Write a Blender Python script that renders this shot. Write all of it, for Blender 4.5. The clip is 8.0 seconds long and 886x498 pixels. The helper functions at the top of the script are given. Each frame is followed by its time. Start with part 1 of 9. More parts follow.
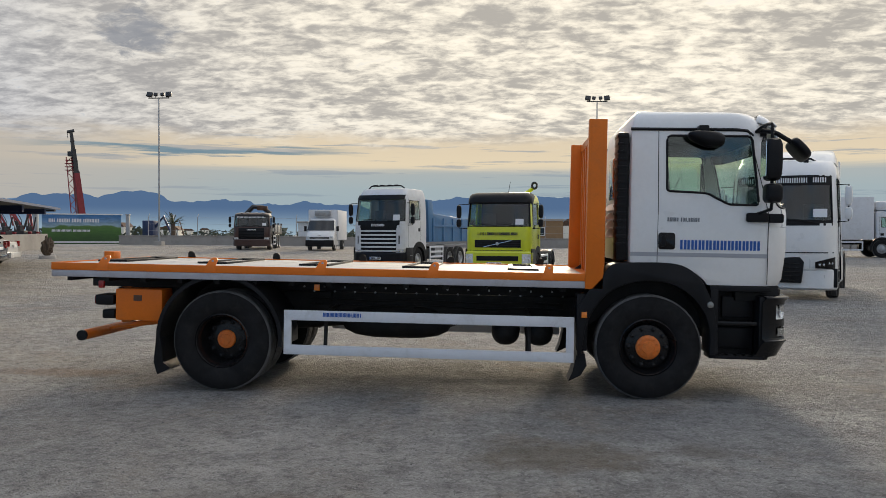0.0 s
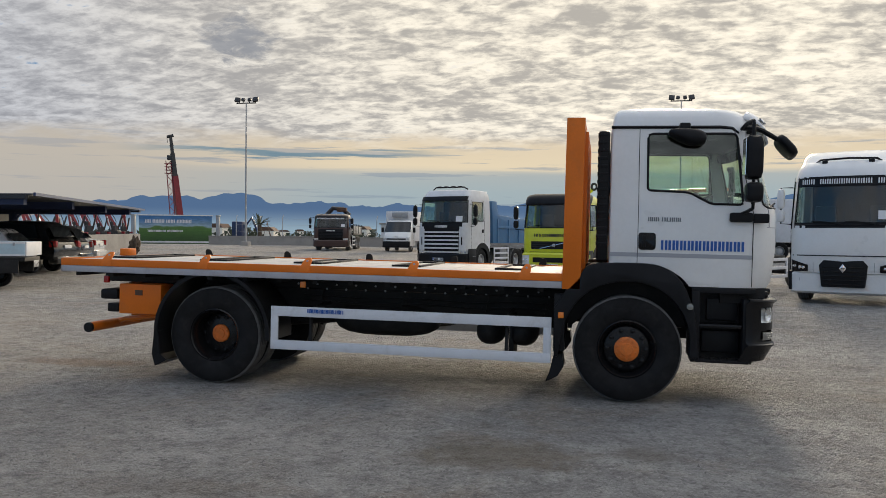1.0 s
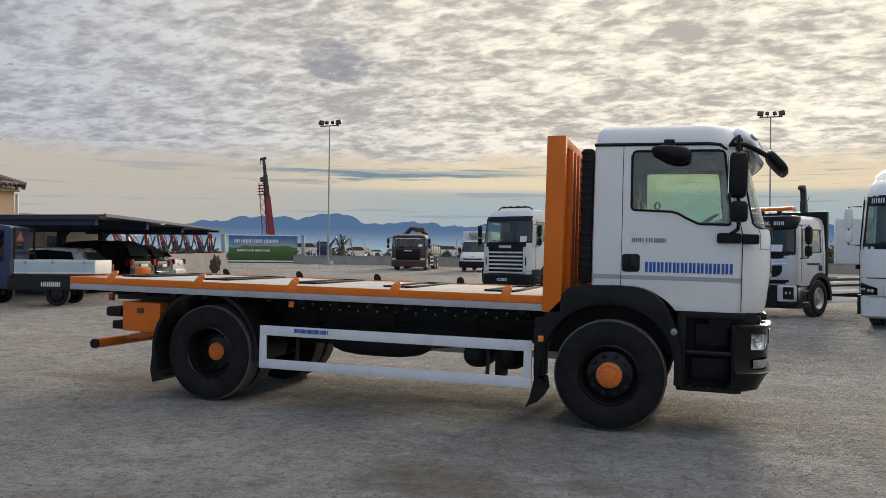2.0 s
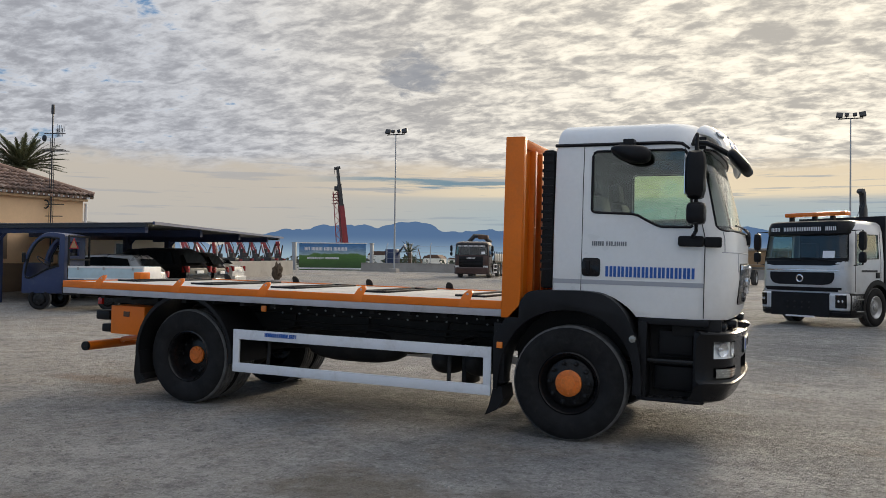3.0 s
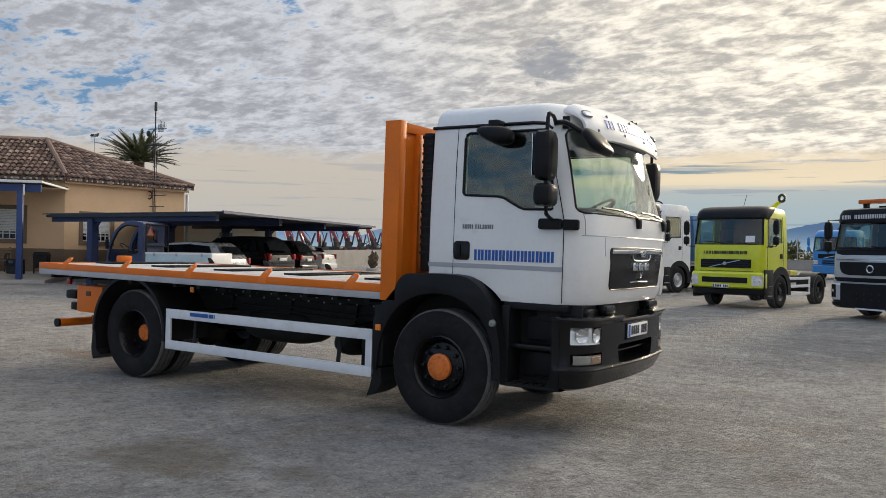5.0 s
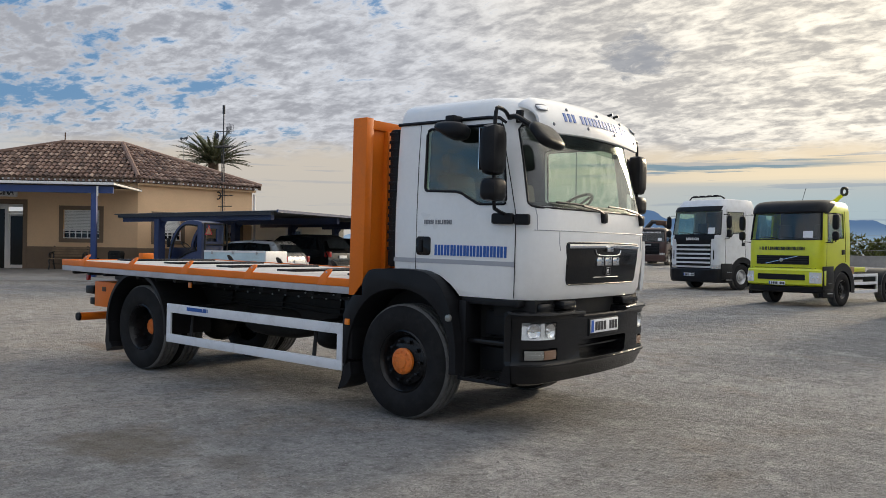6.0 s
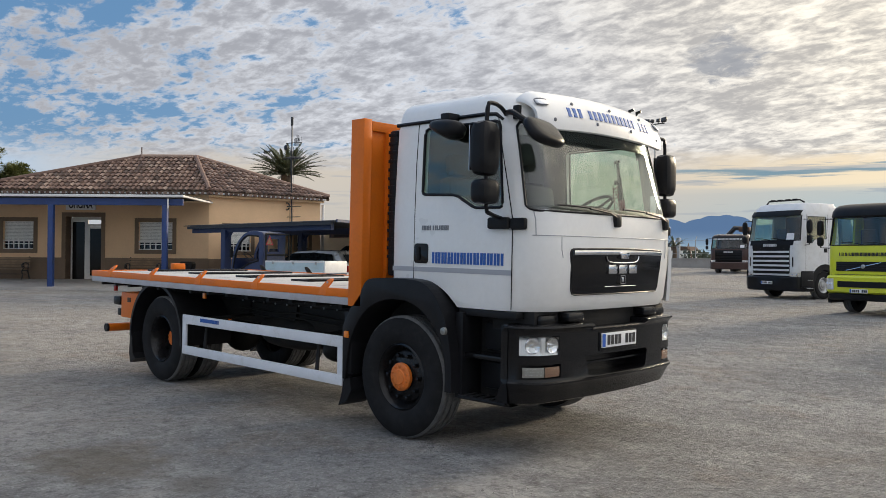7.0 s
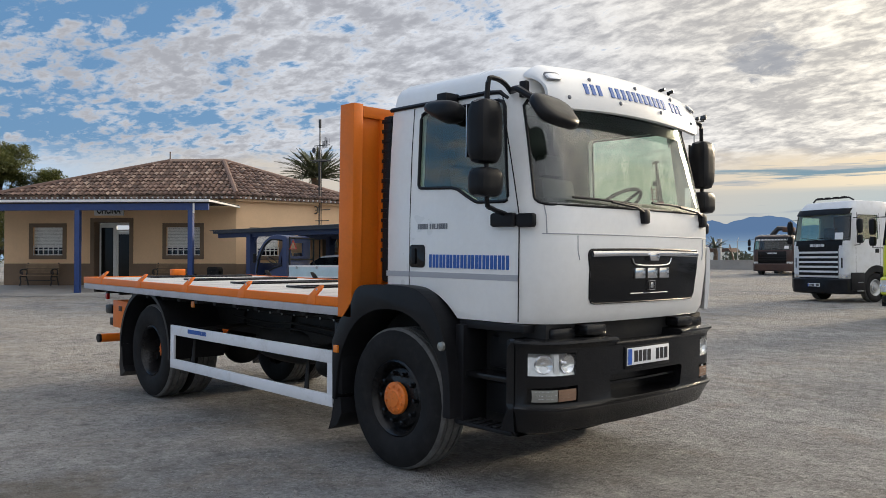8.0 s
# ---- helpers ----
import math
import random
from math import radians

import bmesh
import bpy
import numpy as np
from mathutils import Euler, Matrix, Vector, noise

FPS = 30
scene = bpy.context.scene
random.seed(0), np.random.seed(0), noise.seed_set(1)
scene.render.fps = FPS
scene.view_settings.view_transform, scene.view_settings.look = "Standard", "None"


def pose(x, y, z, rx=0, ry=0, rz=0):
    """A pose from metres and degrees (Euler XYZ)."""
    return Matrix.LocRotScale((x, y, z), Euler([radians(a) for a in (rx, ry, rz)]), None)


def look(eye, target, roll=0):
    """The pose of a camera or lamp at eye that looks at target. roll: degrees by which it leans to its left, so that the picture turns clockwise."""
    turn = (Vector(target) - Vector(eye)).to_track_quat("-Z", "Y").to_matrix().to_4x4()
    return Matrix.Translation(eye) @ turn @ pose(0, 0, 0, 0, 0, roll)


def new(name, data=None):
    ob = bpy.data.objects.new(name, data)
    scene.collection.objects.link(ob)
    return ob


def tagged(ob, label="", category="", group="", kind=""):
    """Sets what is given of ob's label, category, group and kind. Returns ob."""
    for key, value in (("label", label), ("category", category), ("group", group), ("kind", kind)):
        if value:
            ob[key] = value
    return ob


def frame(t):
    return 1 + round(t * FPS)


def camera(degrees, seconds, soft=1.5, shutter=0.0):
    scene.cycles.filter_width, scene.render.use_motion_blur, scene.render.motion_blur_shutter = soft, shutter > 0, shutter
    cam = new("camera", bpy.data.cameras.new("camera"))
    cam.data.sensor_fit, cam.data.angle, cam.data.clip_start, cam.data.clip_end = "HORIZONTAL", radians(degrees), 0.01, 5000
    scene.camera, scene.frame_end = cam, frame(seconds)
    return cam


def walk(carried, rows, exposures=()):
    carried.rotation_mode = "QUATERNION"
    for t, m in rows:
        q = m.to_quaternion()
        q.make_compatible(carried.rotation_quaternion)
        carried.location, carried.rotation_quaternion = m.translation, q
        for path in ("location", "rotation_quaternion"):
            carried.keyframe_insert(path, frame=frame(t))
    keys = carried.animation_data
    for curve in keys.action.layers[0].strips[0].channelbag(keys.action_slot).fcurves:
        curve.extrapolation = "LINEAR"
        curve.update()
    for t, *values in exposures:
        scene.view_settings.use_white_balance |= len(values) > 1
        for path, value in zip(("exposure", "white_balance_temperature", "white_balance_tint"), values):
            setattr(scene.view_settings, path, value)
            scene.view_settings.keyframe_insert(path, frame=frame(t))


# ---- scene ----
cam = camera(56.8, 8.0, soft=0.6)
PATH = [
    (0, (3.021, -8.308, 1.648), (2.849, -6.170, 1.613), 0.2),
    (0.5, (3.578, -8.292, 1.637), (3.284, -6.167, 1.606), 0.4),
    (1, (4.171, -8.235, 1.624), (3.762, -6.130, 1.593), 0.5),
    (1.5, (4.701, -8.057, 1.627), (4.170, -5.978, 1.616), 0.7),
    (2, (5.235, -7.859, 1.642), (4.592, -5.812, 1.661), 0.7),
    (3.5, (6.830, -7.083, 1.608), (5.912, -5.145, 1.638), 0.8),
    (4, (7.400, -6.830, 1.602), (6.407, -4.928, 1.620), 0.9),
    (4.5, (7.925, -6.552, 1.592), (6.861, -4.690, 1.606), 1),
    (6, (9.391, -5.679, 1.581), (8.063, -3.994, 1.579), 0.8),
    (6.5, (9.644, -5.283, 1.572), (8.232, -3.668, 1.580), 0.6),
    (7, (9.617, -4.812, 1.575), (8.126, -3.270, 1.595), 0.4),
    (7.5, (9.436, -4.318, 1.578), (7.893, -2.828, 1.610), 0.2),
    (8, (9.165, -3.937, 1.572), (7.605, -2.465, 1.601), -0),
]
walk(cam, [(t, look(eye, target, roll)) for t, eye, target, roll in PATH], [(0.0, 0.0), (2.0, 0.05), (4.5, 0.15), (6.5, 0.27), (8.0, 0.36)])

# ---- sky, sun, exposure ----
SUN_AZ, SUN_EL = radians(85), radians(16)
SUN_DIR = Vector((math.cos(SUN_EL) * math.cos(SUN_AZ), math.cos(SUN_EL) * math.sin(SUN_AZ), math.sin(SUN_EL)))
scene.view_settings.exposure = 0.0

sun = new("sun", bpy.data.lights.new("sun", "SUN"))
sun.data.energy, sun.data.angle, sun.data.color = 2.3, radians(9), (1.0, 0.83, 0.6)
sun.matrix_world = look(SUN_DIR * 100, (0, 0, 0))


class Nodes:
    """Short calls for building a node tree."""

    def __init__(self, tree):
        self.tree = tree
        tree.nodes.clear()

    def add(self, kind, values=()):
        node = self.tree.nodes.new(kind)
        for key, value in dict(values).items():
            if isinstance(value, bpy.types.NodeSocket):
                self.tree.links.new(value, node.inputs[key])
            else:
                node.inputs[key].default_value = value
        return node

    def math(self, op, a, b=0.0, c=0.0):
        node = self.tree.nodes.new("ShaderNodeMath")
        node.operation = op
        for key, value in enumerate((a, b, c)):
            if isinstance(value, bpy.types.NodeSocket):
                self.tree.links.new(value, node.inputs[key])
            else:
                node.inputs[key].default_value = value
        return node.outputs[0]

    def vec(self, op, a, b=(0, 0, 0)):
        node = self.add("ShaderNodeVectorMath", {0: a, 1: b})
        node.operation = op
        return node.outputs["Value"] if op in ("DOT_PRODUCT", "LENGTH") else node.outputs["Vector"]

    def noise(self, vector, scale, detail=4.0, rough=0.5, warp=0.0):
        return self.add("ShaderNodeTexNoise", {"Vector": vector, "Scale": scale, "Detail": detail, "Roughness": rough, "Distortion": warp}).outputs["Fac"]

    def ramp(self, fac, stops, interpolation="LINEAR"):
        node = self.add("ShaderNodeValToRGB", {"Fac": fac})
        node.color_ramp.interpolation = interpolation
        elements = node.color_ramp.elements
        while len(elements) < len(stops):
            elements.new(0.5)
        for element, (place, colour) in zip(elements, stops):
            element.position = place
            element.color = (*colour, 1) if len(colour) == 3 else colour
        return node.outputs["Color"]

    def step(self, fac, low, high):
        node = self.add("ShaderNodeMapRange", {"Value": fac, "From Min": low, "From Max": high})
        node.interpolation_type = "SMOOTHSTEP"
        return node.outputs[0]

    def mix(self, fac, a, b, blend="MIX"):
        node = self.tree.nodes.new("ShaderNodeMix")
        node.data_type, node.blend_type = "RGBA", blend
        for key, value in ((0, fac), (6, a), (7, b)):
            if isinstance(value, bpy.types.NodeSocket):
                self.tree.links.new(value, node.inputs[key])
            else:
                node.inputs[key].default_value = value
        return node.outputs[2]


def grey(v):
    return (v, v, v)


world = bpy.data.worlds.new("world")
scene.world = world
world.use_nodes = True
N = Nodes(world.node_tree)
way = N.vec("NORMALIZE", N.add("ShaderNodeTexCoord").outputs["Generated"])
axes = N.add("ShaderNodeSeparateXYZ", {0: way})
dx, dy, dz = axes.outputs
sky_node = N.add("ShaderNodeTexSky")
sky_node.sky_type, sky_node.sun_disc = "NISHITA", False
sky_node.sun_elevation, sky_node.sun_rotation, sky_node.dust_density = SUN_EL, radians(90) - SUN_AZ, 1.5
sky = sky_node.outputs["Color"]
clear = N.vec("SCALE", sky)
clear.node.inputs["Scale"].default_value = 0.07
clear = N.mix(0.65, clear, (0.10, 0.25, 0.48, 1))
# the cloud layer, seen in perspective
lift = N.math("ADD", N.math("MAXIMUM", dz, 0.0), 0.2)
layer = N.add("ShaderNodeCombineXYZ", {0: N.math("DIVIDE", dx, lift), 1: N.math("DIVIDE", dy, lift), 2: 0.0}).outputs[0]
rows = N.vec("MULTIPLY", layer, (0.85, 1.2, 1.0))
ripple = N.noise(rows, 12.5, 8.0, 0.6, 0.35)
tufts = N.noise(N.vec("ADD", rows, (1.7, 0.3, 0.0)), 33.0, 5.0, 0.6, 0.2)
cells = N.noise(N.vec("ADD", layer, (3.1, 7.7, 0.0)), 4.4, 5.0, 0.55, 0.3)
patches = N.noise(layer, 1.5, 4.0, 0.5, 0.3)
to_sun = N.vec("DOT_PRODUCT", way, (0.12, 0.86, 0.49))
to_gap = N.vec("DOT_PRODUCT", way, (-0.87, -0.25, 0.42))
thick = N.math("ADD", N.math("MULTIPLY", ripple, 0.40), N.math("MULTIPLY", cells, 0.36))
thick = N.math("ADD", thick, N.math("MULTIPLY", patches, 0.34))
# long soft banks towards the west in place of the ripples
west_side = N.math("MULTIPLY", N.step(N.vec("DOT_PRODUCT", way, (-0.92, 0.38, 0.0)), 0.5, 0.85), 0.35)
bank_way = N.add("ShaderNodeCombineXYZ", {0: N.math("MULTIPLY", N.vec("DOT_PRODUCT", layer, (0.7, 0.7, 0.0)), 0.55), 1: N.math("MULTIPLY", N.vec("DOT_PRODUCT", layer, (-0.7, 0.7, 0.0)), 1.7), 2: 0.0}).outputs[0]
banks = N.noise(bank_way, 3.4, 9.0, 0.66, 0.35)
bank_thick = N.math("ADD", N.math("MULTIPLY", banks, 0.52), N.math("ADD", N.math("MULTIPLY", cells, 0.28), N.math("MULTIPLY", patches, 0.30)))
thick = N.math("ADD", thick, N.math("MULTIPLY", west_side, N.math("SUBTRACT", bank_thick, thick)))
thick = N.math("ADD", thick, N.math("MULTIPLY", west_side, N.math("MULTIPLY", N.math("SUBTRACT", N.math("ADD", N.math("MULTIPLY", tufts, 0.5), N.math("MULTIPLY", ripple, 0.5)), 0.5), 0.9)))
gap = N.math("MAXIMUM", N.step(to_gap, 0.35, 0.95), N.math("MULTIPLY", N.step(N.vec("DOT_PRODUCT", way, (-0.45, -0.88, 0.15)), 0.35, 0.85), 0.5))
cover = N.step(N.math("SUBTRACT", thick, N.math("MULTIPLY", gap, 0.165)), 0.375, 0.475)
grain = N.math("ADD", N.math("MULTIPLY", ripple, 0.60), N.math("ADD", N.math("MULTIPLY", cells, 0.24), N.math("ADD", N.math("MULTIPLY", patches, 0.32), N.math("MULTIPLY", tufts, 0.22))))
bank_grain = N.math("ADD", N.math("MULTIPLY", banks, 0.78), N.math("ADD", N.math("MULTIPLY", ripple, 0.28), N.math("ADD", N.math("MULTIPLY", tufts, 0.14), N.math("MULTIPLY", patches, 0.18))))
grain = N.math("ADD", grain, N.math("MULTIPLY", west_side, N.math("SUBTRACT", bank_grain, grain)))
dense = N.step(grain, 0.58, 0.80)
glow = N.step(to_sun, 0.62, 0.98)
light_cloud = N.mix(glow, N.mix(gap, (0.575, 0.59, 0.63, 1), (0.70, 0.73, 0.78, 1)), (1.08, 0.99, 0.82, 1))
dark_cloud = N.mix(glow, (0.315, 0.325, 0.36, 1), (0.48, 0.45, 0.405, 1))
cloud = N.mix(dense, light_cloud, dark_cloud)
upper = N.mix(cover, clear, cloud)
# one dark scud below the layer
scud = N.vec("LENGTH", N.vec("MULTIPLY", N.vec("SUBTRACT", way, (-0.412, 0.883, 0.225)), (1.0, 1.0, 1.7)))
scud = N.math("SUBTRACT", 1.0, N.step(N.math("ADD", scud, N.math("MULTIPLY", N.math("SUBTRACT", N.noise(layer, 16.0, 6.0, 0.65, 0.6), 0.5), 0.13)), 0.012, 0.055))
upper = N.mix(N.math("MULTIPLY", scud, 0.85), upper, (0.27, 0.285, 0.32, 1))
# sky above the view, brightened for more ambient light and windscreen reflection
overhead = N.vec("SCALE", upper)
bright = N.math("MULTIPLY", N.step(N.vec("DOT_PRODUCT", way, (0.30, 0.78, 0.55)), 0.72, 0.97), 0.6)
N.tree.links.new(N.math("ADD", N.math("ADD", 1.0, N.math("MULTIPLY", bright, N.step(dz, 0.31, 0.47))), N.math("MULTIPLY", N.step(dz, 0.34, 0.75), 0.85)), overhead.node.inputs["Scale"])
# bands over the horizon
south = N.step(N.vec("DOT_PRODUCT", way, (-0.64, -0.77, 0.0)), 0.18, 0.52)
streak = N.noise(N.vec("MULTIPLY", way, (4.0, 4.0, 95.0)), 1.5, 6.0, 0.62)
rise = N.math("ADD", dz, N.math("MULTIPLY", N.math("SUBTRACT", streak, 0.5), 0.012))
bands = N.ramp(rise, [(0.0, (0.31, 0.405, 0.465)), (0.055, (0.365, 0.44, 0.465)), (0.076, (0.42, 0.455, 0.45)), (0.083, (0.78, 0.66, 0.47)), (0.115, (0.74, 0.62, 0.45)), (0.145, (0.46, 0.42, 0.40))])
wisps = N.math("MULTIPLY", N.step(streak, 0.55, 0.63), 0.62)
west = N.step(N.vec("DOT_PRODUCT", way, (-0.92, 0.38, 0.0)), 0.60, 0.86)
bands = N.mix(west, bands, N.ramp(rise, [(0.0, (0.42, 0.415, 0.40)), (0.07, (0.49, 0.455, 0.405)), (0.11, (0.52, 0.47, 0.405)), (0.16, (0.43, 0.415, 0.40))]))
bands = N.mix(wisps, bands, N.mix(west, (0.25, 0.31, 0.38, 1), (0.36, 0.365, 0.38, 1)))
bands = N.mix(south, bands, N.mix(wisps, (0.30, 0.49, 0.72, 1), (0.55, 0.62, 0.70, 1)))
# a long teal slit in the layer over the northern ridge
slit = N.math("ABSOLUTE", N.math("SUBTRACT", N.math("ADD", dz, N.math("MULTIPLY", N.math("SUBTRACT", streak, 0.5), 0.035)), 0.1))
slit = N.math("MULTIPLY", N.math("SUBTRACT", 1.0, N.step(slit, 0.002, 0.0065)), N.math("SUBTRACT", 1.0, N.step(N.math("ABSOLUTE", N.math("ADD", dx, 0.36)), 0.08, 0.2)))
bands = N.mix(N.math("MULTIPLY", slit, 0.85), bands, (0.12, 0.23, 0.31, 1))
edge = N.math("ADD", rise, N.math("MULTIPLY", N.math("SUBTRACT", cells, 0.5), 0.05))
whole = N.mix(N.step(edge, 0.10, 0.135), bands, overhead)
# eastern sky out of view, brightened to light the faces towards +x
east = N.vec("SCALE", whole)
N.tree.links.new(N.math("ADD", 1.0, N.math("MULTIPLY", N.step(N.vec("DOT_PRODUCT", way, (0.95, 0.18, 0.25)), 0.58, 0.95), 0.45)), east.node.inputs["Scale"])
back = N.add("ShaderNodeBackground", {"Color": east, "Strength": 1.0})
N.add("ShaderNodeOutputWorld", {"Surface": back.outputs[0]})


# ---- materials ----
def material(name):
    m = bpy.data.materials.new(name)
    m.use_nodes = True
    n = Nodes(m.node_tree)
    return m, n


def finish(n, shader, disp=None):
    n.add("ShaderNodeOutputMaterial", {"Surface": shader})


def surface(name, colour, rough=0.5, metal=0.0, vary=0.12, scale=3.0, grain=60.0, bump=0.1, dirt=None, dirt_amount=0.0, coat=0.0, spec=0.5):
    """A surface with two scales of variation and fine relief; dirt is a second colour that lies in blotches."""
    m, n = material(name)
    place = n.add("ShaderNodeTexCoord").outputs["Object"]
    big = n.noise(place, scale, 4.0, 0.6)
    fine = n.noise(place, grain, 3.0, 0.6)
    dark = tuple(c * (1 - vary) for c in colour)
    light = tuple(min(1, c * (1 + vary)) for c in colour)
    base = n.mix(n.step(n.math("ADD", n.math("MULTIPLY", big, 0.7), n.math("MULTIPLY", fine, 0.3)), 0.3, 0.7), (*dark, 1), (*light, 1))
    if dirt:
        base = n.mix(n.math("MULTIPLY", n.step(n.noise(place, scale * 1.7, 6.0, 0.7, 0.5), 0.48, 0.72), dirt_amount), base, (*dirt, 1))
    relief = n.add("ShaderNodeBump", {"Height": fine, "Strength": bump, "Distance": 0.01})
    roughness = n.add("ShaderNodeMapRange", {"Value": big, "To Min": max(0.03, rough - 0.08), "To Max": min(1.0, rough + 0.08)}).outputs[0]
    shader = n.add("ShaderNodeBsdfPrincipled", {"Base Color": base, "Roughness": roughness, "Metallic": metal, "Coat Weight": coat, "Coat Roughness": 0.08, "Specular IOR Level": spec, "Normal": relief.outputs[0]})
    finish(n, shader.outputs[0])
    return m


def glass(name, tint, rough=0.02, milky=0.0):
    m, n = material(name)
    clear = n.add("ShaderNodeBsdfTransparent", {"Color": (*tint, 1)})
    shine = n.add("ShaderNodeBsdfGlossy", {"Color": (1, 1, 1, 1), "Roughness": rough})
    edge_on = n.add("ShaderNodeLayerWeight", {"Blend": 0.5}).outputs["Facing"]
    facing = n.math("ADD", 0.085, n.math("MULTIPLY", n.math("POWER", edge_on, 4.0), 0.8))
    both = n.add("ShaderNodeMixShader", {0: facing, 1: clear.outputs[0], 2: shine.outputs[0]})
    # milky green film: some dirt, with the pale sky reflection painted into it
    if milky:
        spot = n.add("ShaderNodeTexCoord").outputs["Object"]
        film = n.math("MULTIPLY", n.step(n.noise(spot, 2.4, 5.0, 0.6), 0.3, 0.7), milky)
        dull = n.add("ShaderNodeBsdfDiffuse", {"Color": (0.52, 0.66, 0.55, 1)})
        both = n.add("ShaderNodeMixShader", {0: film, 1: both.outputs[0], 2: dull.outputs[0]})
    finish(n, both.outputs[0])
    return m


WHITE = surface("white_paint", (0.775, 0.775, 0.765), 0.3, vary=0.04, scale=1.2, grain=25, bump=0.02, dirt=(0.5, 0.48, 0.44), dirt_amount=0.12, coat=0.5)
WHITE_DULL = surface("white_dull", (0.66, 0.67, 0.69), 0.45, vary=0.06, bump=0.04, dirt=(0.4, 0.38, 0.34), dirt_amount=0.25)
ORANGE = surface("orange_paint", (0.70, 0.162, 0.010), 0.45, vary=0.08, scale=2.2, grain=45, bump=0.05, dirt=(0.45, 0.14, 0.035), dirt_amount=0.3, coat=0.04, spec=0.3)
HUB_ORANGE = surface("hub_orange_paint", (0.7, 0.17, 0.02), 0.5, vary=0.15, scale=14, grain=90, bump=0.1, dirt=(0.25, 0.1, 0.04), dirt_amount=0.5)
ORANGE_LAMP = surface("orange_plastic", (0.8, 0.22, 0.02), 0.25, vary=0.05, coat=0.5)
BLACK = surface("black_plastic", (0.0115, 0.0118, 0.0135), 0.36, vary=0.3, grain=220, bump=0.06, spec=0.16)
BUMPER = surface("bumper_plastic", (0.008, 0.008, 0.009), 0.22, vary=0.3, grain=260, bump=0.03, spec=0.33)
BLACK_GLOSS = surface("black_gloss", (0.008, 0.008, 0.009), 0.14, vary=0.2, bump=0.02, coat=0.05, spec=0.25)
CHASSIS = surface("chassis_black", (0.013, 0.013, 0.0135), 0.65, vary=0.4, dirt=(0.045, 0.04, 0.034), dirt_amount=0.3, spec=0.3)
TYRE = surface("tyre_rubber", (0.014, 0.014, 0.015), 0.75, vary=0.35, scale=6, grain=120, bump=0.12, dirt=(0.035, 0.033, 0.03), dirt_amount=0.35, spec=0.15)
TYRE_WORN = surface("tyre_tread_dusty", (0.11, 0.11, 0.11), 0.85, vary=0.35, scale=9, grain=90, bump=0.3, dirt=(0.2, 0.19, 0.175), dirt_amount=0.5, spec=0.3)
RIM_BLACK = surface("rim_black", (0.008, 0.008, 0.009), 0.26, vary=0.3, dirt=(0.028, 0.021, 0.016), dirt_amount=0.2, spec=0.3)
RIM_STEEL = surface("rim_steel", (0.42, 0.43, 0.44), 0.4, 0.7, vary=0.15, dirt=(0.12, 0.11, 0.1), dirt_amount=0.4)
CHROME = surface("chrome", (0.8, 0.8, 0.82), 0.12, 1.0, vary=0.04, bump=0.01)
ALU = surface("aluminium", (0.6, 0.61, 0.63), 0.38, 0.6, vary=0.08, scale=1.0, grain=80, bump=0.05)
GALV = surface("galvanised", (0.36, 0.37, 0.38), 0.5, 0.5, vary=0.12)
RAIL_PAINT = surface("guard_rail_white", (0.68, 0.7, 0.74), 0.35, vary=0.05, bump=0.03, dirt=(0.36, 0.35, 0.33), dirt_amount=0.3)
DECK_TOP = surface("deck_floor_paint", (0.52, 0.5, 0.47), 0.55, vary=0.12, scale=1.4, grain=30, bump=0.15, dirt=(0.26, 0.23, 0.2), dirt_amount=0.5)
DECK_GREY = surface("deck_edge_grey", (0.4, 0.4, 0.43), 0.5, vary=0.1, bump=0.06, dirt=(0.25, 0.22, 0.2), dirt_amount=0.4)
BLUE_INK = surface("blue_lettering", (0.013, 0.095, 0.38), 0.35, vary=0.05, bump=0.01)
GREY_INK = surface("grey_lettering", (0.17, 0.18, 0.2), 0.35, vary=0.1, bump=0.01)
BLACK_INK = surface("black_lettering", (0.02, 0.02, 0.025), 0.4, vary=0.1, bump=0.01)
WHITE_INK = surface("white_lettering", (0.7, 0.7, 0.72), 0.4, vary=0.03, bump=0.01)
STRIPE = surface("grey_stripe", (0.36, 0.37, 0.4), 0.35, vary=0.04, bump=0.02)
PLATE = surface("number_plate", (0.78, 0.79, 0.8), 0.4, vary=0.03, bump=0.01)
PLATE_BLUE = surface("plate_blue", (0.02, 0.1, 0.45), 0.4, vary=0.05, bump=0.01)
SEAT = surface("seat_cloth", (0.05, 0.052, 0.058), 0.9, vary=0.2, grain=200, bump=0.3)
CABIN = surface("cabin_lining", (0.035, 0.036, 0.039), 0.8, vary=0.1, grain=150, bump=0.2)
DASH = surface("dashboard", (0.035, 0.035, 0.038), 0.7, vary=0.1, grain=200, bump=0.2)
PAPER = surface("paper", (0.75, 0.77, 0.8), 0.7, vary=0.03)
SCREEN_GLASS = glass("windscreen_glass", (0.80, 0.89, 0.82), milky=0.09)
GLASS = glass("window_glass", (0.78, 0.87, 0.80))
LAMP_GLASS = glass("lamp_glass", (0.93, 0.95, 0.95))
DARK_GLASS = surface("dark_glass", (0.012, 0.016, 0.02), 0.05, vary=0.1, bump=0.0, spec=0.5)
LAMP_CLEAR = surface("lamp_reflector", (0.75, 0.76, 0.77), 0.18, 0.35, vary=0.1, scale=8, bump=0.0)
LAMP_RED = surface("red_lamp", (0.35, 0.012, 0.012), 0.2, vary=0.1, coat=0.5)
LAMP_AMBER = surface("amber_lamp", (0.75, 0.16, 0.01), 0.2, vary=0.1, coat=0.5)
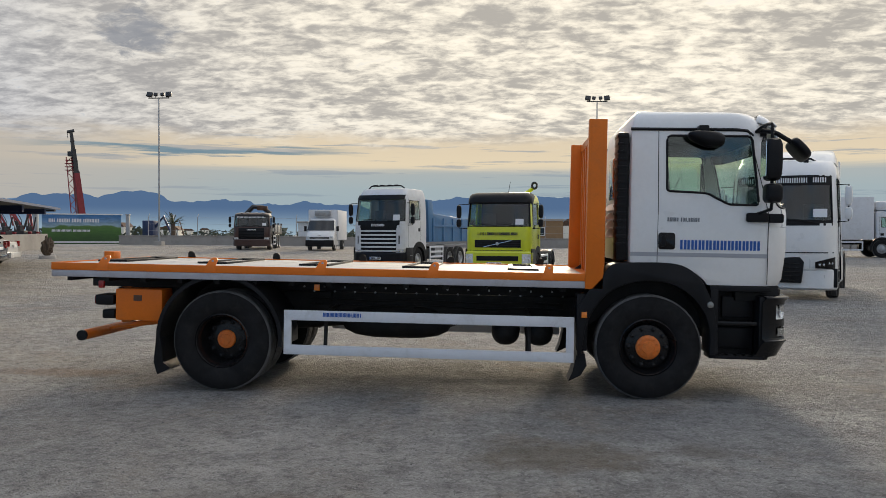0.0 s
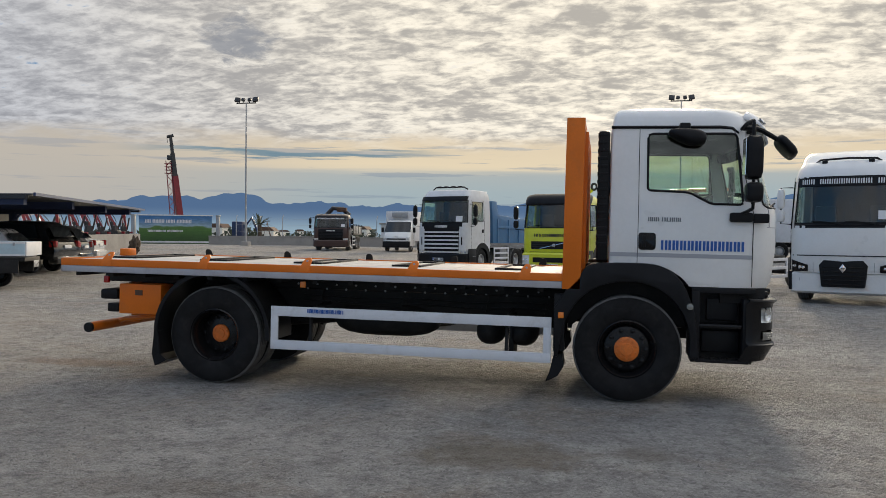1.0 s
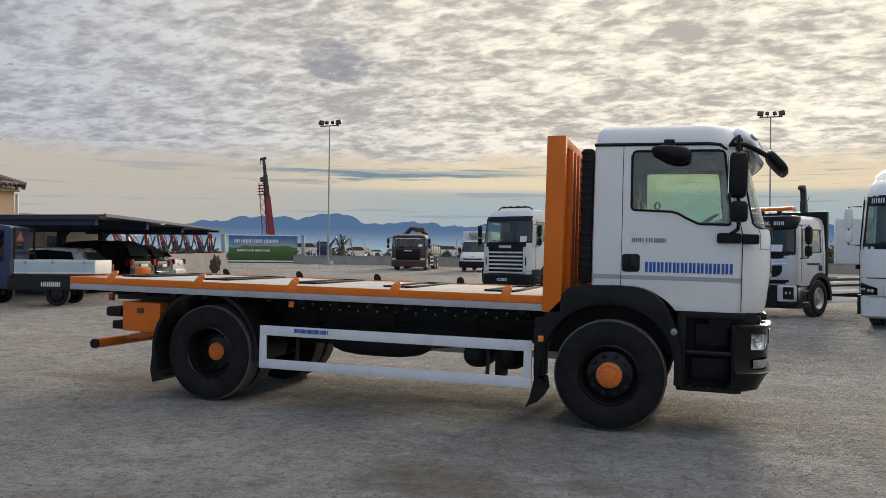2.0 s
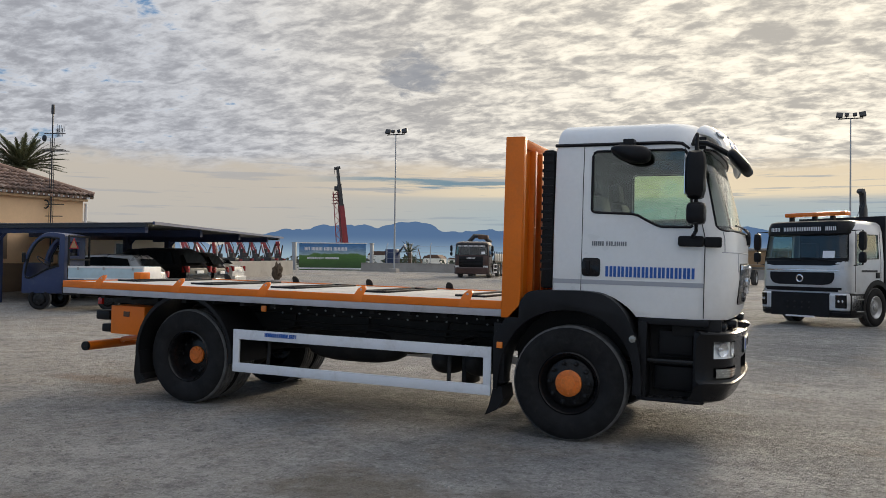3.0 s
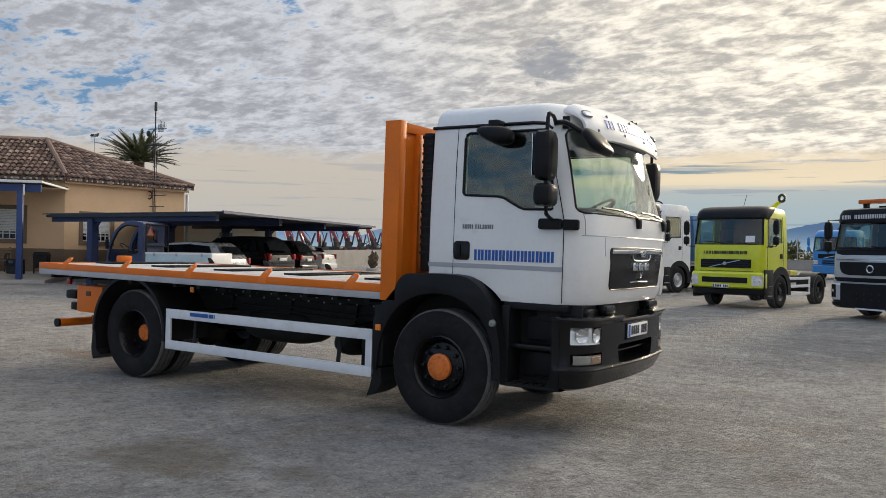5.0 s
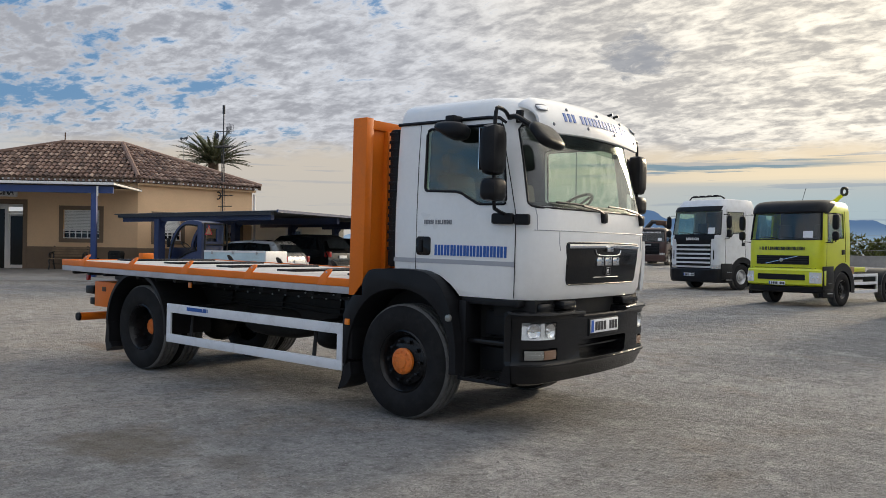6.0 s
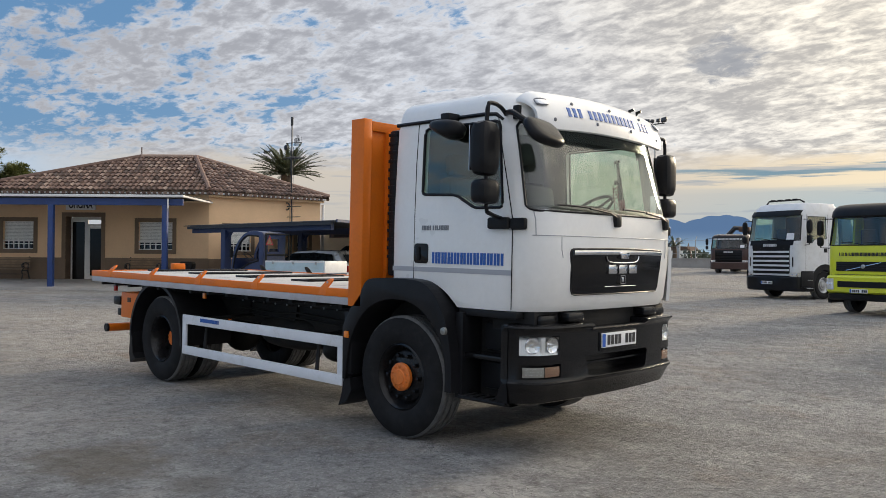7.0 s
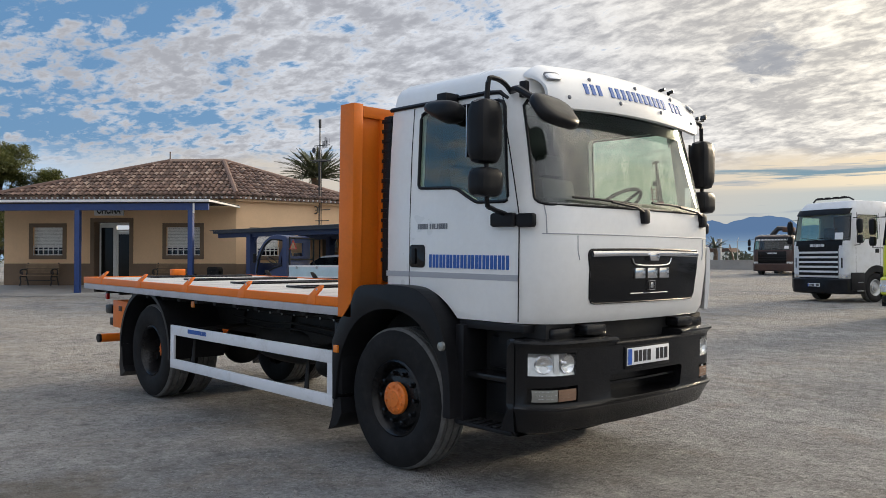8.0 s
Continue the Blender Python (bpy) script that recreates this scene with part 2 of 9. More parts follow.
FOG_LENS = surface("fog_lens", (0.27, 0.27, 0.25), 0.2, 0.4, vary=0.06, scale=8, bump=0.0)
SMOKED_AMBER = surface("smoked_amber", (0.22, 0.13, 0.085), 0.15, vary=0.06, bump=0.0)
YELLOW = surface("lime_yellow_paint", (0.62, 0.66, 0.02), 0.32, vary=0.05, bump=0.02, dirt=(0.4, 0.4, 0.1), dirt_amount=0.15, coat=0.4)
SILVER = surface("silver_grey_paint", (0.56, 0.575, 0.6), 0.32, 0.3, vary=0.05, bump=0.02, dirt=(0.25, 0.24, 0.22), dirt_amount=0.2, coat=0.4)
BLUE = surface("blue_paint", (0.03, 0.21, 0.53), 0.35, vary=0.08, bump=0.03, dirt=(0.1, 0.14, 0.2), dirt_amount=0.25, coat=0.3)
TIPPER_BLUE = surface("tipper_blue_paint", (0.06, 0.17, 0.34), 0.45, vary=0.1, dirt=(0.12, 0.14, 0.17), dirt_amount=0.35)
DARK_RED = surface("dark_maroon_paint", (0.045, 0.018, 0.014), 0.35, vary=0.15, dirt=(0.1, 0.07, 0.05), dirt_amount=0.25, coat=0.3)
NAVY = surface("navy_paint", (0.013, 0.028, 0.095), 0.4, vary=0.1, dirt=(0.06, 0.08, 0.13), dirt_amount=0.3, coat=0.2)
PORCH_BLUE = surface("blue_steel_paint", (0.016, 0.045, 0.17), 0.45, vary=0.1, dirt=(0.06, 0.08, 0.14), dirt_amount=0.3)
# the porch blue again, with the shade under the carport put into it
SHADED_BLUE = surface("shaded_blue_steel_paint", (0.012, 0.026, 0.09), 0.5, vary=0.12, dirt=(0.05, 0.06, 0.1), dirt_amount=0.3)
CAR_BLACK = surface("black_car_paint", (0.008, 0.008, 0.009), 0.2, vary=0.2, bump=0.0, coat=0.8)
CAR_SILVER = surface("silver_car_paint", (0.55, 0.57, 0.6), 0.28, 0.4, vary=0.05, bump=0.0, coat=0.6)
CAR_WHITE = surface("white_car_paint", (0.72, 0.72, 0.71), 0.25, vary=0.04, bump=0.0, coat=0.6)
CRANE_RED = surface("crane_red_paint", (0.22, 0.016, 0.024), 0.45, vary=0.15, dirt=(0.1, 0.03, 0.025), dirt_amount=0.4)
CRANE_BLACK = surface("crane_dark_steel", (0.03, 0.03, 0.032), 0.5, vary=0.3)
OCHRE = surface("ochre_render", (0.79, 0.535, 0.32), 0.9, vary=0.06, scale=0.6, grain=14, bump=0.25, dirt=(0.66, 0.44, 0.27), dirt_amount=0.3)
DOOR_GLASS = surface("door_glass", (0.016, 0.016, 0.015), 0.06, vary=0.1, bump=0.0, spec=0.16)
BED_BLUE = surface("pale_blue_sheet", (0.40, 0.53, 0.60), 0.45, vary=0.08, scale=3, bump=0.03, dirt=(0.3, 0.36, 0.38), dirt_amount=0.3)
BROWN = surface("brown_render", (0.2, 0.14, 0.095), 0.9, vary=0.1, scale=0.9, grain=14, bump=0.3, dirt=(0.14, 0.1, 0.075), dirt_amount=0.4)
PALE_WALL = surface("pale_render", (0.8, 0.75, 0.66), 0.9, vary=0.08, scale=0.5, bump=0.2)
GUTTER = surface("gutter_white", (0.7, 0.7, 0.7), 0.5, vary=0.06)
SHUTTER = surface("shutter_white", (0.72, 0.72, 0.7), 0.5, vary=0.05)
CONCRETE = surface("concrete", (0.33, 0.31, 0.285), 0.9, vary=0.15, scale=0.7, grain=20, bump=0.3, dirt=(0.2, 0.18, 0.165), dirt_amount=0.4)
WOOD = surface("bench_wood", (0.27, 0.18, 0.105), 0.6, vary=0.25, grain=50)
BARK = surface("bark", (0.09, 0.065, 0.045), 0.95, vary=0.3, scale=8, grain=30, bump=0.8)
PEBBLE = surface("loose_pebbles", (0.25, 0.24, 0.225), 0.9, vary=0.35, scale=9, grain=80, bump=0.2)
STEEL_ROOF = surface("dark_sheet_roof", (0.032, 0.035, 0.043), 0.5, 0.3, vary=0.15)
TAN = surface("tan_panel", (0.3, 0.19, 0.1), 0.8, vary=0.1)
RUST = surface("rusty_brown", (0.1, 0.055, 0.035), 0.8, vary=0.3)


def tile_material():
    m, n = material("clay_roof_tile")
    spot = n.add("ShaderNodeTexCoord").outputs["Object"]
    island = n.add("ShaderNodeNewGeometry").outputs["Random Per Island"]
    base = n.ramp(island, [(0.0, (0.08, 0.054, 0.045)), (0.35, (0.16, 0.10, 0.078)), (0.7, (0.24, 0.155, 0.12)), (1.0, (0.38, 0.28, 0.22))])
    stain = n.step(n.noise(spot, 0.9, 5.0, 0.65), 0.45, 0.7)
    base = n.mix(n.math("MULTIPLY", stain, 0.45), base, (0.15, 0.11, 0.09, 1))
    relief = n.add("ShaderNodeBump", {"Height": n.noise(spot, 40, 3.0), "Strength": 0.3, "Distance": 0.01})
    finish(n, n.add("ShaderNodeBsdfPrincipled", {"Base Color": base, "Roughness": 0.9, "Normal": relief.outputs[0]}).outputs[0])
    return m


TILE = tile_material()


def leaf_material(name, dark, light):
    m, n = material(name)
    island = n.add("ShaderNodeNewGeometry").outputs["Random Per Island"]
    base = n.mix(island, (*dark, 1), (*light, 1))
    shade = n.add("ShaderNodeBsdfPrincipled", {"Base Color": base, "Roughness": 0.6})
    thin = n.add("ShaderNodeBsdfTranslucent", {"Color": base})
    finish(n, n.add("ShaderNodeMixShader", {0: 0.25, 1: shade.outputs[0], 2: thin.outputs[0]}).outputs[0])
    return m


PALM_LEAF = leaf_material("palm_leaf", (0.04, 0.048, 0.026), (0.11, 0.12, 0.06))
PINE_LEAF = leaf_material("pine_needles", (0.05, 0.066, 0.016), (0.14, 0.145, 0.038))
FAR_LEAF = leaf_material("far_foliage", (0.03, 0.04, 0.03), (0.06, 0.07, 0.045))


def gravel_material():
    m, n = material("compacted_gravel")
    spot = n.add("ShaderNodeTexCoord").outputs["Object"]
    axes = n.add("ShaderNodeSeparateXYZ", {0: spot}).outputs
    broad = n.noise(spot, 0.16, 5.0, 0.6, 0.4)
    patch = n.noise(spot, 0.75, 6.0, 0.65, 0.3)
    tracks = n.noise(n.vec("MULTIPLY", spot, (0.35, 1.3, 1.0)), 0.9, 5.0, 0.6, 0.5)
    # wide bends worn by tyres
    bend = n.vec("LENGTH", n.vec("SUBTRACT", n.vec("MULTIPLY", spot, (1.0, 1.0, 0.0)), (16.0, -22.0, 0.0)))
    wobble = n.math("ADD", bend, n.math("MULTIPLY", broad, 2.2))
    lanes = n.math("MULTIPLY", n.step(n.noise(n.add("ShaderNodeCombineXYZ", {0: wobble, 1: 0.0, 2: 0.0}).outputs[0], 1.5, 4.0, 0.6), 0.44, 0.62), n.step(n.noise(spot, 0.11, 3.0), 0.38, 0.58))
    stones = n.add("ShaderNodeTexVoronoi", {"Vector": spot, "Scale": 46.0}).outputs
    lumps = n.add("ShaderNodeTexVoronoi", {"Vector": n.vec("ADD", spot, n.vec("SCALE", n.add("ShaderNodeTexNoise", {"Vector": spot, "Scale": 5.0}).outputs["Color"])), "Scale": 13.0}).outputs
    clumps = n.noise(spot, 3.6, 9.0, 0.76, 0.4)
    coarse = n.noise(spot, 11.0, 7.0, 0.72)
    grit = n.noise(spot, 120.0, 3.0, 0.7)
    pebbles = n.step(stones["Distance"], 0.1, 0.55)
    base = n.ramp(n.math("ADD", n.math("MULTIPLY", broad, 0.55), n.math("MULTIPLY", tracks, 0.45)), [(0.38, (0.222, 0.219, 0.214)), (0.5, (0.365, 0.359, 0.351)), (0.61, (0.525, 0.516, 0.502))])
    base = n.mix(n.math("MULTIPLY", lanes, 0.55), base, (0.25, 0.25, 0.25, 1))
    earth = n.step(patch, 0.52, 0.66)
    base = n.mix(n.math("MULTIPLY", earth, 0.55), base, (0.33, 0.26, 0.19, 1))
    # brown earth towards -x, with the warm light there put into its colour
    lit_earth = n.math("MULTIPLY", n.step(axes[0], 7.0, -3.0), n.step(broad, 0.36, 0.6))
    base = n.mix(n.math("MULTIPLY", lit_earth, 0.6), base, (0.46, 0.39, 0.305, 1))
    # greyer and darker towards +x
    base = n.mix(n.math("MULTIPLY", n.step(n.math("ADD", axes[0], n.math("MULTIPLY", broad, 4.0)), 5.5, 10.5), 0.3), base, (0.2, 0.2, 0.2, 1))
    chalk = n.step(n.noise(n.vec("ADD", spot, (40.0, 9.0, 0.0)), 0.55, 7.0, 0.7, 0.6), 0.55, 0.68)
    base = n.mix(n.math("MULTIPLY", chalk, 0.45), base, (0.7, 0.68, 0.645, 1))
    base = n.mix(0.22, base, n.ramp(stones["Color"], [(0.0, (0.05, 0.048, 0.046)), (0.5, (0.29, 0.28, 0.27)), (1.0, (0.8, 0.785, 0.76))]))
    base = n.mix(n.math("MULTIPLY", n.step(clumps, 0.50, 0.66), 0.62), base, (0.13, 0.122, 0.115, 1))
    base = n.mix(n.math("MULTIPLY", n.step(clumps, 0.48, 0.33), 0.42), base, (0.68, 0.66, 0.63, 1))
    base = n.mix(n.math("MULTIPLY", n.step(coarse, 0.50, 0.64), 0.6), base, (0.12, 0.115, 0.11, 1))
    pits = n.math("MULTIPLY", n.step(lumps["Distance"], 0.34, 0.14), n.step(n.noise(spot, 1.9, 3.0), 0.44, 0.58))
    base = n.mix(n.math("MULTIPLY", pits, 0.5), base, (0.09, 0.085, 0.08, 1))
    flecks = n.step(n.noise(n.vec("ADD", spot, (5.0, 3.0, 0.0)), 22.0, 5.0, 0.65), 0.57, 0.68)
    base = n.mix(n.math("MULTIPLY", flecks, 0.5), base, (0.70, 0.68, 0.65, 1))
    # old oil stains and a rusty smear of earth
    ragged = n.math("MULTIPLY", n.math("SUBTRACT", n.noise(spot, 3.2, 6.0, 0.7), 0.5), 1.6)
    for cx, cy, rx, ry, strength, tone in ((3.4, -2.15, 0.85, 0.55, 0.6, (0.15, 0.112, 0.06, 1)), (4.5, -1.9, 0.3, 0.28, 0.5, (0.115, 0.093, 0.06, 1)), (-2.2, 1.0, 1.0, 0.35, 0.55, (0.26, 0.165, 0.095, 1)), (1.4, -3.4, 0.9, 0.3, 0.35, (0.14, 0.11, 0.08, 1))):
        away = n.vec("LENGTH", n.vec("MULTIPLY", n.vec("SUBTRACT", spot, (cx, cy, 0.0)), (1.0 / rx, 1.0 / ry, 0.0)))
        stain = n.math("SUBTRACT", 1.0, n.step(n.math("ADD", away, ragged), 0.35, 1.15))
        base = n.mix(n.math("MULTIPLY", stain, strength), base, tone)
    base = n.mix(n.math("MULTIPLY", grit, 0.24), base, (0.13, 0.125, 0.12, 1))
    plain = n.math("MAXIMUM", n.step(axes[1], 66.0, 70.0), n.step(n.math("ABSOLUTE", axes[0]), 90.0, 110.0))
    fields = n.ramp(n.noise(spot, 0.012, 6.0, 0.7), [(0.35, (0.14, 0.17, 0.17)), (0.5, (0.24, 0.26, 0.25)), (0.65, (0.32, 0.32, 0.29))])
    base = n.mix(plain, base, fields)
    height = n.math("ADD", n.math("MULTIPLY", pebbles, -0.6), n.math("ADD", n.math("MULTIPLY", grit, 0.4), n.math("ADD", n.math("MULTIPLY", clumps, 1.9), n.math("ADD", n.math("MULTIPLY", coarse, 1.7), n.math("MULTIPLY", n.step(lumps["Distance"], 0.0, 0.6), -0.5)))))
    relief = n.add("ShaderNodeBump", {"Height": height, "Strength": 0.9, "Distance": 0.05})
    finish(n, n.add("ShaderNodeBsdfPrincipled", {"Base Color": base, "Roughness": 0.92, "Normal": relief.outputs[0]}).outputs[0])
    return m


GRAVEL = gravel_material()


# aerial haze painted as a glowing gradient, paler towards the foot
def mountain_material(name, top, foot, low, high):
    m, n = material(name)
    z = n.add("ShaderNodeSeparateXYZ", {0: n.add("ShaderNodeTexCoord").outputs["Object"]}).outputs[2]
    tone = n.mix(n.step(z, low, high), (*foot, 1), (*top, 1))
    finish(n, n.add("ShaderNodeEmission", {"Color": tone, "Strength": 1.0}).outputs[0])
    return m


MOUNTAIN = mountain_material("far_mountain_haze_glow", (0.085, 0.15, 0.27), (0.30, 0.41, 0.49), 0.0, 120.0)
MOUNTAIN_FAR = mountain_material("farther_mountain_haze_glow", (0.15, 0.23, 0.36), (0.27, 0.38, 0.48), 0.0, 110.0)


# ---- mesh tools ----
def fresh():
    return bmesh.new()


def box(bm, x0, x1, y0, y1, z0, z1, bevel=0.0, m=None):
    made = bmesh.ops.create_cube(bm, size=1)["verts"]
    for v in made:
        v.co = ((x0 + x1) / 2 + v.co.x * (x1 - x0), (y0 + y1) / 2 + v.co.y * (y1 - y0), (z0 + z1) / 2 + v.co.z * (z1 - z0))
    if bevel:
        edges = list({e for v in made for e in v.link_edges})
        out = bmesh.ops.bevel(bm, geom=edges, offset=bevel, segments=2, affect="EDGES", profile=0.6)
        made = list({v for f in out["faces"] for v in f.verts} | {v for v in made if v.is_valid})
    if m is not None:
        bmesh.ops.transform(bm, matrix=m, verts=made)
    return made


def prism(bm, points, plane, a, b, bevel=0.0):
    """A flat outline in the plane 'xz', 'yz' or 'xy', drawn out from a to b along the third axis."""
    def at(p, q, h):
        return {"xz": (p, h, q), "yz": (h, p, q), "xy": (p, q, h)}[plane]
    low = [bm.verts.new(at(p, q, a)) for p, q in points]
    high = [bm.verts.new(at(p, q, b)) for p, q in points]
    n = len(points)
    faces = [bm.faces.new(low[::-1]), bm.faces.new(high)]
    for i in range(n):
        faces.append(bm.faces.new((low[i], low[(i + 1) % n], high[(i + 1) % n], high[i])))
    bmesh.ops.recalc_face_normals(bm, faces=faces)
    if bevel:
        edges = list({e for f in faces for e in f.edges})
        bmesh.ops.bevel(bm, geom=edges, offset=bevel, segments=2, affect="EDGES", profile=0.6)
    return low + high


def tube(bm, points, r, seg=8, r_end=None, caps=True):
    """A round bar through the points."""
    points = [Vector(p) for p in points]
    rings = []
    for i, p in enumerate(points):
        d = (points[min(i + 1, len(points) - 1)] - points[max(i - 1, 0)]).normalized()
        side = d.cross((0, 0, 1)) if abs(d.z) < 0.95 else d.cross((1, 0, 0))
        side.normalize()
        up = side.cross(d)
        rr = r if r_end is None else r + (r_end - r) * i / (len(points) - 1)
        rings.append([bm.verts.new(p + side * (rr * math.cos(2 * math.pi * k / seg)) + up * (rr * math.sin(2 * math.pi * k / seg))) for k in range(seg)])
    skin(bm, rings, True, caps)


def skin(bm, rings, closed=True, caps=True):
    n = len(rings[0])
    faces = []
    for a, b in zip(rings, rings[1:]):
        for i in range(n if closed else n - 1):
            j = (i + 1) % n
            faces.append(bm.faces.new((a[i], a[j], b[j], b[i])))
    if caps:
        faces.append(bm.faces.new(rings[0][::-1]))
        faces.append(bm.faces.new(rings[-1]))
    bmesh.ops.recalc_face_normals(bm, faces=faces)
    return faces


def lathe(bm, profile, centre, seg=32, sign=1, caps=False):
    """Turns (offset, radius) pairs round the y axis through centre; sign -1 points the offsets to -y."""
    rings = []
    for h, r in profile:
        rings.append([bm.verts.new((centre[0] + r * math.cos(2 * math.pi * k / seg), centre[1] + sign * h, centre[2] + r * math.sin(2 * math.pi * k / seg))) for k in range(seg)])
    return skin(bm, rings, True, caps)


def ball(bm, centre, rx, ry, rz, seg=12):
    made = bmesh.ops.create_uvsphere(bm, u_segments=seg, v_segments=max(6, seg // 2), radius=1)["verts"]
    for v in made:
        v.co = (centre[0] + v.co.x * rx, centre[1] + v.co.y * ry, centre[2] + v.co.z * rz)
    return made


def cushion(bm, centre, rx, ry, rz, power=4.5, seg=24, m=None):
    """A box with wide round edges."""
    made = bmesh.ops.create_uvsphere(bm, u_segments=seg, v_segments=seg // 2, radius=1)["verts"]
    for v in made:
        x, y, z = v.co.normalized()
        k = (abs(x) ** power + abs(y) ** power + abs(z) ** power) ** (-1 / power)
        v.co = (centre[0] + x * k * rx, centre[1] + y * k * ry, centre[2] + z * k * rz)
    if m is not None:
        bmesh.ops.transform(bm, matrix=m, verts=made)
    return made


def thing(name, m, label, category, group=""):
    ob = new(name)
    ob.matrix_world = m
    return tagged(ob, label, category, group)


def part(name, bm, mat, parent=None, label="", smooth=40):
    mesh = bpy.data.meshes.new(name)
    bm.to_mesh(mesh)
    bm.free()
    mesh.materials.append(mat)
    if smooth:
        mesh.shade_smooth()
        mesh.set_sharp_from_angle(angle=radians(smooth))
    ob = new(name, mesh)
    if parent:
        ob.parent = parent
    if label:
        ob["label"] = label
    return ob


def bar(name, mat, parent, *limits, bevel=0.004, label=""):
    bm = fresh()
    box(bm, *limits, bevel=bevel)
    return part(name, bm, mat, parent, label)


def pipe(name, mat, parent, points, r, seg=8, label=""):
    bm = fresh()
    tube(bm, points, r, seg)
    return part(name, bm, mat, parent, label)


def cut(ob, cutters):
    """Cuts the meshes of other bmeshes out of ob, for good."""
    for bm in cutters:
        mesh = bpy.data.meshes.new("cutter")
        bmesh.ops.recalc_face_normals(bm, faces=bm.faces[:])
        bm.to_mesh(mesh)
        bm.free()
        tool = new("cutter", mesh)
        mod = ob.modifiers.new("cut", "BOOLEAN")
        mod.operation, mod.object, mod.solver = "DIFFERENCE", tool, "EXACT"
        tool.parent = ob.parent
        bpy.context.view_layer.update()
        made = bpy.data.meshes.new_from_object(ob.evaluated_get(bpy.context.evaluated_depsgraph_get()))
        ob.modifiers.clear()
        old = ob.data
        ob.data = made
        bpy.data.meshes.remove(old)
        bpy.data.objects.remove(tool)
        bpy.data.meshes.remove(mesh)
    ob.data.shade_smooth()
    ob.data.set_sharp_from_angle(angle=radians(30))


WIDTHS = {"W": 1.25, "M": 1.15, "I": 0.4, ".": 0.3, "1": 0.6, " ": 0.45}


def word_blocks(name, mat, parent, word, centre, across, up, height, length, label=""):
    """A line of writing as plain upright bars, two for each wide sign, centred on a point of a surface."""
    across, up = Vector(across).normalized(), Vector(up).normalized()
    out = across.cross(up)
    total = sum(WIDTHS.get(c, 0.9) for c in word)
    unit = length / total
    m = Matrix((across, up, out)).transposed().to_4x4()
    m.translation = Vector(centre)
    x = -length / 2
    for piece in word.split(" "):
        bm = fresh()
        for c in piece:
            w = WIDTHS.get(c, 0.9) * unit
            top = -height / 2 + height * (0.2 if c == "." else 1.0)
            stem = min(0.3 * unit, w * 0.8)
            box(bm, x + 0.06 * unit, x + 0.06 * unit + stem, -height / 2, top, -0.002, 0.003, m=m)
            if w > 0.7 * unit:
                box(bm, x + w - 0.06 * unit - stem, x + w - 0.06 * unit, -height / 2, top, -0.002, 0.003, m=m)
            x += w
        part(name, bm, mat, parent, label, smooth=0)
        x += WIDTHS[" "] * unit


def number_plate(parent, centre, across, up, width=0.52, height=0.11):
    across, up = Vector(across).normalized(), Vector(up).normalized()
    out = across.cross(up)
    m = Matrix((across, up, out)).transposed().to_4x4()
    m.translation = Vector(centre)
    bm = fresh()
    box(bm, -width / 2, width / 2, -height / 2, height / 2, -0.006, 0.003, bevel=0.002, m=m)
    plate = part("number_plate", bm, PLATE, parent, "white number plate with blue band")
    bm = fresh()
    box(bm, -width / 2 + 0.006, -width / 2 + 0.05, -height / 2 + 0.006, height / 2 - 0.006, 0.0, 0.006, m=m)
    part("band", bm, PLATE_BLUE, plate)
    x = -width / 2 + 0.08
    for w in (0.04, 0.04, 0.04, 0.04, 0, 0.04, 0.04, 0.04):
        if w:
            bm = fresh()
            box(bm, x, x + w * width / 0.52, -height * 0.33, height * 0.33, 0.0, 0.006, m=m)
            part("bar", bm, BLACK_INK, plate, smooth=0)
        x += 0.054 * width / 0.52
    return plate


def front_x(y, xf, hw, corner, bow):
    """How far forward a rounded, bowed front reaches at y."""
    e = min(1.0, max(0.0, abs(y) - (hw - corner)) / corner)
    return xf + bow * (1 - (y / hw) ** 2) - corner * (1 - math.sqrt(1 - e * e))


def plan_ring(z, xf, xr, hw, corner, bow, rear_corner=0.04, n=7):
    """A rounded oblong in plan at the height z: the front at xf, bowed, the rear at xr; the first point is at the rear on the -y side."""
    inner = hw - corner
    ys = [-inner - corner * math.cos(math.pi / 2 * k / n) for k in range(n + 1)]
    ys += [-inner + 2 * inner * k / 6 for k in range(1, 6)]
    ys += [-y for y in reversed(ys[:n + 1])]
    pts = [(xr, -hw + rear_corner), (xr + rear_corner * 0.3, -hw + rear_corner * 0.3), (xr + rear_corner, -hw)]
    pts += [(front_x(y, xf, hw, corner, bow), y) for y in ys]
    pts += [(xr + rear_corner, hw), (xr + rear_corner * 0.3, hw - rear_corner * 0.3), (xr, hw - rear_corner)]
    return [(x, y, z) for x, y in pts]


def on_loft(rings, y, z, out=0.0):
    """The point on the front of a lofted cab or bumper at y and z."""
    lo = rings[0]
    for hi in rings[1:]:
        if z <= hi[0] or hi is rings[-1]:
            f = min(1.0, max(0.0, (z - lo[0]) / (hi[0] - lo[0])))
            mid = [p + (q - p) * f for p, q in zip(lo, hi)]
            return (front_x(y, mid[1], mid[3], mid[4], mid[5]) + out, y, z)
        lo = hi


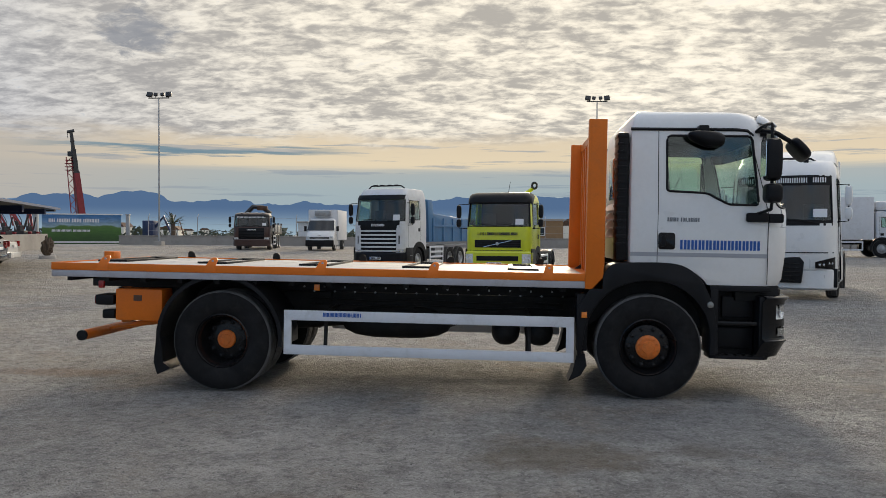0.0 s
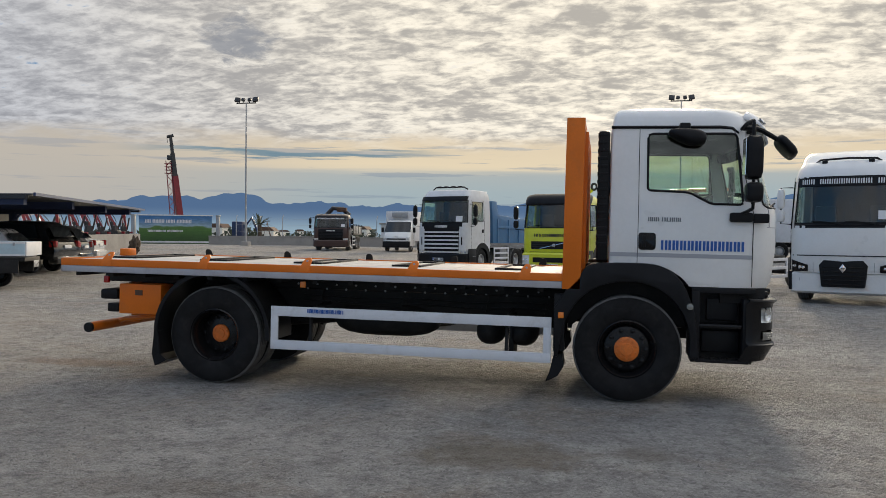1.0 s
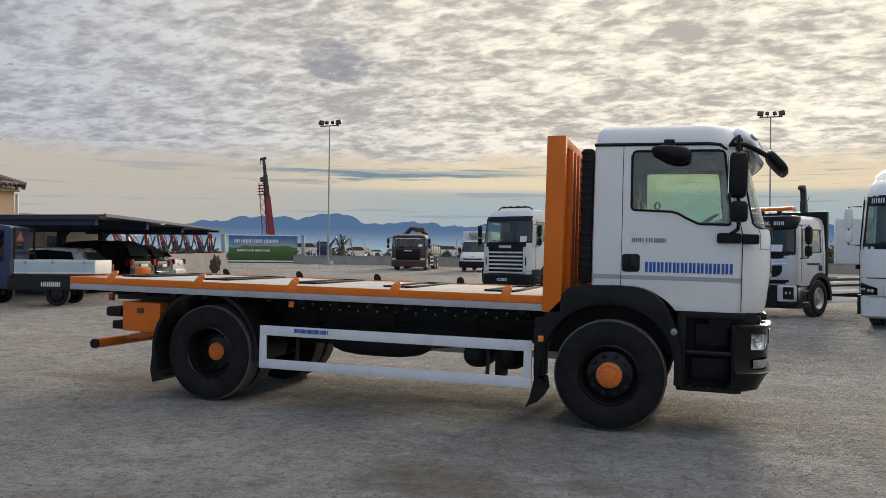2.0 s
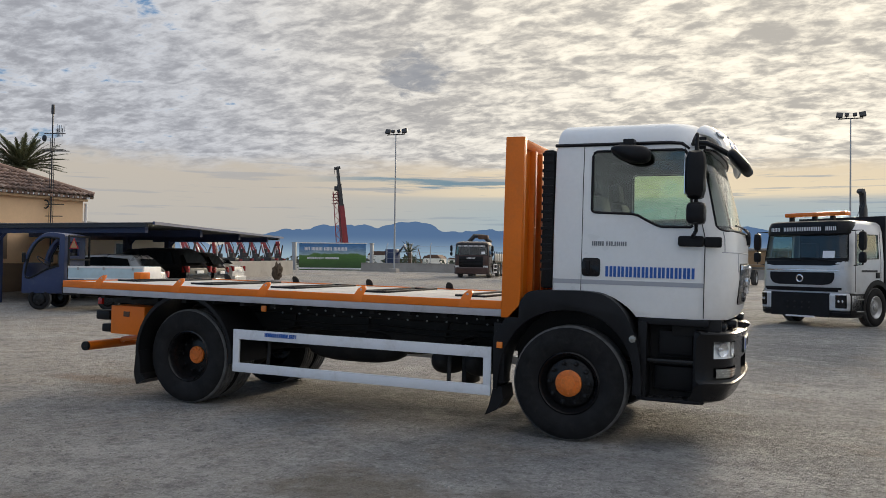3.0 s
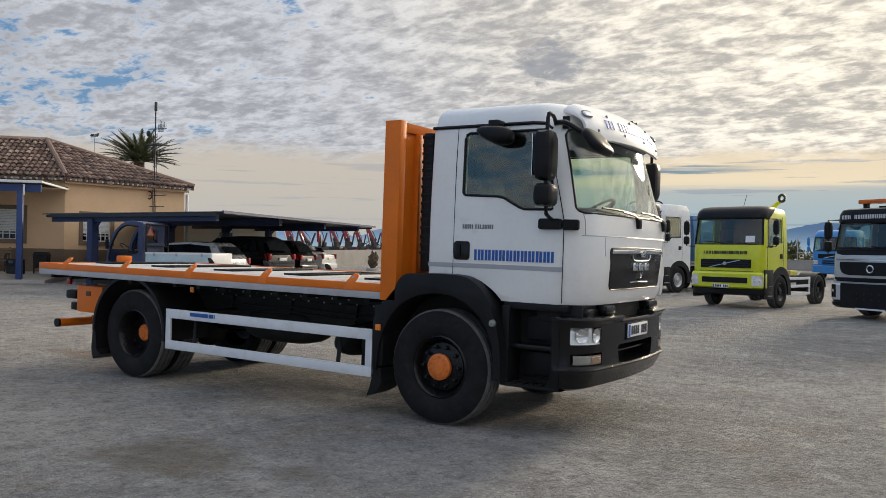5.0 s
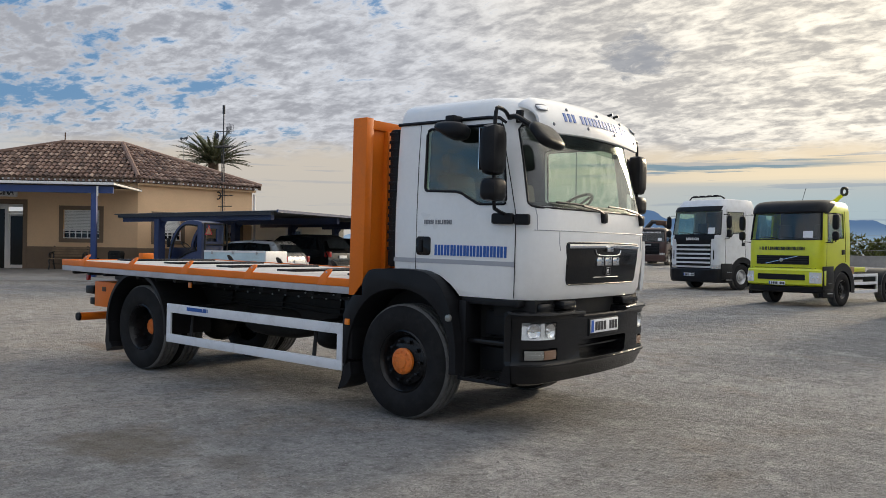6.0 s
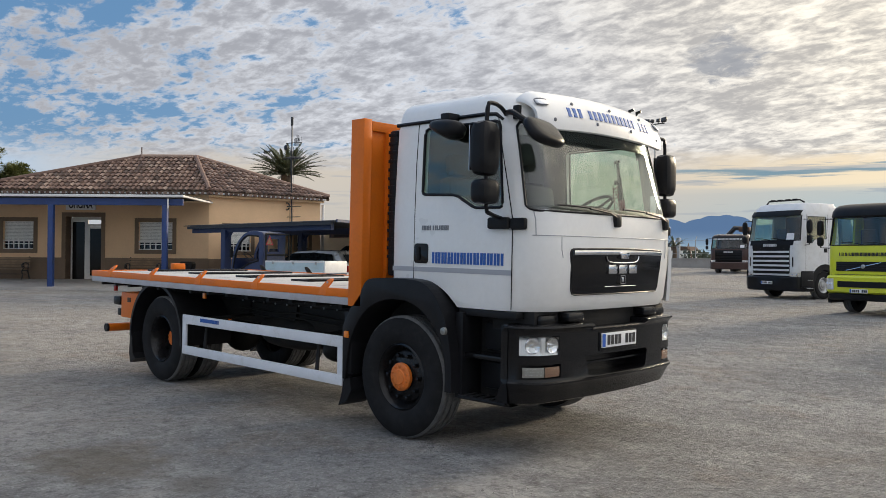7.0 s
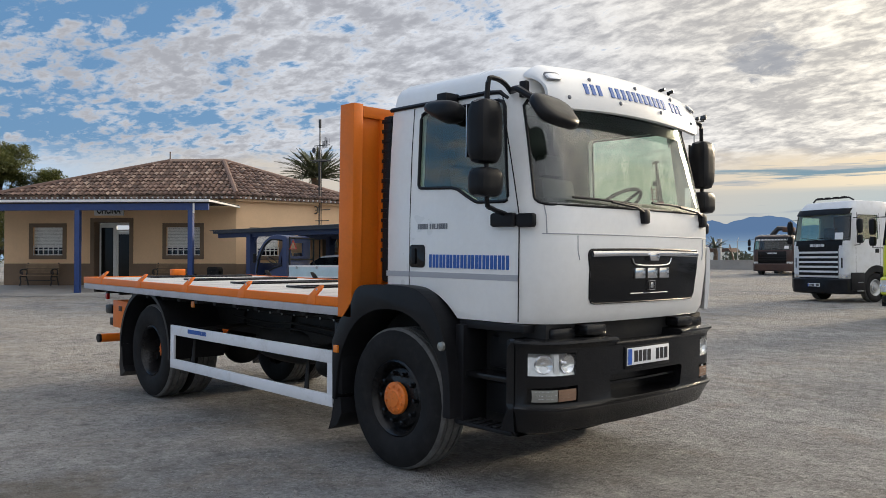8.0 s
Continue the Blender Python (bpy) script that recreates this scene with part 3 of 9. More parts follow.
def flow(points, n=4):
    """A smooth line through the points, ends kept."""
    out = []
    for i in range(len(points) - 1):
        p = [Vector(points[max(0, min(len(points) - 1, j))]) for j in (i - 1, i, i + 1, i + 2)]
        for k in range(n):
            t = k / n
            v = 0.5 * (2 * p[1] + (p[2] - p[0]) * t + (2 * p[0] - 5 * p[1] + 4 * p[2] - p[3]) * t * t + (3 * p[1] - p[0] - 3 * p[2] + p[3]) * t ** 3)
            out.append(tuple(v))
    return out + [tuple(points[-1])]


def rounded(x0, x1, z0, z1, r, n=4):
    out = []
    for cx, cz, a in ((x1 - r, z1 - r, 0), (x0 + r, z1 - r, 90), (x0 + r, z0 + r, 180), (x1 - r, z0 + r, 270)):
        out += [(cx + r * math.cos(radians(a + 90 * k / n)), cz + r * math.sin(radians(a + 90 * k / n))) for k in range(n + 1)]
    return out


def cab_body(bm, rings):
    skin(bm, [[bm.verts.new(p) for p in plan_ring(*r)] for r in rings])


def wheel(parent, x, z, outer, r, width, side, rim=RIM_BLACK, dish=0.12, hub=None, hub_out=0.0, seg=40, label="", nuts=10, rim_r=0.29, hub_r=0.1):
    """A wheel whose outer face stands at y = outer; side is -1 or +1, the way that face looks."""
    bm = fresh()
    s = side
    prof = [(0.03, rim_r), (0.006, rim_r + 0.03), (0.0, r * 0.78), (0.008, r * 0.9), (0.028, r * 0.965), (0.045, r * 0.99), (0.05, r)]
    w = width
    grooves = []
    for g in (0.28, 0.5, 0.72):
        grooves += [(w * g - 0.008, r), (w * g - 0.006, r - 0.012), (w * g + 0.006, r - 0.012), (w * g + 0.008, r)]
    back = [(w - h, q) for h, q in reversed(prof)]
    lathe(bm, [(h, q) for h, q in prof + grooves + back], (x, outer, z), seg, -s)
    tyre = part("wheel", bm, TYRE, parent, label or "black truck wheel with worn tyre")
    tyre.data.materials.append(TYRE_WORN)
    for f in tyre.data.polygons:
        q = sum((Vector((tyre.data.vertices[v].co.x - x, tyre.data.vertices[v].co.z - z)).length for v in f.vertices)) / len(f.vertices)
        if q > r * 0.97:
            f.material_index = 1
    bm = fresh()
    lathe(bm, [(0.03, rim_r + 0.003), (0.02, rim_r - 0.012), (0.04, rim_r - 0.03), (dish * 0.6, rim_r - 0.045), (dish, rim_r - 0.08), (dish - 0.015, 0.14), (dish - 0.03, 0.1), (dish - 0.03, 0.001)], (x, outer, z), 32, -s)
    part("rim", bm, rim, tyre)
    bm = fresh()
    ho = hub_out
    lathe(bm, [(dish, 0.232), (dish - 0.04, 0.225), (dish - 0.048, 0.215), (dish - 0.05, 0.15), (dish - 0.06, hub_r * 0.95), (ho + 0.035, hub_r * 0.9)] if nuts else [(dish, 0.165), (dish - 0.045, 0.16), (dish - 0.05, hub_r * 0.9), (ho + 0.035, hub_r * 0.9)], (x, outer, z), 30, -s)
    part("hub", bm, rim, tyre)
    bm = fresh()
    lathe(bm, [(ho + 0.04, hub_r), (ho + 0.012, hub_r), (ho + 0.004, hub_r * 0.93), (ho, hub_r * 0.55), (ho - 0.008, hub_r * 0.5), (ho - 0.01, 0.001)], (x, outer, z), 24, -s)
    part("hub_cap", bm, hub or rim, tyre, "orange hub cap" if hub else "")
    if nuts:
        for k in range(nuts):
            a = 2 * math.pi * k / nuts
            bm = fresh()
            lathe(bm, [(dish - 0.045, 0.025), (dish - 0.055, 0.024), (dish - 0.056, 0.018), (dish - 0.09, 0.017), (dish - 0.096, 0.001)], (x + 0.187 * math.cos(a), outer, z + 0.187 * math.sin(a)), 8, -s)
            part("wheel_nut", bm, BLACK_GLOSS, tyre)
        if hub:
            for k in range(10):
                a = 2 * math.pi * (k + 0.5) / 10
                bm = fresh()
                lathe(bm, [(ho + 0.02, 0.012), (ho - 0.006, 0.011), (ho - 0.007, 0.001)], (x + hub_r * 0.76 * math.cos(a), outer, z + hub_r * 0.76 * math.sin(a)), 6, -s)
                part("hub_bolt", bm, hub, tyre)
    return tyre


def arch(bm, cx, cz, r0, r1, a0, a1, y0, y1, n=14):
    """A mudguard: a thick bow round (cx, cz), from y0 to y1, angles in degrees from +x."""
    out = []
    for k in range(n + 1):
        a = radians(a0 + (a1 - a0) * k / n)
        c, s = math.cos(a), math.sin(a)
        out.append([bm.verts.new((cx + r * c, y, cz + r * s)) for r, y in ((r0, y0), (r1, y0), (r1, y1), (r0, y1))])
    skin(bm, out, True, True)


# ---- ground ----
def ground_height(x, y):
    rise = 0.0075 * max(0.0, -x) + 0.011 * max(0.0, y - 9.5)
    return min(rise, 0.75) + 0.012 * noise.noise((x * 0.22, y * 0.22, 0)) * (1 if abs(x) + abs(y) < 120 else 0)


def build_ground():
    bm = fresh()
    xs = sorted({*[v * 1.0 for v in range(-44, 41, 1)], *[-60, -90, -130, -300, -800, -2000, -4500], *[60, 90, 130, 300, 800, 2000, 4500]})
    ys = sorted({*[v * 1.0 for v in range(-16, 72, 1)], *[-30, -60, -150, -500, -1500, -4000], *[90, 130, 300, 800, 2000, 4500]})
    grid = [[bm.verts.new((x, y, ground_height(x, y))) for x in xs] for y in ys]
    for a, b in zip(grid, grid[1:]):
        for i in range(len(xs) - 1):
            bm.faces.new((a[i], a[i + 1], b[i + 1], b[i]))
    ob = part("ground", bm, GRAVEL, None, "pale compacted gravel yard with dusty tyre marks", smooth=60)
    tagged(ob, category="ground", kind="structure")


build_ground()


def scatter_pebbles():
    rnd = random.Random(5)
    bm = fresh()
    for _ in range(12000):
        x, y = rnd.uniform(-5, 11), rnd.uniform(-5.5, 8)
        r = rnd.choice((0.005, 0.006, 0.007, 0.008, 0.01, 0.012, 0.016))
        z = ground_height(x, y)
        a = rnd.random() * 6.3
        ring = [bm.verts.new((x + r * rnd.uniform(0.7, 1.3) * math.cos(a + k * 1.571), y + r * rnd.uniform(0.7, 1.3) * math.sin(a + k * 1.571), z - 0.002)) for k in range(4)]
        tip = bm.verts.new((x + rnd.uniform(-0.3, 0.3) * r, y + rnd.uniform(-0.3, 0.3) * r, z + r * rnd.uniform(0.5, 1.0)))
        for k in range(4):
            bm.faces.new((ring[k], ring[(k + 1) % 4], tip))
    ob = part("loose_gravel", bm, PEBBLE, None, "loose pale pebbles lying on the gravel yard", smooth=0)
    tagged(ob, category="gravel", kind="stuff")


scatter_pebbles()

# ---- the flatbed truck in the middle of the yard; x forward, y to its left ----
truck = thing("flatbed_truck", pose(0, 1.2, 0, 0, 0.85, 0), "white two-axle truck with empty orange-edged flatbed, on gravel", "truck")


CAB_RINGS = [
    # height, front, rear, half width, front corner, bow
    (1.235, 5.735, 4.21, 1.08, 0.30, 0.07), (1.30, 5.765, 4.21, 1.092, 0.30, 0.08), (1.60, 5.80, 4.21, 1.095, 0.30, 0.08), (1.95, 5.795, 4.21, 1.095, 0.28, 0.08),
    (2.05, 5.775, 4.21, 1.092, 0.27, 0.08), (2.45, 5.665, 4.21, 1.075, 0.25, 0.08), (2.76, 5.575, 4.21, 1.055, 0.24, 0.08), (2.82, 5.555, 4.22, 1.045, 0.24, 0.08),
    (2.90, 5.525, 4.23, 1.03, 0.24, 0.08), (2.95, 5.48, 4.25, 1.005, 0.24, 0.08), (2.985, 5.42, 4.28, 0.96, 0.22, 0.08), (3.0, 5.33, 4.34, 0.88, 0.2, 0.08)]
CAB_INNER = [(1.36, 5.665, 4.27, 1.03, 0.28, 0.07), (1.95, 5.725, 4.27, 1.04, 0.26, 0.08), (2.05, 5.71, 4.27, 1.035, 0.25, 0.08), (2.45, 5.60, 4.27, 1.02, 0.23, 0.08), (2.76, 5.505, 4.27, 1.0, 0.22, 0.08), (2.9, 5.42, 4.32, 0.93, 0.2, 0.08)]


def truck_face(y, z, out=0.0):
    return on_loft(CAB_RINGS, y, z, out)


def truck_cab():
    bm = fresh()
    cab_body(bm, CAB_RINGS)
    body = part("cab_body", bm, WHITE, truck, "white painted steel cab shell")
    inner = fresh()
    cab_body(inner, CAB_INNER)
    window = [(4.575, 2.20), (4.585, 2.182), (4.605, 2.173), (4.94, 2.16), (5.0, 2.145), (5.06, 2.11), (5.16, 2.06), (5.2, 2.047), (5.45, 2.045), (5.47, 2.055), (5.475, 2.08), (5.41, 2.69), (5.395, 2.722), (5.36, 2.735), (4.61, 2.735), (4.58, 2.72), (4.57, 2.69)]

    def openings():
        screen = fresh()
        prism(screen, [(-1.015, 2.03), (1.015, 2.03), (1.04, 2.05), (1.045, 2.09), (0.995, 2.70), (0.965, 2.735), (-0.965, 2.735), (-0.995, 2.70), (-1.045, 2.09), (-1.04, 2.05)], "yz", 5.42, 6.2)
        side = fresh()
        prism(side, window, "xz", -1.4, 1.4)
        return [screen, side]

    arch_cut = fresh()
    prism(arch_cut, [(4.0, 1.1), (5.04, 1.1)] + flow([(4.99, 1.245), (4.93, 1.31), (4.86, 1.36), (4.78, 1.405), (4.70, 1.43), (4.60, 1.445)], 3) + [(4.0, 1.445)], "xz", -1.4, 1.4)
    cut(body, [inner, arch_cut] + openings())
    # dark lining inside the shell
    bm = fresh()
    cab_body(bm, [(z, front - 0.006, back + 0.006, half - 0.006, r, bow) for z, front, back, half, r, bow in CAB_INNER[:-1]] + [(2.892, 5.41, 4.33, 0.92, 0.2, 0.08)])
    lining = part("cab_lining", bm, CABIN, truck, "dark grey cab lining")
    hollow = fresh()
    cab_body(hollow, [(z - 0.012, front - 0.016, back + 0.016, half - 0.016, r, bow) for z, front, back, half, r, bow in CAB_INNER])
    cut(lining, [hollow] + openings())
    # glass
    bm = fresh()
    skin(bm, [[bm.verts.new(truck_face(1.05 * math.sin(math.pi / 2 * k / 14), z, -0.03)) for k in range(-14, 15)] for z in (2.0, 2.1, 2.2, 2.3, 2.45, 2.6, 2.76)], False, False)
    pane = part("windscreen", bm, SCREEN_GLASS, truck, "green tinted windscreen with cloud reflections")
    pane.visible_shadow = False
    bm = fresh()
    edge = [(-1.043, 2.06), (-1.03, 2.035), (-1.0, 2.022)] + [(0.98 * k / 8, 2.02) for k in range(-8, 9)] + [(1.0, 2.022), (1.03, 2.035), (1.043, 2.06), (1.02, 2.4), (0.997, 2.69), (0.965, 2.738)] + [(-0.95 * k / 8, 2.742) for k in range(-8, 9)] + [(-0.965, 2.738), (-0.997, 2.69), (-1.02, 2.4), (-1.043, 2.06)]
    tube(bm, [truck_face(y, z, 0.0) for y, z in edge], 0.010, 6)
    part("windscreen_seal", bm, BLACK, truck)
    bm = fresh()
    skin(bm, [[bm.verts.new(truck_face(1.0 * k / 12, z, -0.036)) for k in range(-12, 13)] for z in (2.62, 2.74)], False, False)
    part("sun_band", bm, BLACK_GLOSS, truck, "dark band along the windscreen top")
    bm = fresh()
    skin(bm, [[bm.verts.new(truck_face(1.03 * k / 12, z, -0.034)) for k in range(-12, 13)] for z in (2.03, 2.065)], False, False)
    part("cowl_band", bm, BLACK, truck)
    for s in (-1, 1):
        y = s * 1.066
        bm = fresh()
        near = [bm.verts.new((px_, s * (1.083 - 0.028 * (pz - 2.05) / 0.7), pz)) for px_, pz in window]
        far = [bm.verts.new((v.co.x, v.co.y - s * 0.005, v.co.z)) for v in near]
        skin(bm, [near, far])
        ob = part("side_window", bm, GLASS, truck, "tinted door window", smooth=0)
        ob.visible_shadow = False
        bm = fresh()
        tube(bm, [(px_, s * (1.091 - 0.034 * (pz - 2.05) / 0.7), pz) for px_, pz in window + window[:2]], 0.013, 6)
        part("window_seal", bm, BLACK, truck)
    # drip rail, door gaps, stripe, handle on both sides
    for s in (-1, 1):
        pipe("drip_rail", BLACK, truck, [(4.21, s * 1.05, 2.80), (5.25, s * 1.052, 2.80), (5.36, s * 1.045, 2.79), (5.42, s * 1.03, 2.74)], 0.017, 6)
        pipe("door_gap", BLACK, truck, [(4.49, s * 1.0935, 1.45), (4.492, s * 1.0935, 2.0), (4.487, s * 1.076, 2.45), (4.487, s * 1.053, 2.78)], 0.004, 5)
        pipe("door_gap", BLACK, truck, [(5.575, s * 1.090, 1.25), (5.577, s * 1.091, 1.95), (5.52, s * 1.083, 2.2), (5.445, s * 1.070, 2.5), (5.38, s * 1.05, 2.78)], 0.004, 5)
        bar("stripe", STRIPE, truck, 4.222, 5.572, s * 1.0945 - 0.002, s * 1.0945 + 0.002, 1.515, 1.555, bevel=0)
        bm = fresh()
        prism(bm, rounded(4.497, 4.665, 1.585, 1.755, 0.03), "xz", s * 1.085, s * 1.101, bevel=0.004)
        handle = part("door_handle", bm, BLACK_GLOSS, truck, "black recessed door handle")
        bm = fresh()
        prism(bm, rounded(4.53, 4.57, 1.61, 1.73, 0.015), "xz", s * 1.10, s * 1.112, bevel=0.004)
        part("grip", bm, BLACK, handle)
        if s > 0:
            bm = fresh()
            rows = []
            for z, grow in ((1.26, 0.002), (1.30, 0.004), (1.5, 0.005), (1.72, 0.004), (1.765, 0.002)):
                grow *= 4
                ring = []
                for g in (grow, -0.012):
                    arc = []
                    for k in range(7):
                        a = radians(2 + 50 * k / 6)
                        yy = 0.795 + (0.30 + g) * math.cos(a)
                        arc.append((5.55 + (0.30 + g) * math.sin(a) - 0.05 * (1.6 - min(z, 1.6)), s * yy, z))
                    ring += arc if g == grow else arc[::-1]
                rows.append([bm.verts.new(p) for p in ring])
            skin(bm, rows)
            part("corner_panel", bm, WHITE, truck, "white air deflector at the cab corner")
        pipe("pillar_joint", STRIPE, truck, [truck_face(s * 0.80, 1.82, 0.0), truck_face(s * 0.80, 1.72, 0.001), truck_face(s * 0.785, 1.66, 0.001)], 0.004, 5)
        pipe("pillar_joint", STRIPE, truck, [truck_face(s * 1.0, 1.83, 0.001), truck_face(s * 1.005, 1.95, 0.001), truck_face(s * 1.01, 2.02, 0.001)], 0.004, 5)
    word_blocks("door_lettering", BLUE_INK, truck, "XXXXXXXXXXX", (5.105, -1.0975, 1.636), (1, 0, 0), (0, 0, 1), 0.095, 0.79, "blue company lettering on the door")
    word_blocks("model_lettering", GREY_INK, truck, "XXX 18.XXX", (4.742, -1.0965, 1.888), (1, 0, 0), (0, 0, 1), 0.04, 0.32, "grey model lettering on the door")
    # rear wall: two windows and louvres over the engine
    for y0, y1 in ((-0.62, -0.06), (0.04, 0.62)):
        bm = fresh()
        prism(bm, rounded(y0, y1, 2.14, 2.62, 0.06), "yz", 4.196, 4.214, bevel=0.003)
        part("rear_window", bm, DARK_GLASS, truck, "dark window in the rear wall of the cab")
    for k in range(4):
        bm = fresh()
        prism(bm, [(4.215, 1.72 + k * 0.1), (4.215, 1.80 + k * 0.1), (4.12, 1.70 + k * 0.1), (4.12, 1.69 + k * 0.1)], "xz", -0.7, 0.7)
        part("louvre", bm, WHITE_DULL, truck, smooth=0)
    # air intake behind the cab
    bm = fresh()
    box(bm, 4.085, 4.2, -1.04, -0.78, 1.46, 2.77, bevel=0.03)
    snorkel = part("air_intake", bm, BLACK, truck, "tall black air intake behind the cab")
    for k in range(15):
        bar("fin", BLACK, snorkel, 4.081, 4.19, -1.0435, -0.79, 1.62 + k * 0.078, 1.65 + k * 0.078, bevel=0.004)


truck_cab()

BUMPER_RINGS = [
    (0.50, 5.62, 5.55, 1.10, 0.25, 0.10), (0.53, 5.71, 5.55, 1.13, 0.25, 0.10), (0.60, 5.745, 5.55, 1.14, 0.25, 0.10), (0.66, 5.775, 5.55, 1.146, 0.25, 0.10), (0.68, 5.797, 5.55, 1.15, 0.25, 0.10), (0.692, 5.797, 5.55, 1.15, 0.25, 0.10),
    (0.702, 5.78, 5.55, 1.145, 0.25, 0.10), (0.72, 5.775, 5.55, 1.143, 0.25, 0.10), (0.85, 5.775, 5.55, 1.143, 0.25, 0.10), (1.075, 5.775, 5.55, 1.143, 0.25, 0.10), (1.095, 5.79, 5.55, 1.145, 0.25, 0.10), (1.115, 5.812, 5.55, 1.15, 0.25, 0.10), (1.128, 5.81, 5.55, 1.147, 0.25, 0.10), (1.14, 5.785, 5.55, 1.13, 0.25, 0.1)]


def truck_front():
    face = truck_face
    # panel joints across the front
    bm = fresh()
    tube(bm, [face(1.02 * math.sin(math.pi / 2 * k / 20), 1.83, 0.001) for k in range(-20, 21)], 0.0035, 5)
    part("front_joint", bm, STRIPE, truck)
    # grille: white surround, gloss panel, chrome
    out = [(-0.70, 1.70), (-0.665, 1.40), (-0.65, 1.375), (-0.62, 1.365)] + [(-0.62 + 1.24 * k / 8, 1.365) for k in range(1, 8)] + [(0.62, 1.365), (0.65, 1.375), (0.665, 1.40), (0.70, 1.70), (0.69, 1.72), (0.67, 1.73)] + [(0.67 - 1.34 * k / 8, 1.73 + 0.008 * math.sin(math.pi * k / 8)) for k in range(1, 8)] + [(-0.67, 1.73), (-0.69, 1.72)]
    bm = fresh()
    rows = []
    for z, w in ((1.365, 0.625), (1.375, 0.65), (1.40, 0.665), (1.48, 0.675), (1.56, 0.684), (1.64, 0.693), (1.70, 0.70), (1.72, 0.69), (1.732, 0.67)):
        rows.append([bm.verts.new(face(w * k / 12, z, 0.006)) for k in range(-12, 13)])
    skin(bm, rows, False, False)
    grille = part("grille", bm, BLACK_GLOSS, truck, "black grille panel with chrome trim")
    bm = fresh()
    tube(bm, [face(y, z, 0.004) for y, z in out + out[:1]], 0.006, 6)
    part("grille_rim", bm, BLACK, grille)
    bm = fresh()
    rows = []
    for k in range(17):
        y = -0.675 + 1.35 * k / 16
        up = 0.008 * math.sin(math.pi * k / 16)
        rows.append([bm.verts.new(face(y, 1.70 + dz + up, o)) for dz, o in ((-0.022, 0.002), (-0.018, 0.02), (0.0, 0.026), (0.018, 0.02), (0.024, 0.002))])
    skin(bm, rows)
    part("chrome_strip", bm, CHROME, grille)
    bm = fresh()
    tube(bm, [face(y, z, 0.014) for y, z in flow([(-0.25, 1.675), (-0.22, 1.635), (-0.12, 1.622), (0.12, 1.622), (0.22, 1.635), (0.25, 1.675)], 3)], 0.006, 6)
    part("chrome_line", bm, CHROME, grille)
    bm = fresh()
    tube(bm, [face(-0.24 + 0.48 * k / 8, 1.425, 0.010) for k in range(9)], 0.004, 6)
    part("chrome_line", bm, CHROME, grille)
    bm = fresh()
    prism(bm, [(-0.07, 1.70), (-0.05, 1.655), (0.05, 1.655), (0.07, 1.70), (0.04, 1.715), (-0.04, 1.715)], "yz", 5.88, 5.915, bevel=0.006)
    part("crest", bm, CHROME, grille)
    for y in (-0.155, 0.0, 0.155):
        bm = fresh()
        box(bm, 5.87, 5.896, y - 0.062, y + 0.062, 1.53, 1.605, bevel=0.006)
        part("badge", bm, CHROME, grille, "plain chrome badge block")
    bm = fresh()
    for q in (-0.036, 0.032):
        box(bm, 5.87, 5.893, q, q + 0.005, 1.445, 1.515)
    for q in (1.445, 1.51):
        box(bm, 5.87, 5.893, -0.036, 0.036, q, q + 0.005)
    box(bm, 5.87, 5.893, -0.016, 0.016, 1.46, 1.50, bevel=0.004)
    part("small_badge", bm, CHROME, grille)
    # sun visor: an upright curved panel, wrapped back at both ends
    bm = fresh()
    outer = flow([(5.80, 2.69), (5.795, 2.75), (5.775, 2.83), (5.735, 2.90), (5.675, 2.965), (5.60, 3.005)], 2)
    inner = [(x - 0.022, z - 0.008) for x, z in outer]

    def visor_at(y, x, z):
        return (x + front_x(y, 0.0, 1.05, 0.2, 0.10) - 0.10, y, z - 0.03 * (abs(y) / 0.95) ** 2)

    def squarish(q):
        return math.copysign(abs(q) ** 0.5, q)

    rings = []
    for k in range(-24, 25):
        y = 0.95 * math.sin(math.pi / 2 * k / 24)
        e = min(1.0, max(0.0, (abs(y) - 0.83) / 0.12))
        keep = 0.45 + 0.55 * math.sqrt(1 - e * e)
        rings.append([bm.verts.new(visor_at(y, x, 2.86 + (z - 2.86) * keep)) for x, z in outer + inner[::-1]])
    skin(bm, rings)
    visor = part("sun_visor", bm, WHITE, truck, "white fibreglass sun visor over the windscreen")
    for k, y in enumerate((-0.78, -0.52, -0.26, 0.0, 0.26, 0.52, 0.78)):
        x, z = ((5.792, 2.765), (5.728, 2.912))[k % 2]
        bm = fresh()
        ball(bm, visor_at(y, x, z), 0.013, 0.016, 0.016, 8)
        part("visor_bolt", bm, GREY_INK, visor)
    count = 19
    for first, last in ((0, 2), (4, 14), (16, 18)):
        bm = fresh()
        for k in range(first, last + 1):
            y = -0.60 + 1.2 * k / (count - 1)
            rings = []
            for dy in (-0.017, 0.017):
                rings.append([bm.verts.new(visor_at(y + dy, x + o, z)) for x, z, o in ((5.785, 2.80, 0.007), (5.751, 2.875, 0.009), (5.751, 2.875, -0.004), (5.785, 2.80, -0.004))])
            skin(bm, rings)
        part("visor_lettering", bm, BLUE_INK, visor, "blue web lettering on the visor", smooth=0)
    for s in (-1, 1):
        bm = fresh()
        rows = []
        for f, o in ((1.0, 0.0), (0.95, 0.012), (0.6, 0.016)):
            rows.append([bm.verts.new(visor_at(s * (0.875 + 0.05 * f * squarish(math.cos(a))), 5.745 - 0.018 * f * squarish(math.sin(a)) + o, 2.905 + 0.022 * f * squarish(math.sin(a)))) for a in [2 * math.pi * k / 16 for k in range(16)]])
        skin(bm, rows)
        lamp = part("marker_lamp", bm, LAMP_CLEAR, visor)
        bm = fresh()
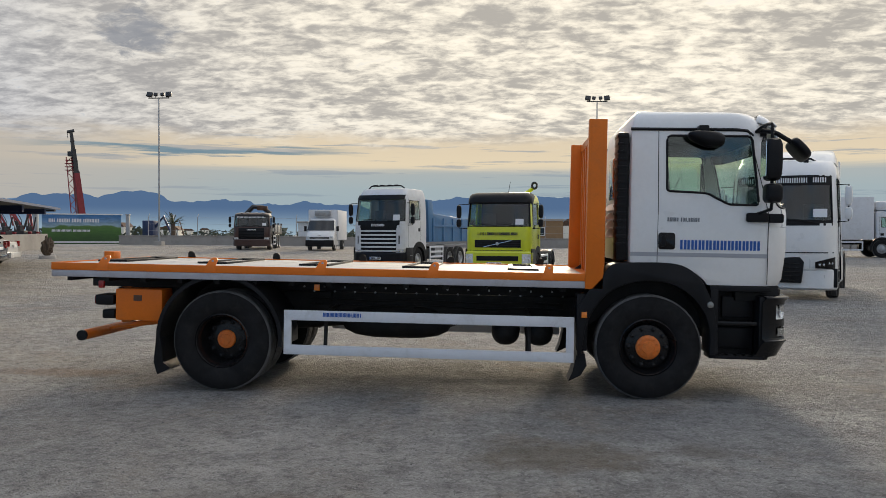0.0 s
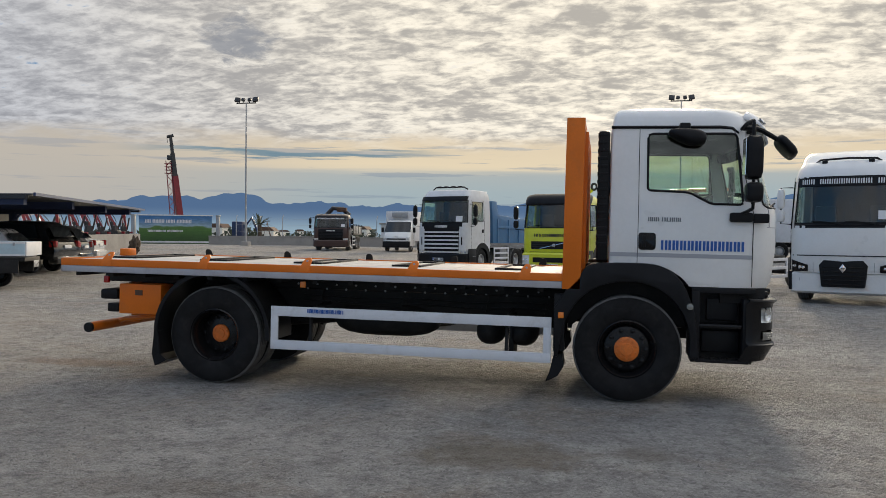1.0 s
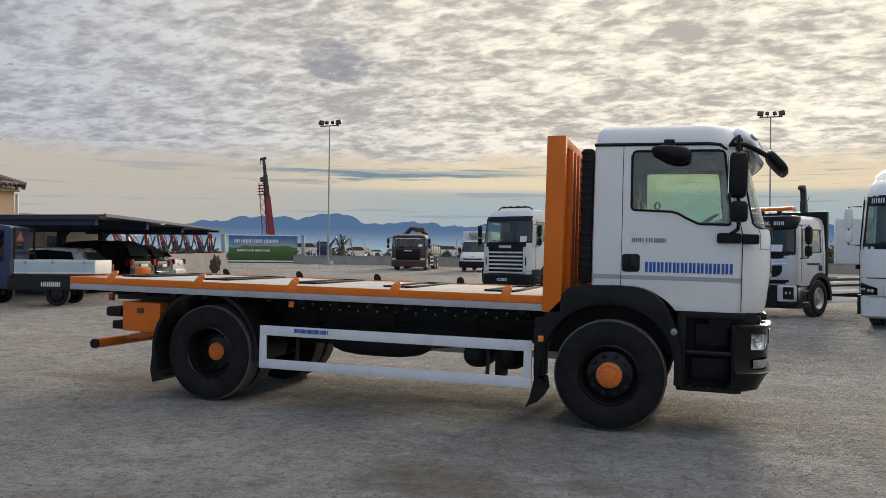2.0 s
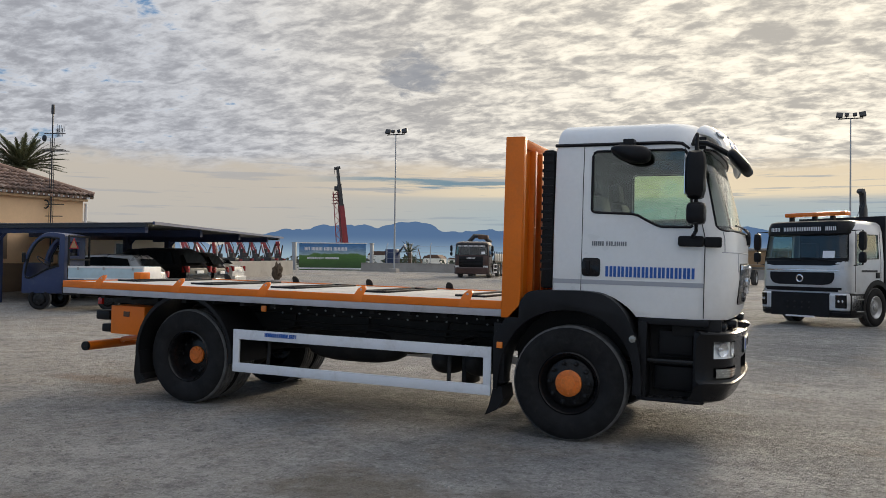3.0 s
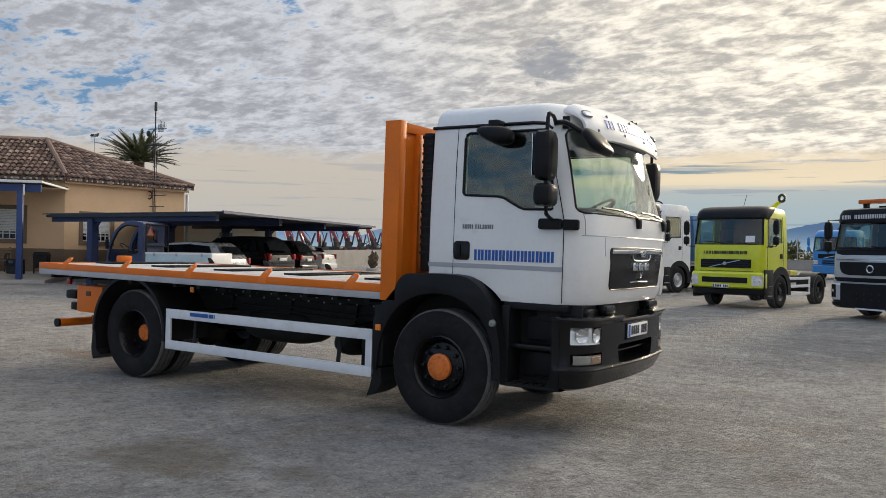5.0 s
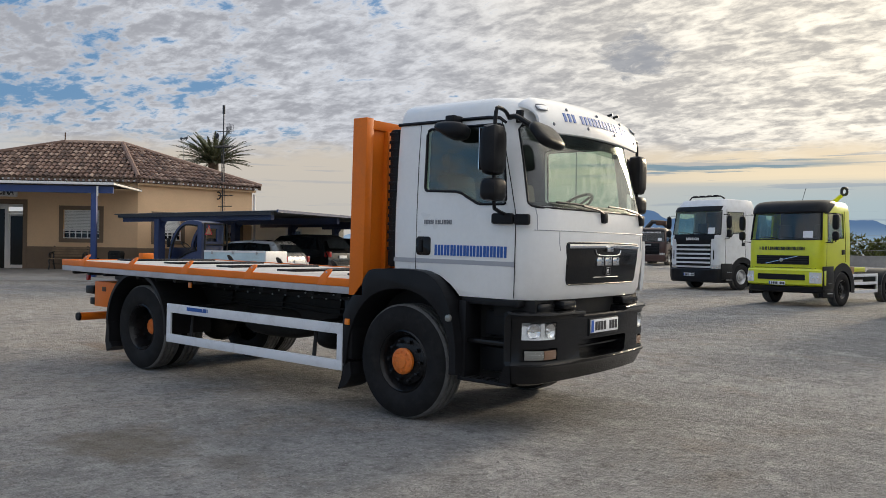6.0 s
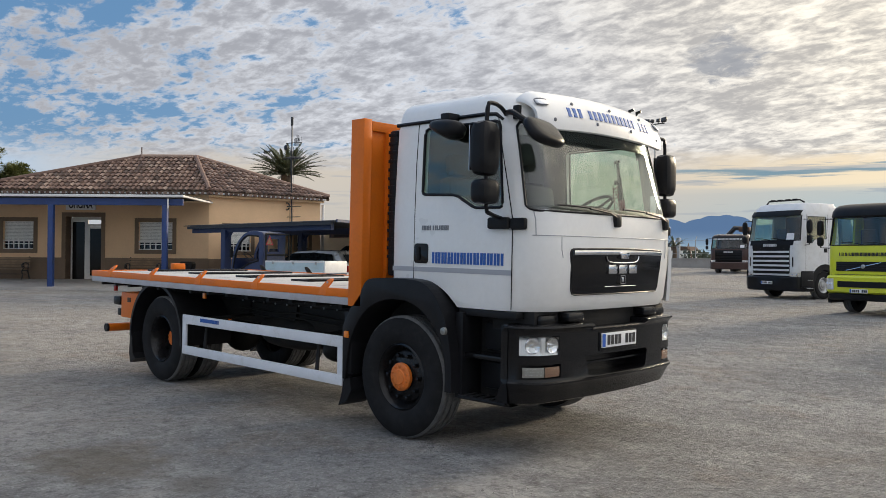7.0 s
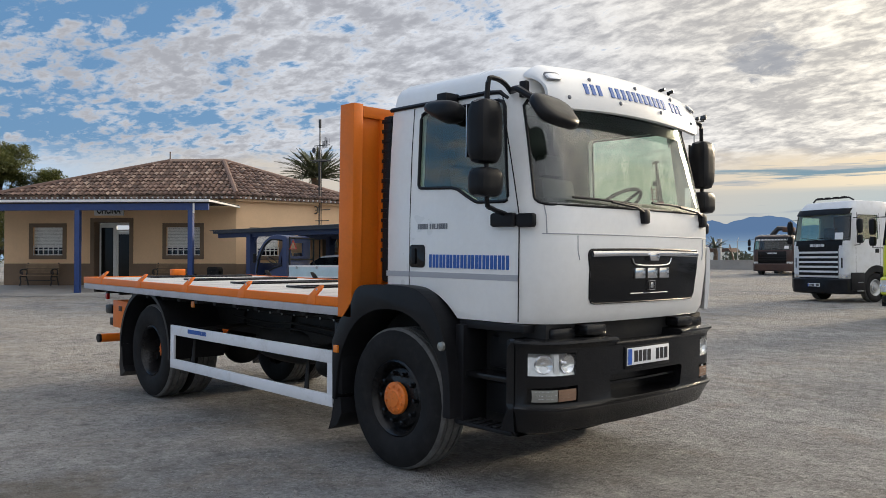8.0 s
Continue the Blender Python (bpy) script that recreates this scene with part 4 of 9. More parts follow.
        tube(bm, [visor_at(s * (0.875 + 0.055 * squarish(math.cos(a))), 5.743 - 0.02 * squarish(math.sin(a)), 2.905 + 0.026 * squarish(math.sin(a))) for a in [2 * math.pi * k / 16 for k in range(17)]], 0.006, 5)
        part("lamp_rim", bm, GREY_INK, lamp)
        bar("visor_bracket", BLACK, truck, 5.50, 5.56, s * 1.0 - 0.02, s * 1.0 + 0.02, 2.74, 2.85, bevel=0.01)
    for y in (0.80, 0.93):
        pipe("roof_stub", BLACK, truck, [(5.42, y, 2.97), (5.44, y, 3.05), (5.48, y + 0.01, 3.06)], 0.016, 6)
    # wipers
    for y in (-0.45, 0.42):
        bm = fresh()
        tube(bm, [face(y + 0.36, 1.985, 0.03), face(y + 0.24, 2.03, 0.035), face(y - 0.02, 2.055, 0.03)], 0.01, 6)
        wiper = part("wiper_arm", bm, BLACK, truck)
        pipe("wiper_blade", BLACK, wiper, [face(y + 0.27, 2.045, 0.012), face(y + 0.1, 2.058, 0.016), face(y - 0.15, 2.068, 0.016), face(y - 0.38, 2.072, 0.010)], 0.009, 6)
        x, yy, z = face(y + 0.36, 1.97, 0.012)
        bm = fresh()
        box(bm, x - 0.03, x + 0.025, yy - 0.04, yy + 0.04, 1.915, 2.02, bevel=0.02)
        part("wiper_pivot", bm, BLACK, wiper)
    # bumper
    bm = fresh()
    cab_body(bm, BUMPER_RINGS)
    bumper = part("bumper", bm, BUMPER, truck, "black textured plastic bumper")
    hole = fresh()
    prism(hole, [(-0.38, 0.706), (0.38, 0.706), (0.44, 0.72), (0.47, 0.855), (0.44, 0.875), (-0.44, 0.875), (-0.47, 0.855), (-0.44, 0.72)], "yz", 5.66, 6.2)
    hole2 = fresh()
    prism(hole2, [(-0.40, 1.09), (0.40, 1.09), (0.47, 1.3), (-0.47, 1.3)], "yz", 5.6, 6.2)
    cutters = [hole, hole2]

    def lamp_block(y0, y1, z0, z1, s, deep, proud):
        bm = fresh()
        rings = []
        for k in range(9):
            y = s * (y0 + (y1 - y0) * k / 8)
            rings.append([bm.verts.new(on_loft(BUMPER_RINGS, y, 0.9, o)[:2] + (z,)) for z, o in ((z0, proud), (z1, proud), (z1, -deep), (z0, -deep))])
        skin(bm, rings)
        return bm

    for s in (-1, 1):
        cutters.append(lamp_block(0.795, 1.10, 0.905, 1.052, s, 0.09, 0.1))
        cutters.append(lamp_block(0.775, 1.10, 0.727, 0.835, s, 0.05, 0.1))
    cut(bumper, cutters)
    part("bumper_grid", lamp_block(-0.44, 0.44, 0.80, 0.815, 1, 0.09, -0.06), BUMPER, bumper)
    bm = fresh()
    tube(bm, [on_loft(BUMPER_RINGS, 0.41 * k / 10, 1.09, -0.012)[:2] + (1.088,) for k in range(-10, 11)], 0.014, 8)
    part("bumper_edge", bm, BUMPER, bumper)
    # entry steps under the doors
    for s in (-1, 1):
        bar("step_floor", BLACK, truck, 5.06, 5.56, s * 1.03 - 0.1, s * 1.03 + 0.1, 0.50, 0.53, bevel=0.01)
        for k in range(5):
            bar("step_grip", CHASSIS, truck, 5.12 + k * 0.085, 5.16 + k * 0.085, s * 1.04 - 0.07, s * 1.04 + 0.07, 0.53, 0.54, bevel=0.002)
        bar("step_back", CHASSIS, truck, 5.05, 5.60, s * 0.86 - 0.02, s * 0.86 + 0.02, 0.50, 1.235)
        bar("step_tread", BUMPER, truck, 5.08, 5.55, s * 0.99 - 0.1, s * 0.99 + 0.1, 0.835, 0.875, bevel=0.012)
        bar("step_panel", BLACK, truck, 5.18, 5.48, s * 0.91 - 0.03, s * 0.91 + 0.03, 0.90, 1.12, bevel=0.02)
        bar("step_panel", BLACK, truck, 5.14, 5.50, s * 0.90 - 0.03, s * 0.90 + 0.03, 0.58, 0.80, bevel=0.02)
        bar("step_post", BLACK, truck, 5.02, 5.10, s * 1.0 - 0.12, s * 1.0 + 0.12, 0.50, 1.2, bevel=0.012)
        bar("step_post", BLACK, truck, 5.50, 5.56, s * 1.0 - 0.12, s * 1.0 + 0.12, 0.50, 1.13, bevel=0.012)
        bar("sill", BLACK, truck, 5.02, 5.62, s * 1.02 - 0.065, s * 1.02 + 0.055, 1.175, 1.230, bevel=0.01)
    bar("upper_valance", CHASSIS, truck, 5.3, 5.72, -0.98, 0.98, 1.08, 1.235)
    for s in (-1, 1):
        bar("bumper_step", BUMPER, truck, 5.66, 5.83, s * 0.57 - 0.11, s * 0.57 + 0.11, 1.15, 1.225, bevel=0.025)
        bar("valance_block", BUMPER, truck, 5.62, 5.76, s * 0.83 - 0.12, s * 0.83 + 0.12, 1.13, 1.21, bevel=0.03)
    # lamps
    for s in (-1, 1):
        def pane_at(y0, y1, z0, z1, o):
            bm = fresh()
            skin(bm, [[bm.verts.new(on_loft(BUMPER_RINGS, s * (y0 + (y1 - y0) * k / 8), 0.9, oo)[:2] + (z,)) for k in range(9)] for z, oo in ((z0, o), ((z0 + z1) / 2, o + 0.004), (z1, o))], False, False)
            return bm
        lens = part("headlight", pane_at(0.80, 1.095, 0.914, 1.042, -0.004), LAMP_GLASS, truck, "clear headlight")
        bm = fresh()
        skin(bm, [[bm.verts.new(on_loft(BUMPER_RINGS, s * (0.797 + 0.301 * k / 8), 0.9, o)[:2] + (z,)) for k in range(9)] for z, o in ((0.906, -0.012), (0.96, -0.03), (1.051, -0.085))], False, False)
        part("lamp_back", bm, LAMP_CLEAR, lens)
        part("lamp_trim", lamp_block(0.93, 0.965, 0.915, 1.045, s, 0.05, -0.015), GUTTER, lens)
        for y in (0.865, 1.03):
            bm = fresh()
            p = Vector(on_loft(BUMPER_RINGS, s * y, 0.9, -0.008))
            side = (Vector(on_loft(BUMPER_RINGS, s * y + 0.01, 0.9, -0.008)) - p).normalized()
            ahead = Vector((side.y, -side.x, 0))
            p.z = 0.98
            rings = [[bm.verts.new(p - ahead * h + side * (q * math.cos(2 * math.pi * k / 18)) + Vector((0, 0, q * math.sin(2 * math.pi * k / 18)))) for k in range(18)] for h, q in ((0.0, 0.062), (0.012, 0.052), (0.02, 0.03), (0.021, 0.014), (0.006, 0.009), (0.006, 0.001))]
            skin(bm, rings, True, False)
            part("reflector", bm, CHROME, lens)
        fog = part("fog_lamp", pane_at(0.948, 1.085, 0.738, 0.815, -0.004), FOG_LENS, truck, "clear fog lamp")
        part("indicator", pane_at(0.79, 0.942, 0.738, 0.815, -0.004), SMOKED_AMBER, fog)
        for z in (0.755, 0.776, 0.797):
            part("lens_rib", pane_at(0.80, 1.075, z, z + 0.006, 0.001), LAMP_GLASS, fog)
    number_plate(truck, (5.885, -0.03, 0.985), (0, 1, 0), (0, 0, 1), 0.53, 0.12)
    bar("plate_holder", BLACK, truck, 5.84, 5.879, -0.31, 0.25, 0.90, 1.055, bevel=0.006)


truck_front()


def truck_mirrors():
    for s in (-1, 1):
        o = 1.36 * s
        bm = fresh()
        cushion(bm, (5.515, o, 2.475), 0.08, 0.102, 0.205, 5)
        m = part("wing_mirror", bm, BLACK, truck, "black wing mirror housing")
        bar("mirror_glass", CHROME, m, 5.43, 5.435, o - 0.085, o + 0.085, 2.31, 2.65, bevel=0)
        bm = fresh()
        cushion(bm, (5.525, o, 2.15), 0.078, 0.102, 0.093, 5)
        part("wide_mirror", bm, BLACK, truck, "black wide angle mirror")
        pipe("mirror_arm", BLACK, truck, flow([(5.45, s * 1.04, 2.78), (5.48, s * 1.14, 2.82), (5.51, s * 1.27, 2.83), (5.515, s * 1.335, 2.79), (5.515, s * 1.345, 2.5), (5.525, s * 1.345, 2.05), (5.51, s * 1.29, 1.99), (5.47, s * 1.11, 1.96)], 3), 0.017, 8)
        bm = fresh()
        cushion(bm, (5.46, s * 1.115, 1.92), 0.108, 0.024, 0.047, 9)
        foot = part("mirror_foot", bm, BLACK, truck, "black mirror arm bracket")
        bm = fresh()
        cushion(bm, (5.645, s * 1.10, 1.915), 0.073, 0.022, 0.046, 9)
        part("cover", bm, BLACK, foot)
    # kerb mirror over the door and front mirror at the visor, on the right-hand side
    bm = fresh()
    for v in cushion(bm, (0, 0, 0), 0.18, 0.095, 0.074, 3.2):
        thin = 0.5 + 0.5 * min(1.0, (v.co.x + 0.18) / 0.2)
        v.co = (v.co.x, v.co.y * (0.7 + 0.3 * thin), v.co.z * thin + (1 - thin) * 0.05)
    bmesh.ops.transform(bm, matrix=pose(4.93, -1.17, 2.69, -14, 6, 0), verts=bm.verts[:])
    part("kerb_mirror", bm, BLACK, truck, "black kerb mirror over the door window")
    bar("kerb_bracket", BLACK, truck, 4.86, 4.96, -1.18, -1.04, 2.74, 2.83, bevel=0.015)
    bm = fresh()
    cushion(bm, (0, 0, 0), 0.125, 0.18, 0.048, 3.6, m=pose(5.85, -1.075, 2.60, -10, 48, -12))
    part("front_mirror", bm, BLACK, truck, "black front mirror at the visor corner")
    pipe("front_mirror_arm", BLACK, truck, flow([(5.46, -1.04, 2.79), (5.58, -1.12, 2.775), (5.68, -1.14, 2.72), (5.78, -1.13, 2.66)], 2), 0.024, 8)


truck_mirrors()


def truck_cabin():
    bar("cabin_floor", CABIN, truck, 4.28, 5.6, -1.02, 1.02, 1.37, 1.42)
    bar("bulkhead", CABIN, truck, 4.275, 4.30, -1.0, 1.0, 1.42, 2.1)
    for y in (-0.55, 0.55):
        bm = fresh()
        box(bm, 4.62, 5.12, y - 0.24, y + 0.24, 1.62, 1.78, bevel=0.05)
        seat = part("seat", bm, SEAT, truck, "dark cloth cab seat")
        bm = fresh()
        box(bm, -0.07, 0.07, -0.23, 0.23, 0, 0.62, bevel=0.05, m=pose(4.62, y, 1.74, 0, -10, 0))
        part("backrest", bm, SEAT, seat)
        bm = fresh()
        box(bm, -0.05, 0.05, -0.13, 0.13, 0, 0.2, bevel=0.04, m=pose(4.50, y, 2.37, 0, -8, 0))
        part("headrest", bm, SEAT, seat)
        bar("seat_base", CHASSIS, seat, 4.7, 5.05, y - 0.18, y + 0.18, 1.42, 1.62)
    bm = fresh()
    prism(bm, [(5.24, 1.72), (5.26, 1.95), (5.39, 2.02), (5.62, 2.005), (5.68, 1.95), (5.6, 1.5), (5.4, 1.5)], "xz", -1.0, 1.0, bevel=0.03)
    part("dashboard", bm, DASH, truck, "dark plastic dashboard")
    bm = fresh()
    ball(bm, (5.42, 0.55, 1.99), 0.14, 0.24, 0.10, 14)
    part("instrument_hood", bm, DASH, truck)
    bm = fresh()
    c = Matrix.Translation((5.20, 0.55, 2.10)) @ Matrix.Rotation(radians(-35), 4, "Y")
    ring = [c @ Vector((0.22 * math.cos(a), 0.22 * math.sin(a), 0)) for a in [2 * math.pi * k / 28 for k in range(29)]]
    tube(bm, ring, 0.015, 8)
    for a in (0.4, 2.7, 4.7):
        tube(bm, [c @ Vector((0, 0, -0.02)), c @ Vector((0.21 * math.cos(a), 0.21 * math.sin(a), 0))], 0.014, 6)
    ball(bm, c @ Vector((0, 0, -0.02)), 0.06, 0.06, 0.03)
    part("steering_wheel", bm, DASH, truck)
    pipe("steering_column", DASH, truck, [(5.22, 0.55, 2.07), (5.48, 0.55, 1.76)], 0.04, 8)
    bar("paper_sheet", PAPER, truck, 5.662, 5.666, 0.82, 0.92, 2.06, 2.24, bevel=0, label="white paper behind the windscreen")


truck_cabin()


def truck_chassis():
    for y in (-0.42, 0.42):
        bar("frame_rail", CHASSIS, truck, -1.45, 5.3, y - 0.04, y + 0.04, 0.78, 1.03, bevel=0.008)
        bar("sub_rail", CHASSIS, truck, -1.75, 3.8, y - 0.05, y + 0.05, 1.035, 1.13, bevel=0.008)
    for x in (-1.3, -0.7, 0.8, 1.7, 2.6, 3.5):
        bar("cross_member", CHASSIS, truck, x - 0.05, x + 0.05, -0.4, 0.4, 0.82, 1.0)
    for k in range(14):
        x = -1.65 + k * 0.4
        bar("deck_bearer", CHASSIS, truck, x - 0.03, x + 0.03, -1.14, 1.14, 1.135, 1.185)
    # axles, springs, drive
    bm = fresh()
    tube(bm, [(0, -0.95, 0.53), (0, -0.3, 0.53), (0, 0.3, 0.53), (0, 0.95, 0.53)], 0.1, 12)
    ball(bm, (0.02, 0.05, 0.53), 0.26, 0.24, 0.24, 16)
    part("rear_axle", bm, CHASSIS, truck)
    pipe("front_axle", CHASSIS, truck, [(4.41, -0.9, 0.56), (4.41, -0.5, 0.50), (4.41, 0.5, 0.50), (4.41, 0.9, 0.56)], 0.07, 10)
    pipe("propshaft", CHASSIS, truck, [(0.25, 0.05, 0.58), (2.2, 0, 0.78), (4.1, 0, 0.86)], 0.06, 10)
    for x0, z in ((0.0, 0.70), (4.41, 0.70)):
        for y in (-0.5, 0.5):
            bm = fresh()
            for j in range(3):
                h = 0.62 - j * 0.16
                tube(bm, [(x0 - h, y, z + 0.14 - j * 0.03), (x0, y, z - j * 0.035), (x0 + h, y, z + 0.14 - j * 0.03)], 0.022, 6)
            part("leaf_spring", bm, CHASSIS, truck)
    # tank, air bottles, battery box
    bm = fresh()
    cushion(bm, (1.75, 0.72, 0.77), 0.75, 0.3, 0.25, 3.5)
    part("fuel_tank", bm, CHASSIS, truck, "dark fuel tank on the far side of the chassis")
    for x in (2.98, 3.34):
        bm = fresh()
        cushion(bm, (x, -0.45, 0.66), 0.155, 0.42, 0.155, 2.4)
        part("air_bottle", bm, CHASSIS, truck)
    bar("air_bracket", CHASSIS, truck, 3.2, 3.25, -0.75, -0.35, 0.42, 0.85)
    bm = fresh()
    cushion(bm, (1.75, -0.3, 0.72), 0.62, 0.24, 0.2, 3)
    part("silencer", bm, CHASSIS, truck)
    bar("battery_box", CHASSIS, truck, 3.45, 3.72, 0.45, 1.0, 0.6, 1.02, bevel=0.02)
    bm = fresh()
    box(bm, 4.3, 5.2, -0.4, 0.4, 0.75, 1.3, bevel=0.05)
    part("engine", bm, CHASSIS, truck)
    for z, y in ((0.96, -0.5), (0.9, -0.49)):
        pipe("air_hose", CHASSIS, truck, flow([(0.8 + k * 0.4, y - 0.02 * (k % 2), z - 0.012 * (k % 3)) for k in range(8)], 3), 0.014, 6)
    for k in range(26):
        bm = fresh()
        lathe(bm, [(0.0, 0.013), (0.008, 0.012), (0.009, 0.001)], (0.72 + k * 0.115, -0.47 - 0.002, 1.085 - 0.05 * (k % 2)), 6, -1)
        part("frame_bolt", bm, GALV, truck, smooth=0)
    for x in (0.95, 1.9, 2.85, 3.5):
        bm = fresh()
        prism(bm, [(x - 0.09, 1.03), (x + 0.09, 1.03), (x + 0.05, 0.84), (x - 0.05, 0.84)], "xz", -0.5, -0.475)
        part("frame_bracket", bm, CHASSIS, truck, smooth=0)
    pipe("guard_hanger", CHASSIS, truck, [(1.1, -0.48, 0.88), (1.12, -1.12, 0.86), (1.12, -1.15, 0.5)], 0.022, 8)
    pipe("guard_hanger", CHASSIS, truck, [(3.2, -0.48, 0.88), (3.22, -1.12, 0.86), (3.22, -1.15, 0.5)], 0.022, 8)
    # wheels
    for s in (-1, 1):
        wheel(truck, 0.0, 0.532, s * 1.13, 0.53, 0.29, s, dish=0.255, hub=HUB_ORANGE, hub_out=0.165, label="dusty black rear wheel with orange hub")
        wheel(truck, 0.0, 0.532, s * 0.81, 0.53, 0.29, s, dish=0.10, nuts=0, label="inner rear wheel")
        wheel(truck, 4.41, 0.597, s * 1.18, 0.53, 0.30, s, dish=0.13, hub=HUB_ORANGE, hub_out=0.01, hub_r=0.122, label="dusty black front wheel with orange hub")
    # rear mudguards with flap
    for s in (-1, 1):
        bm = fresh()
        arch(bm, 0.0, 0.56, 0.635, 0.675, -5, 183, s * 1.2 if s > 0 else -1.2, s * 0.55, 20)
        guard = part("rear_mudguard", bm, BLACK, truck, "black plastic rear mudguard")
        bm = fresh()
        prism(bm, [(-0.675, 0.56), (-0.63, 0.56), (-0.60, 0.30), (-0.52, 0.24), (-0.66, 0.17), (-0.70, 0.3)], "xz", s * 1.19, s * 0.6)
        part("mud_flap", bm, BLACK, guard)
        bar("clip", GALV, guard, -0.06, 0.02, s * 1.17 - 0.05, s * 1.17 + 0.05, 1.234, 1.24, bevel=0)
    # front mudguards
    for s in (-1, 1):
        bm = fresh()
        outline = flow([(3.93, 1.30), (4.02, 1.42), (4.20, 1.447), (4.60, 1.45), (4.78, 1.40), (4.92, 1.27), (5.02, 1.05), (5.07, 0.80), (5.08, 0.55)], 4)
        outline += flow([(5.0, 0.55), (5.0, 0.76), (4.95, 0.94), (4.85, 1.09), (4.70, 1.205), (4.52, 1.262), (4.30, 1.262), (4.12, 1.21), (3.98, 1.12), (3.86, 0.97), (3.78, 0.78), (3.74, 0.5)], 4)
        outline += [(3.70, 0.5), (3.69, 0.98), (3.80, 1.16)]
        prism(bm, outline, "xz", s * 1.225, s * 0.85, bevel=0.012)
        guard = part("front_mudguard", bm, BLACK, truck, "black plastic front wheel arch")
        bm = fresh()
        prism(bm, [(3.70, 0.52), (3.78, 0.52), (3.80, 0.40), (3.74, 0.30), (3.62, 0.24), (3.66, 0.34)], "xz", s * 1.2, s * 0.88)
        part("mud_flap", bm, BLACK, guard)
        bm = fresh()
        lathe(bm, [(0.0, 0.034), (0.02, 0.03), (0.024, 0.001)], (4.995, s * 1.225, 1.046), 16, s)
        part("reflector", bm, FOG_LENS, guard, "round side reflector")
        bm = fresh()
        box(bm, 3.735, 3.79, s * 1.232 - 0.012, s * 1.232 + 0.012, 0.885, 0.945, bevel=0.006)
        part("side_lamp", bm, ORANGE_LAMP, guard, "small orange side marker")
        bar("guard_post", BLACK, truck, 3.69, 3.80, s * 1.1 - 0.1, s * 1.1 + 0.1, 0.55, 1.12, bevel=0.01)
    for s in (-1, 1):
        bm = fresh()
        prism(bm, [(3.82, 0.75), (3.82, 1.3), (4.0, 1.43), (4.75, 1.43), (5.03, 1.2), (5.03, 0.75), (4.75, 0.95), (4.41, 1.02), (4.05, 0.95)], "xz", s * 0.80, s * 0.845)
        part("wheel_housing", bm, CHASSIS, truck, smooth=0)
    # side guard rails
    for s in (-1, 1):
        o = 1.2 * s
        bm = fresh()
        for z0, z1 in ((0.78, 0.885), (0.425, 0.525)):
            box(bm, 0.69, 3.67, o - 0.015 * s - 0.014, o - 0.015 * s + 0.014, z0, z1, bevel=0.006)
        box(bm, 0.69, 0.77, o - 0.015 * s - 0.013, o - 0.015 * s + 0.013, 0.43, 0.88, bevel=0.005)
        box(bm, 3.59, 3.67, o - 0.015 * s - 0.013, o - 0.015 * s + 0.013, 0.43, 0.88, bevel=0.005)
        rail = part("side_guard", bm, RAIL_PAINT, truck, "white painted side guard rail")
        if s < 0:
            word_blocks("rail_lettering", BLUE_INK, rail, "XXXXXXXXXXX.COM", (1.30, -1.2005, 0.845), (1, 0, 0), (0, 0, 1), 0.042, 0.40)
    # orange box, tail lamps, rear bar
    for s in (-1, 1):
        bm = fresh()
        box(bm, -1.17, -0.66, s * 0.95 - 0.14, s * 0.95 + 0.14, 0.72, 1.055, bevel=0.012)
        locker = part("side_locker", bm, ORANGE, truck, "orange steel tool locker behind the rear wheel")
        bar("latch", RUST, locker, -0.97, -0.88, s * 1.094 - 0.006, s * 1.094 + 0.006, 0.93, 0.99)
        bm = fresh()
        box(bm, -1.40, -1.19, s * 0.95 - 0.15, s * 0.95 + 0.15, 0.875, 0.99, bevel=0.03)
        lamp = part("tail_lamp", bm, BLACK, truck, "black tail lamp housing")
        bar("red_lens", LAMP_RED, lamp, -1.412, -1.395, s * 0.95 - 0.12, s * 0.95 + 0.12, 0.89, 0.975, bevel=0.01)
        bar("plate_lamp", BLACK, truck, -1.33, -1.19, s * 0.95 - 0.12, s * 0.95 + 0.12, 0.73, 0.83, bevel=0.02)
        bar("bar_bracket", ORANGE, truck, -1.42, -1.30, s * 0.4 - 0.04, s * 0.4 + 0.04, 0.55, 1.05)
        bm = fresh()
        box(bm, 0.98, 1.04, s * 1.1 - 0.01, s * 1.1 + 0.01, 1.085, 1.15, bevel=0.006)
        part("side_marker", bm, ORANGE_LAMP, truck, "small orange side marker")
        bar("rear_marker", LAMP_RED, truck, -1.35, -1.29, s * 1.1 - 0.02, s * 1.1 + 0.02, 1.06, 1.14, bevel=0.01)
    pipe("rear_underrun_bar", ORANGE, truck, [(-1.52, -1.12, 0.55), (-1.52, 1.12, 0.55)], 0.055, 14, "orange tubular underrun bar")
    for s in (-1, 1):
        bm = fresh()
        lathe(bm, [(0.0, 0.058), (0.03, 0.055), (0.032, 0.001)], (-1.52, s * 1.11, 0.55), 14, s)
        part("bar_cap", bm, BLACK, truck)
    bm = fresh()
    tube(bm, [(-0.75, -0.9, 0.70), (-1.3, -0.75, 0.62), (-1.45, -0.6, 0.58)], 0.03, 8)
    part("bar_stay", bm, ORANGE, truck)


truck_chassis()


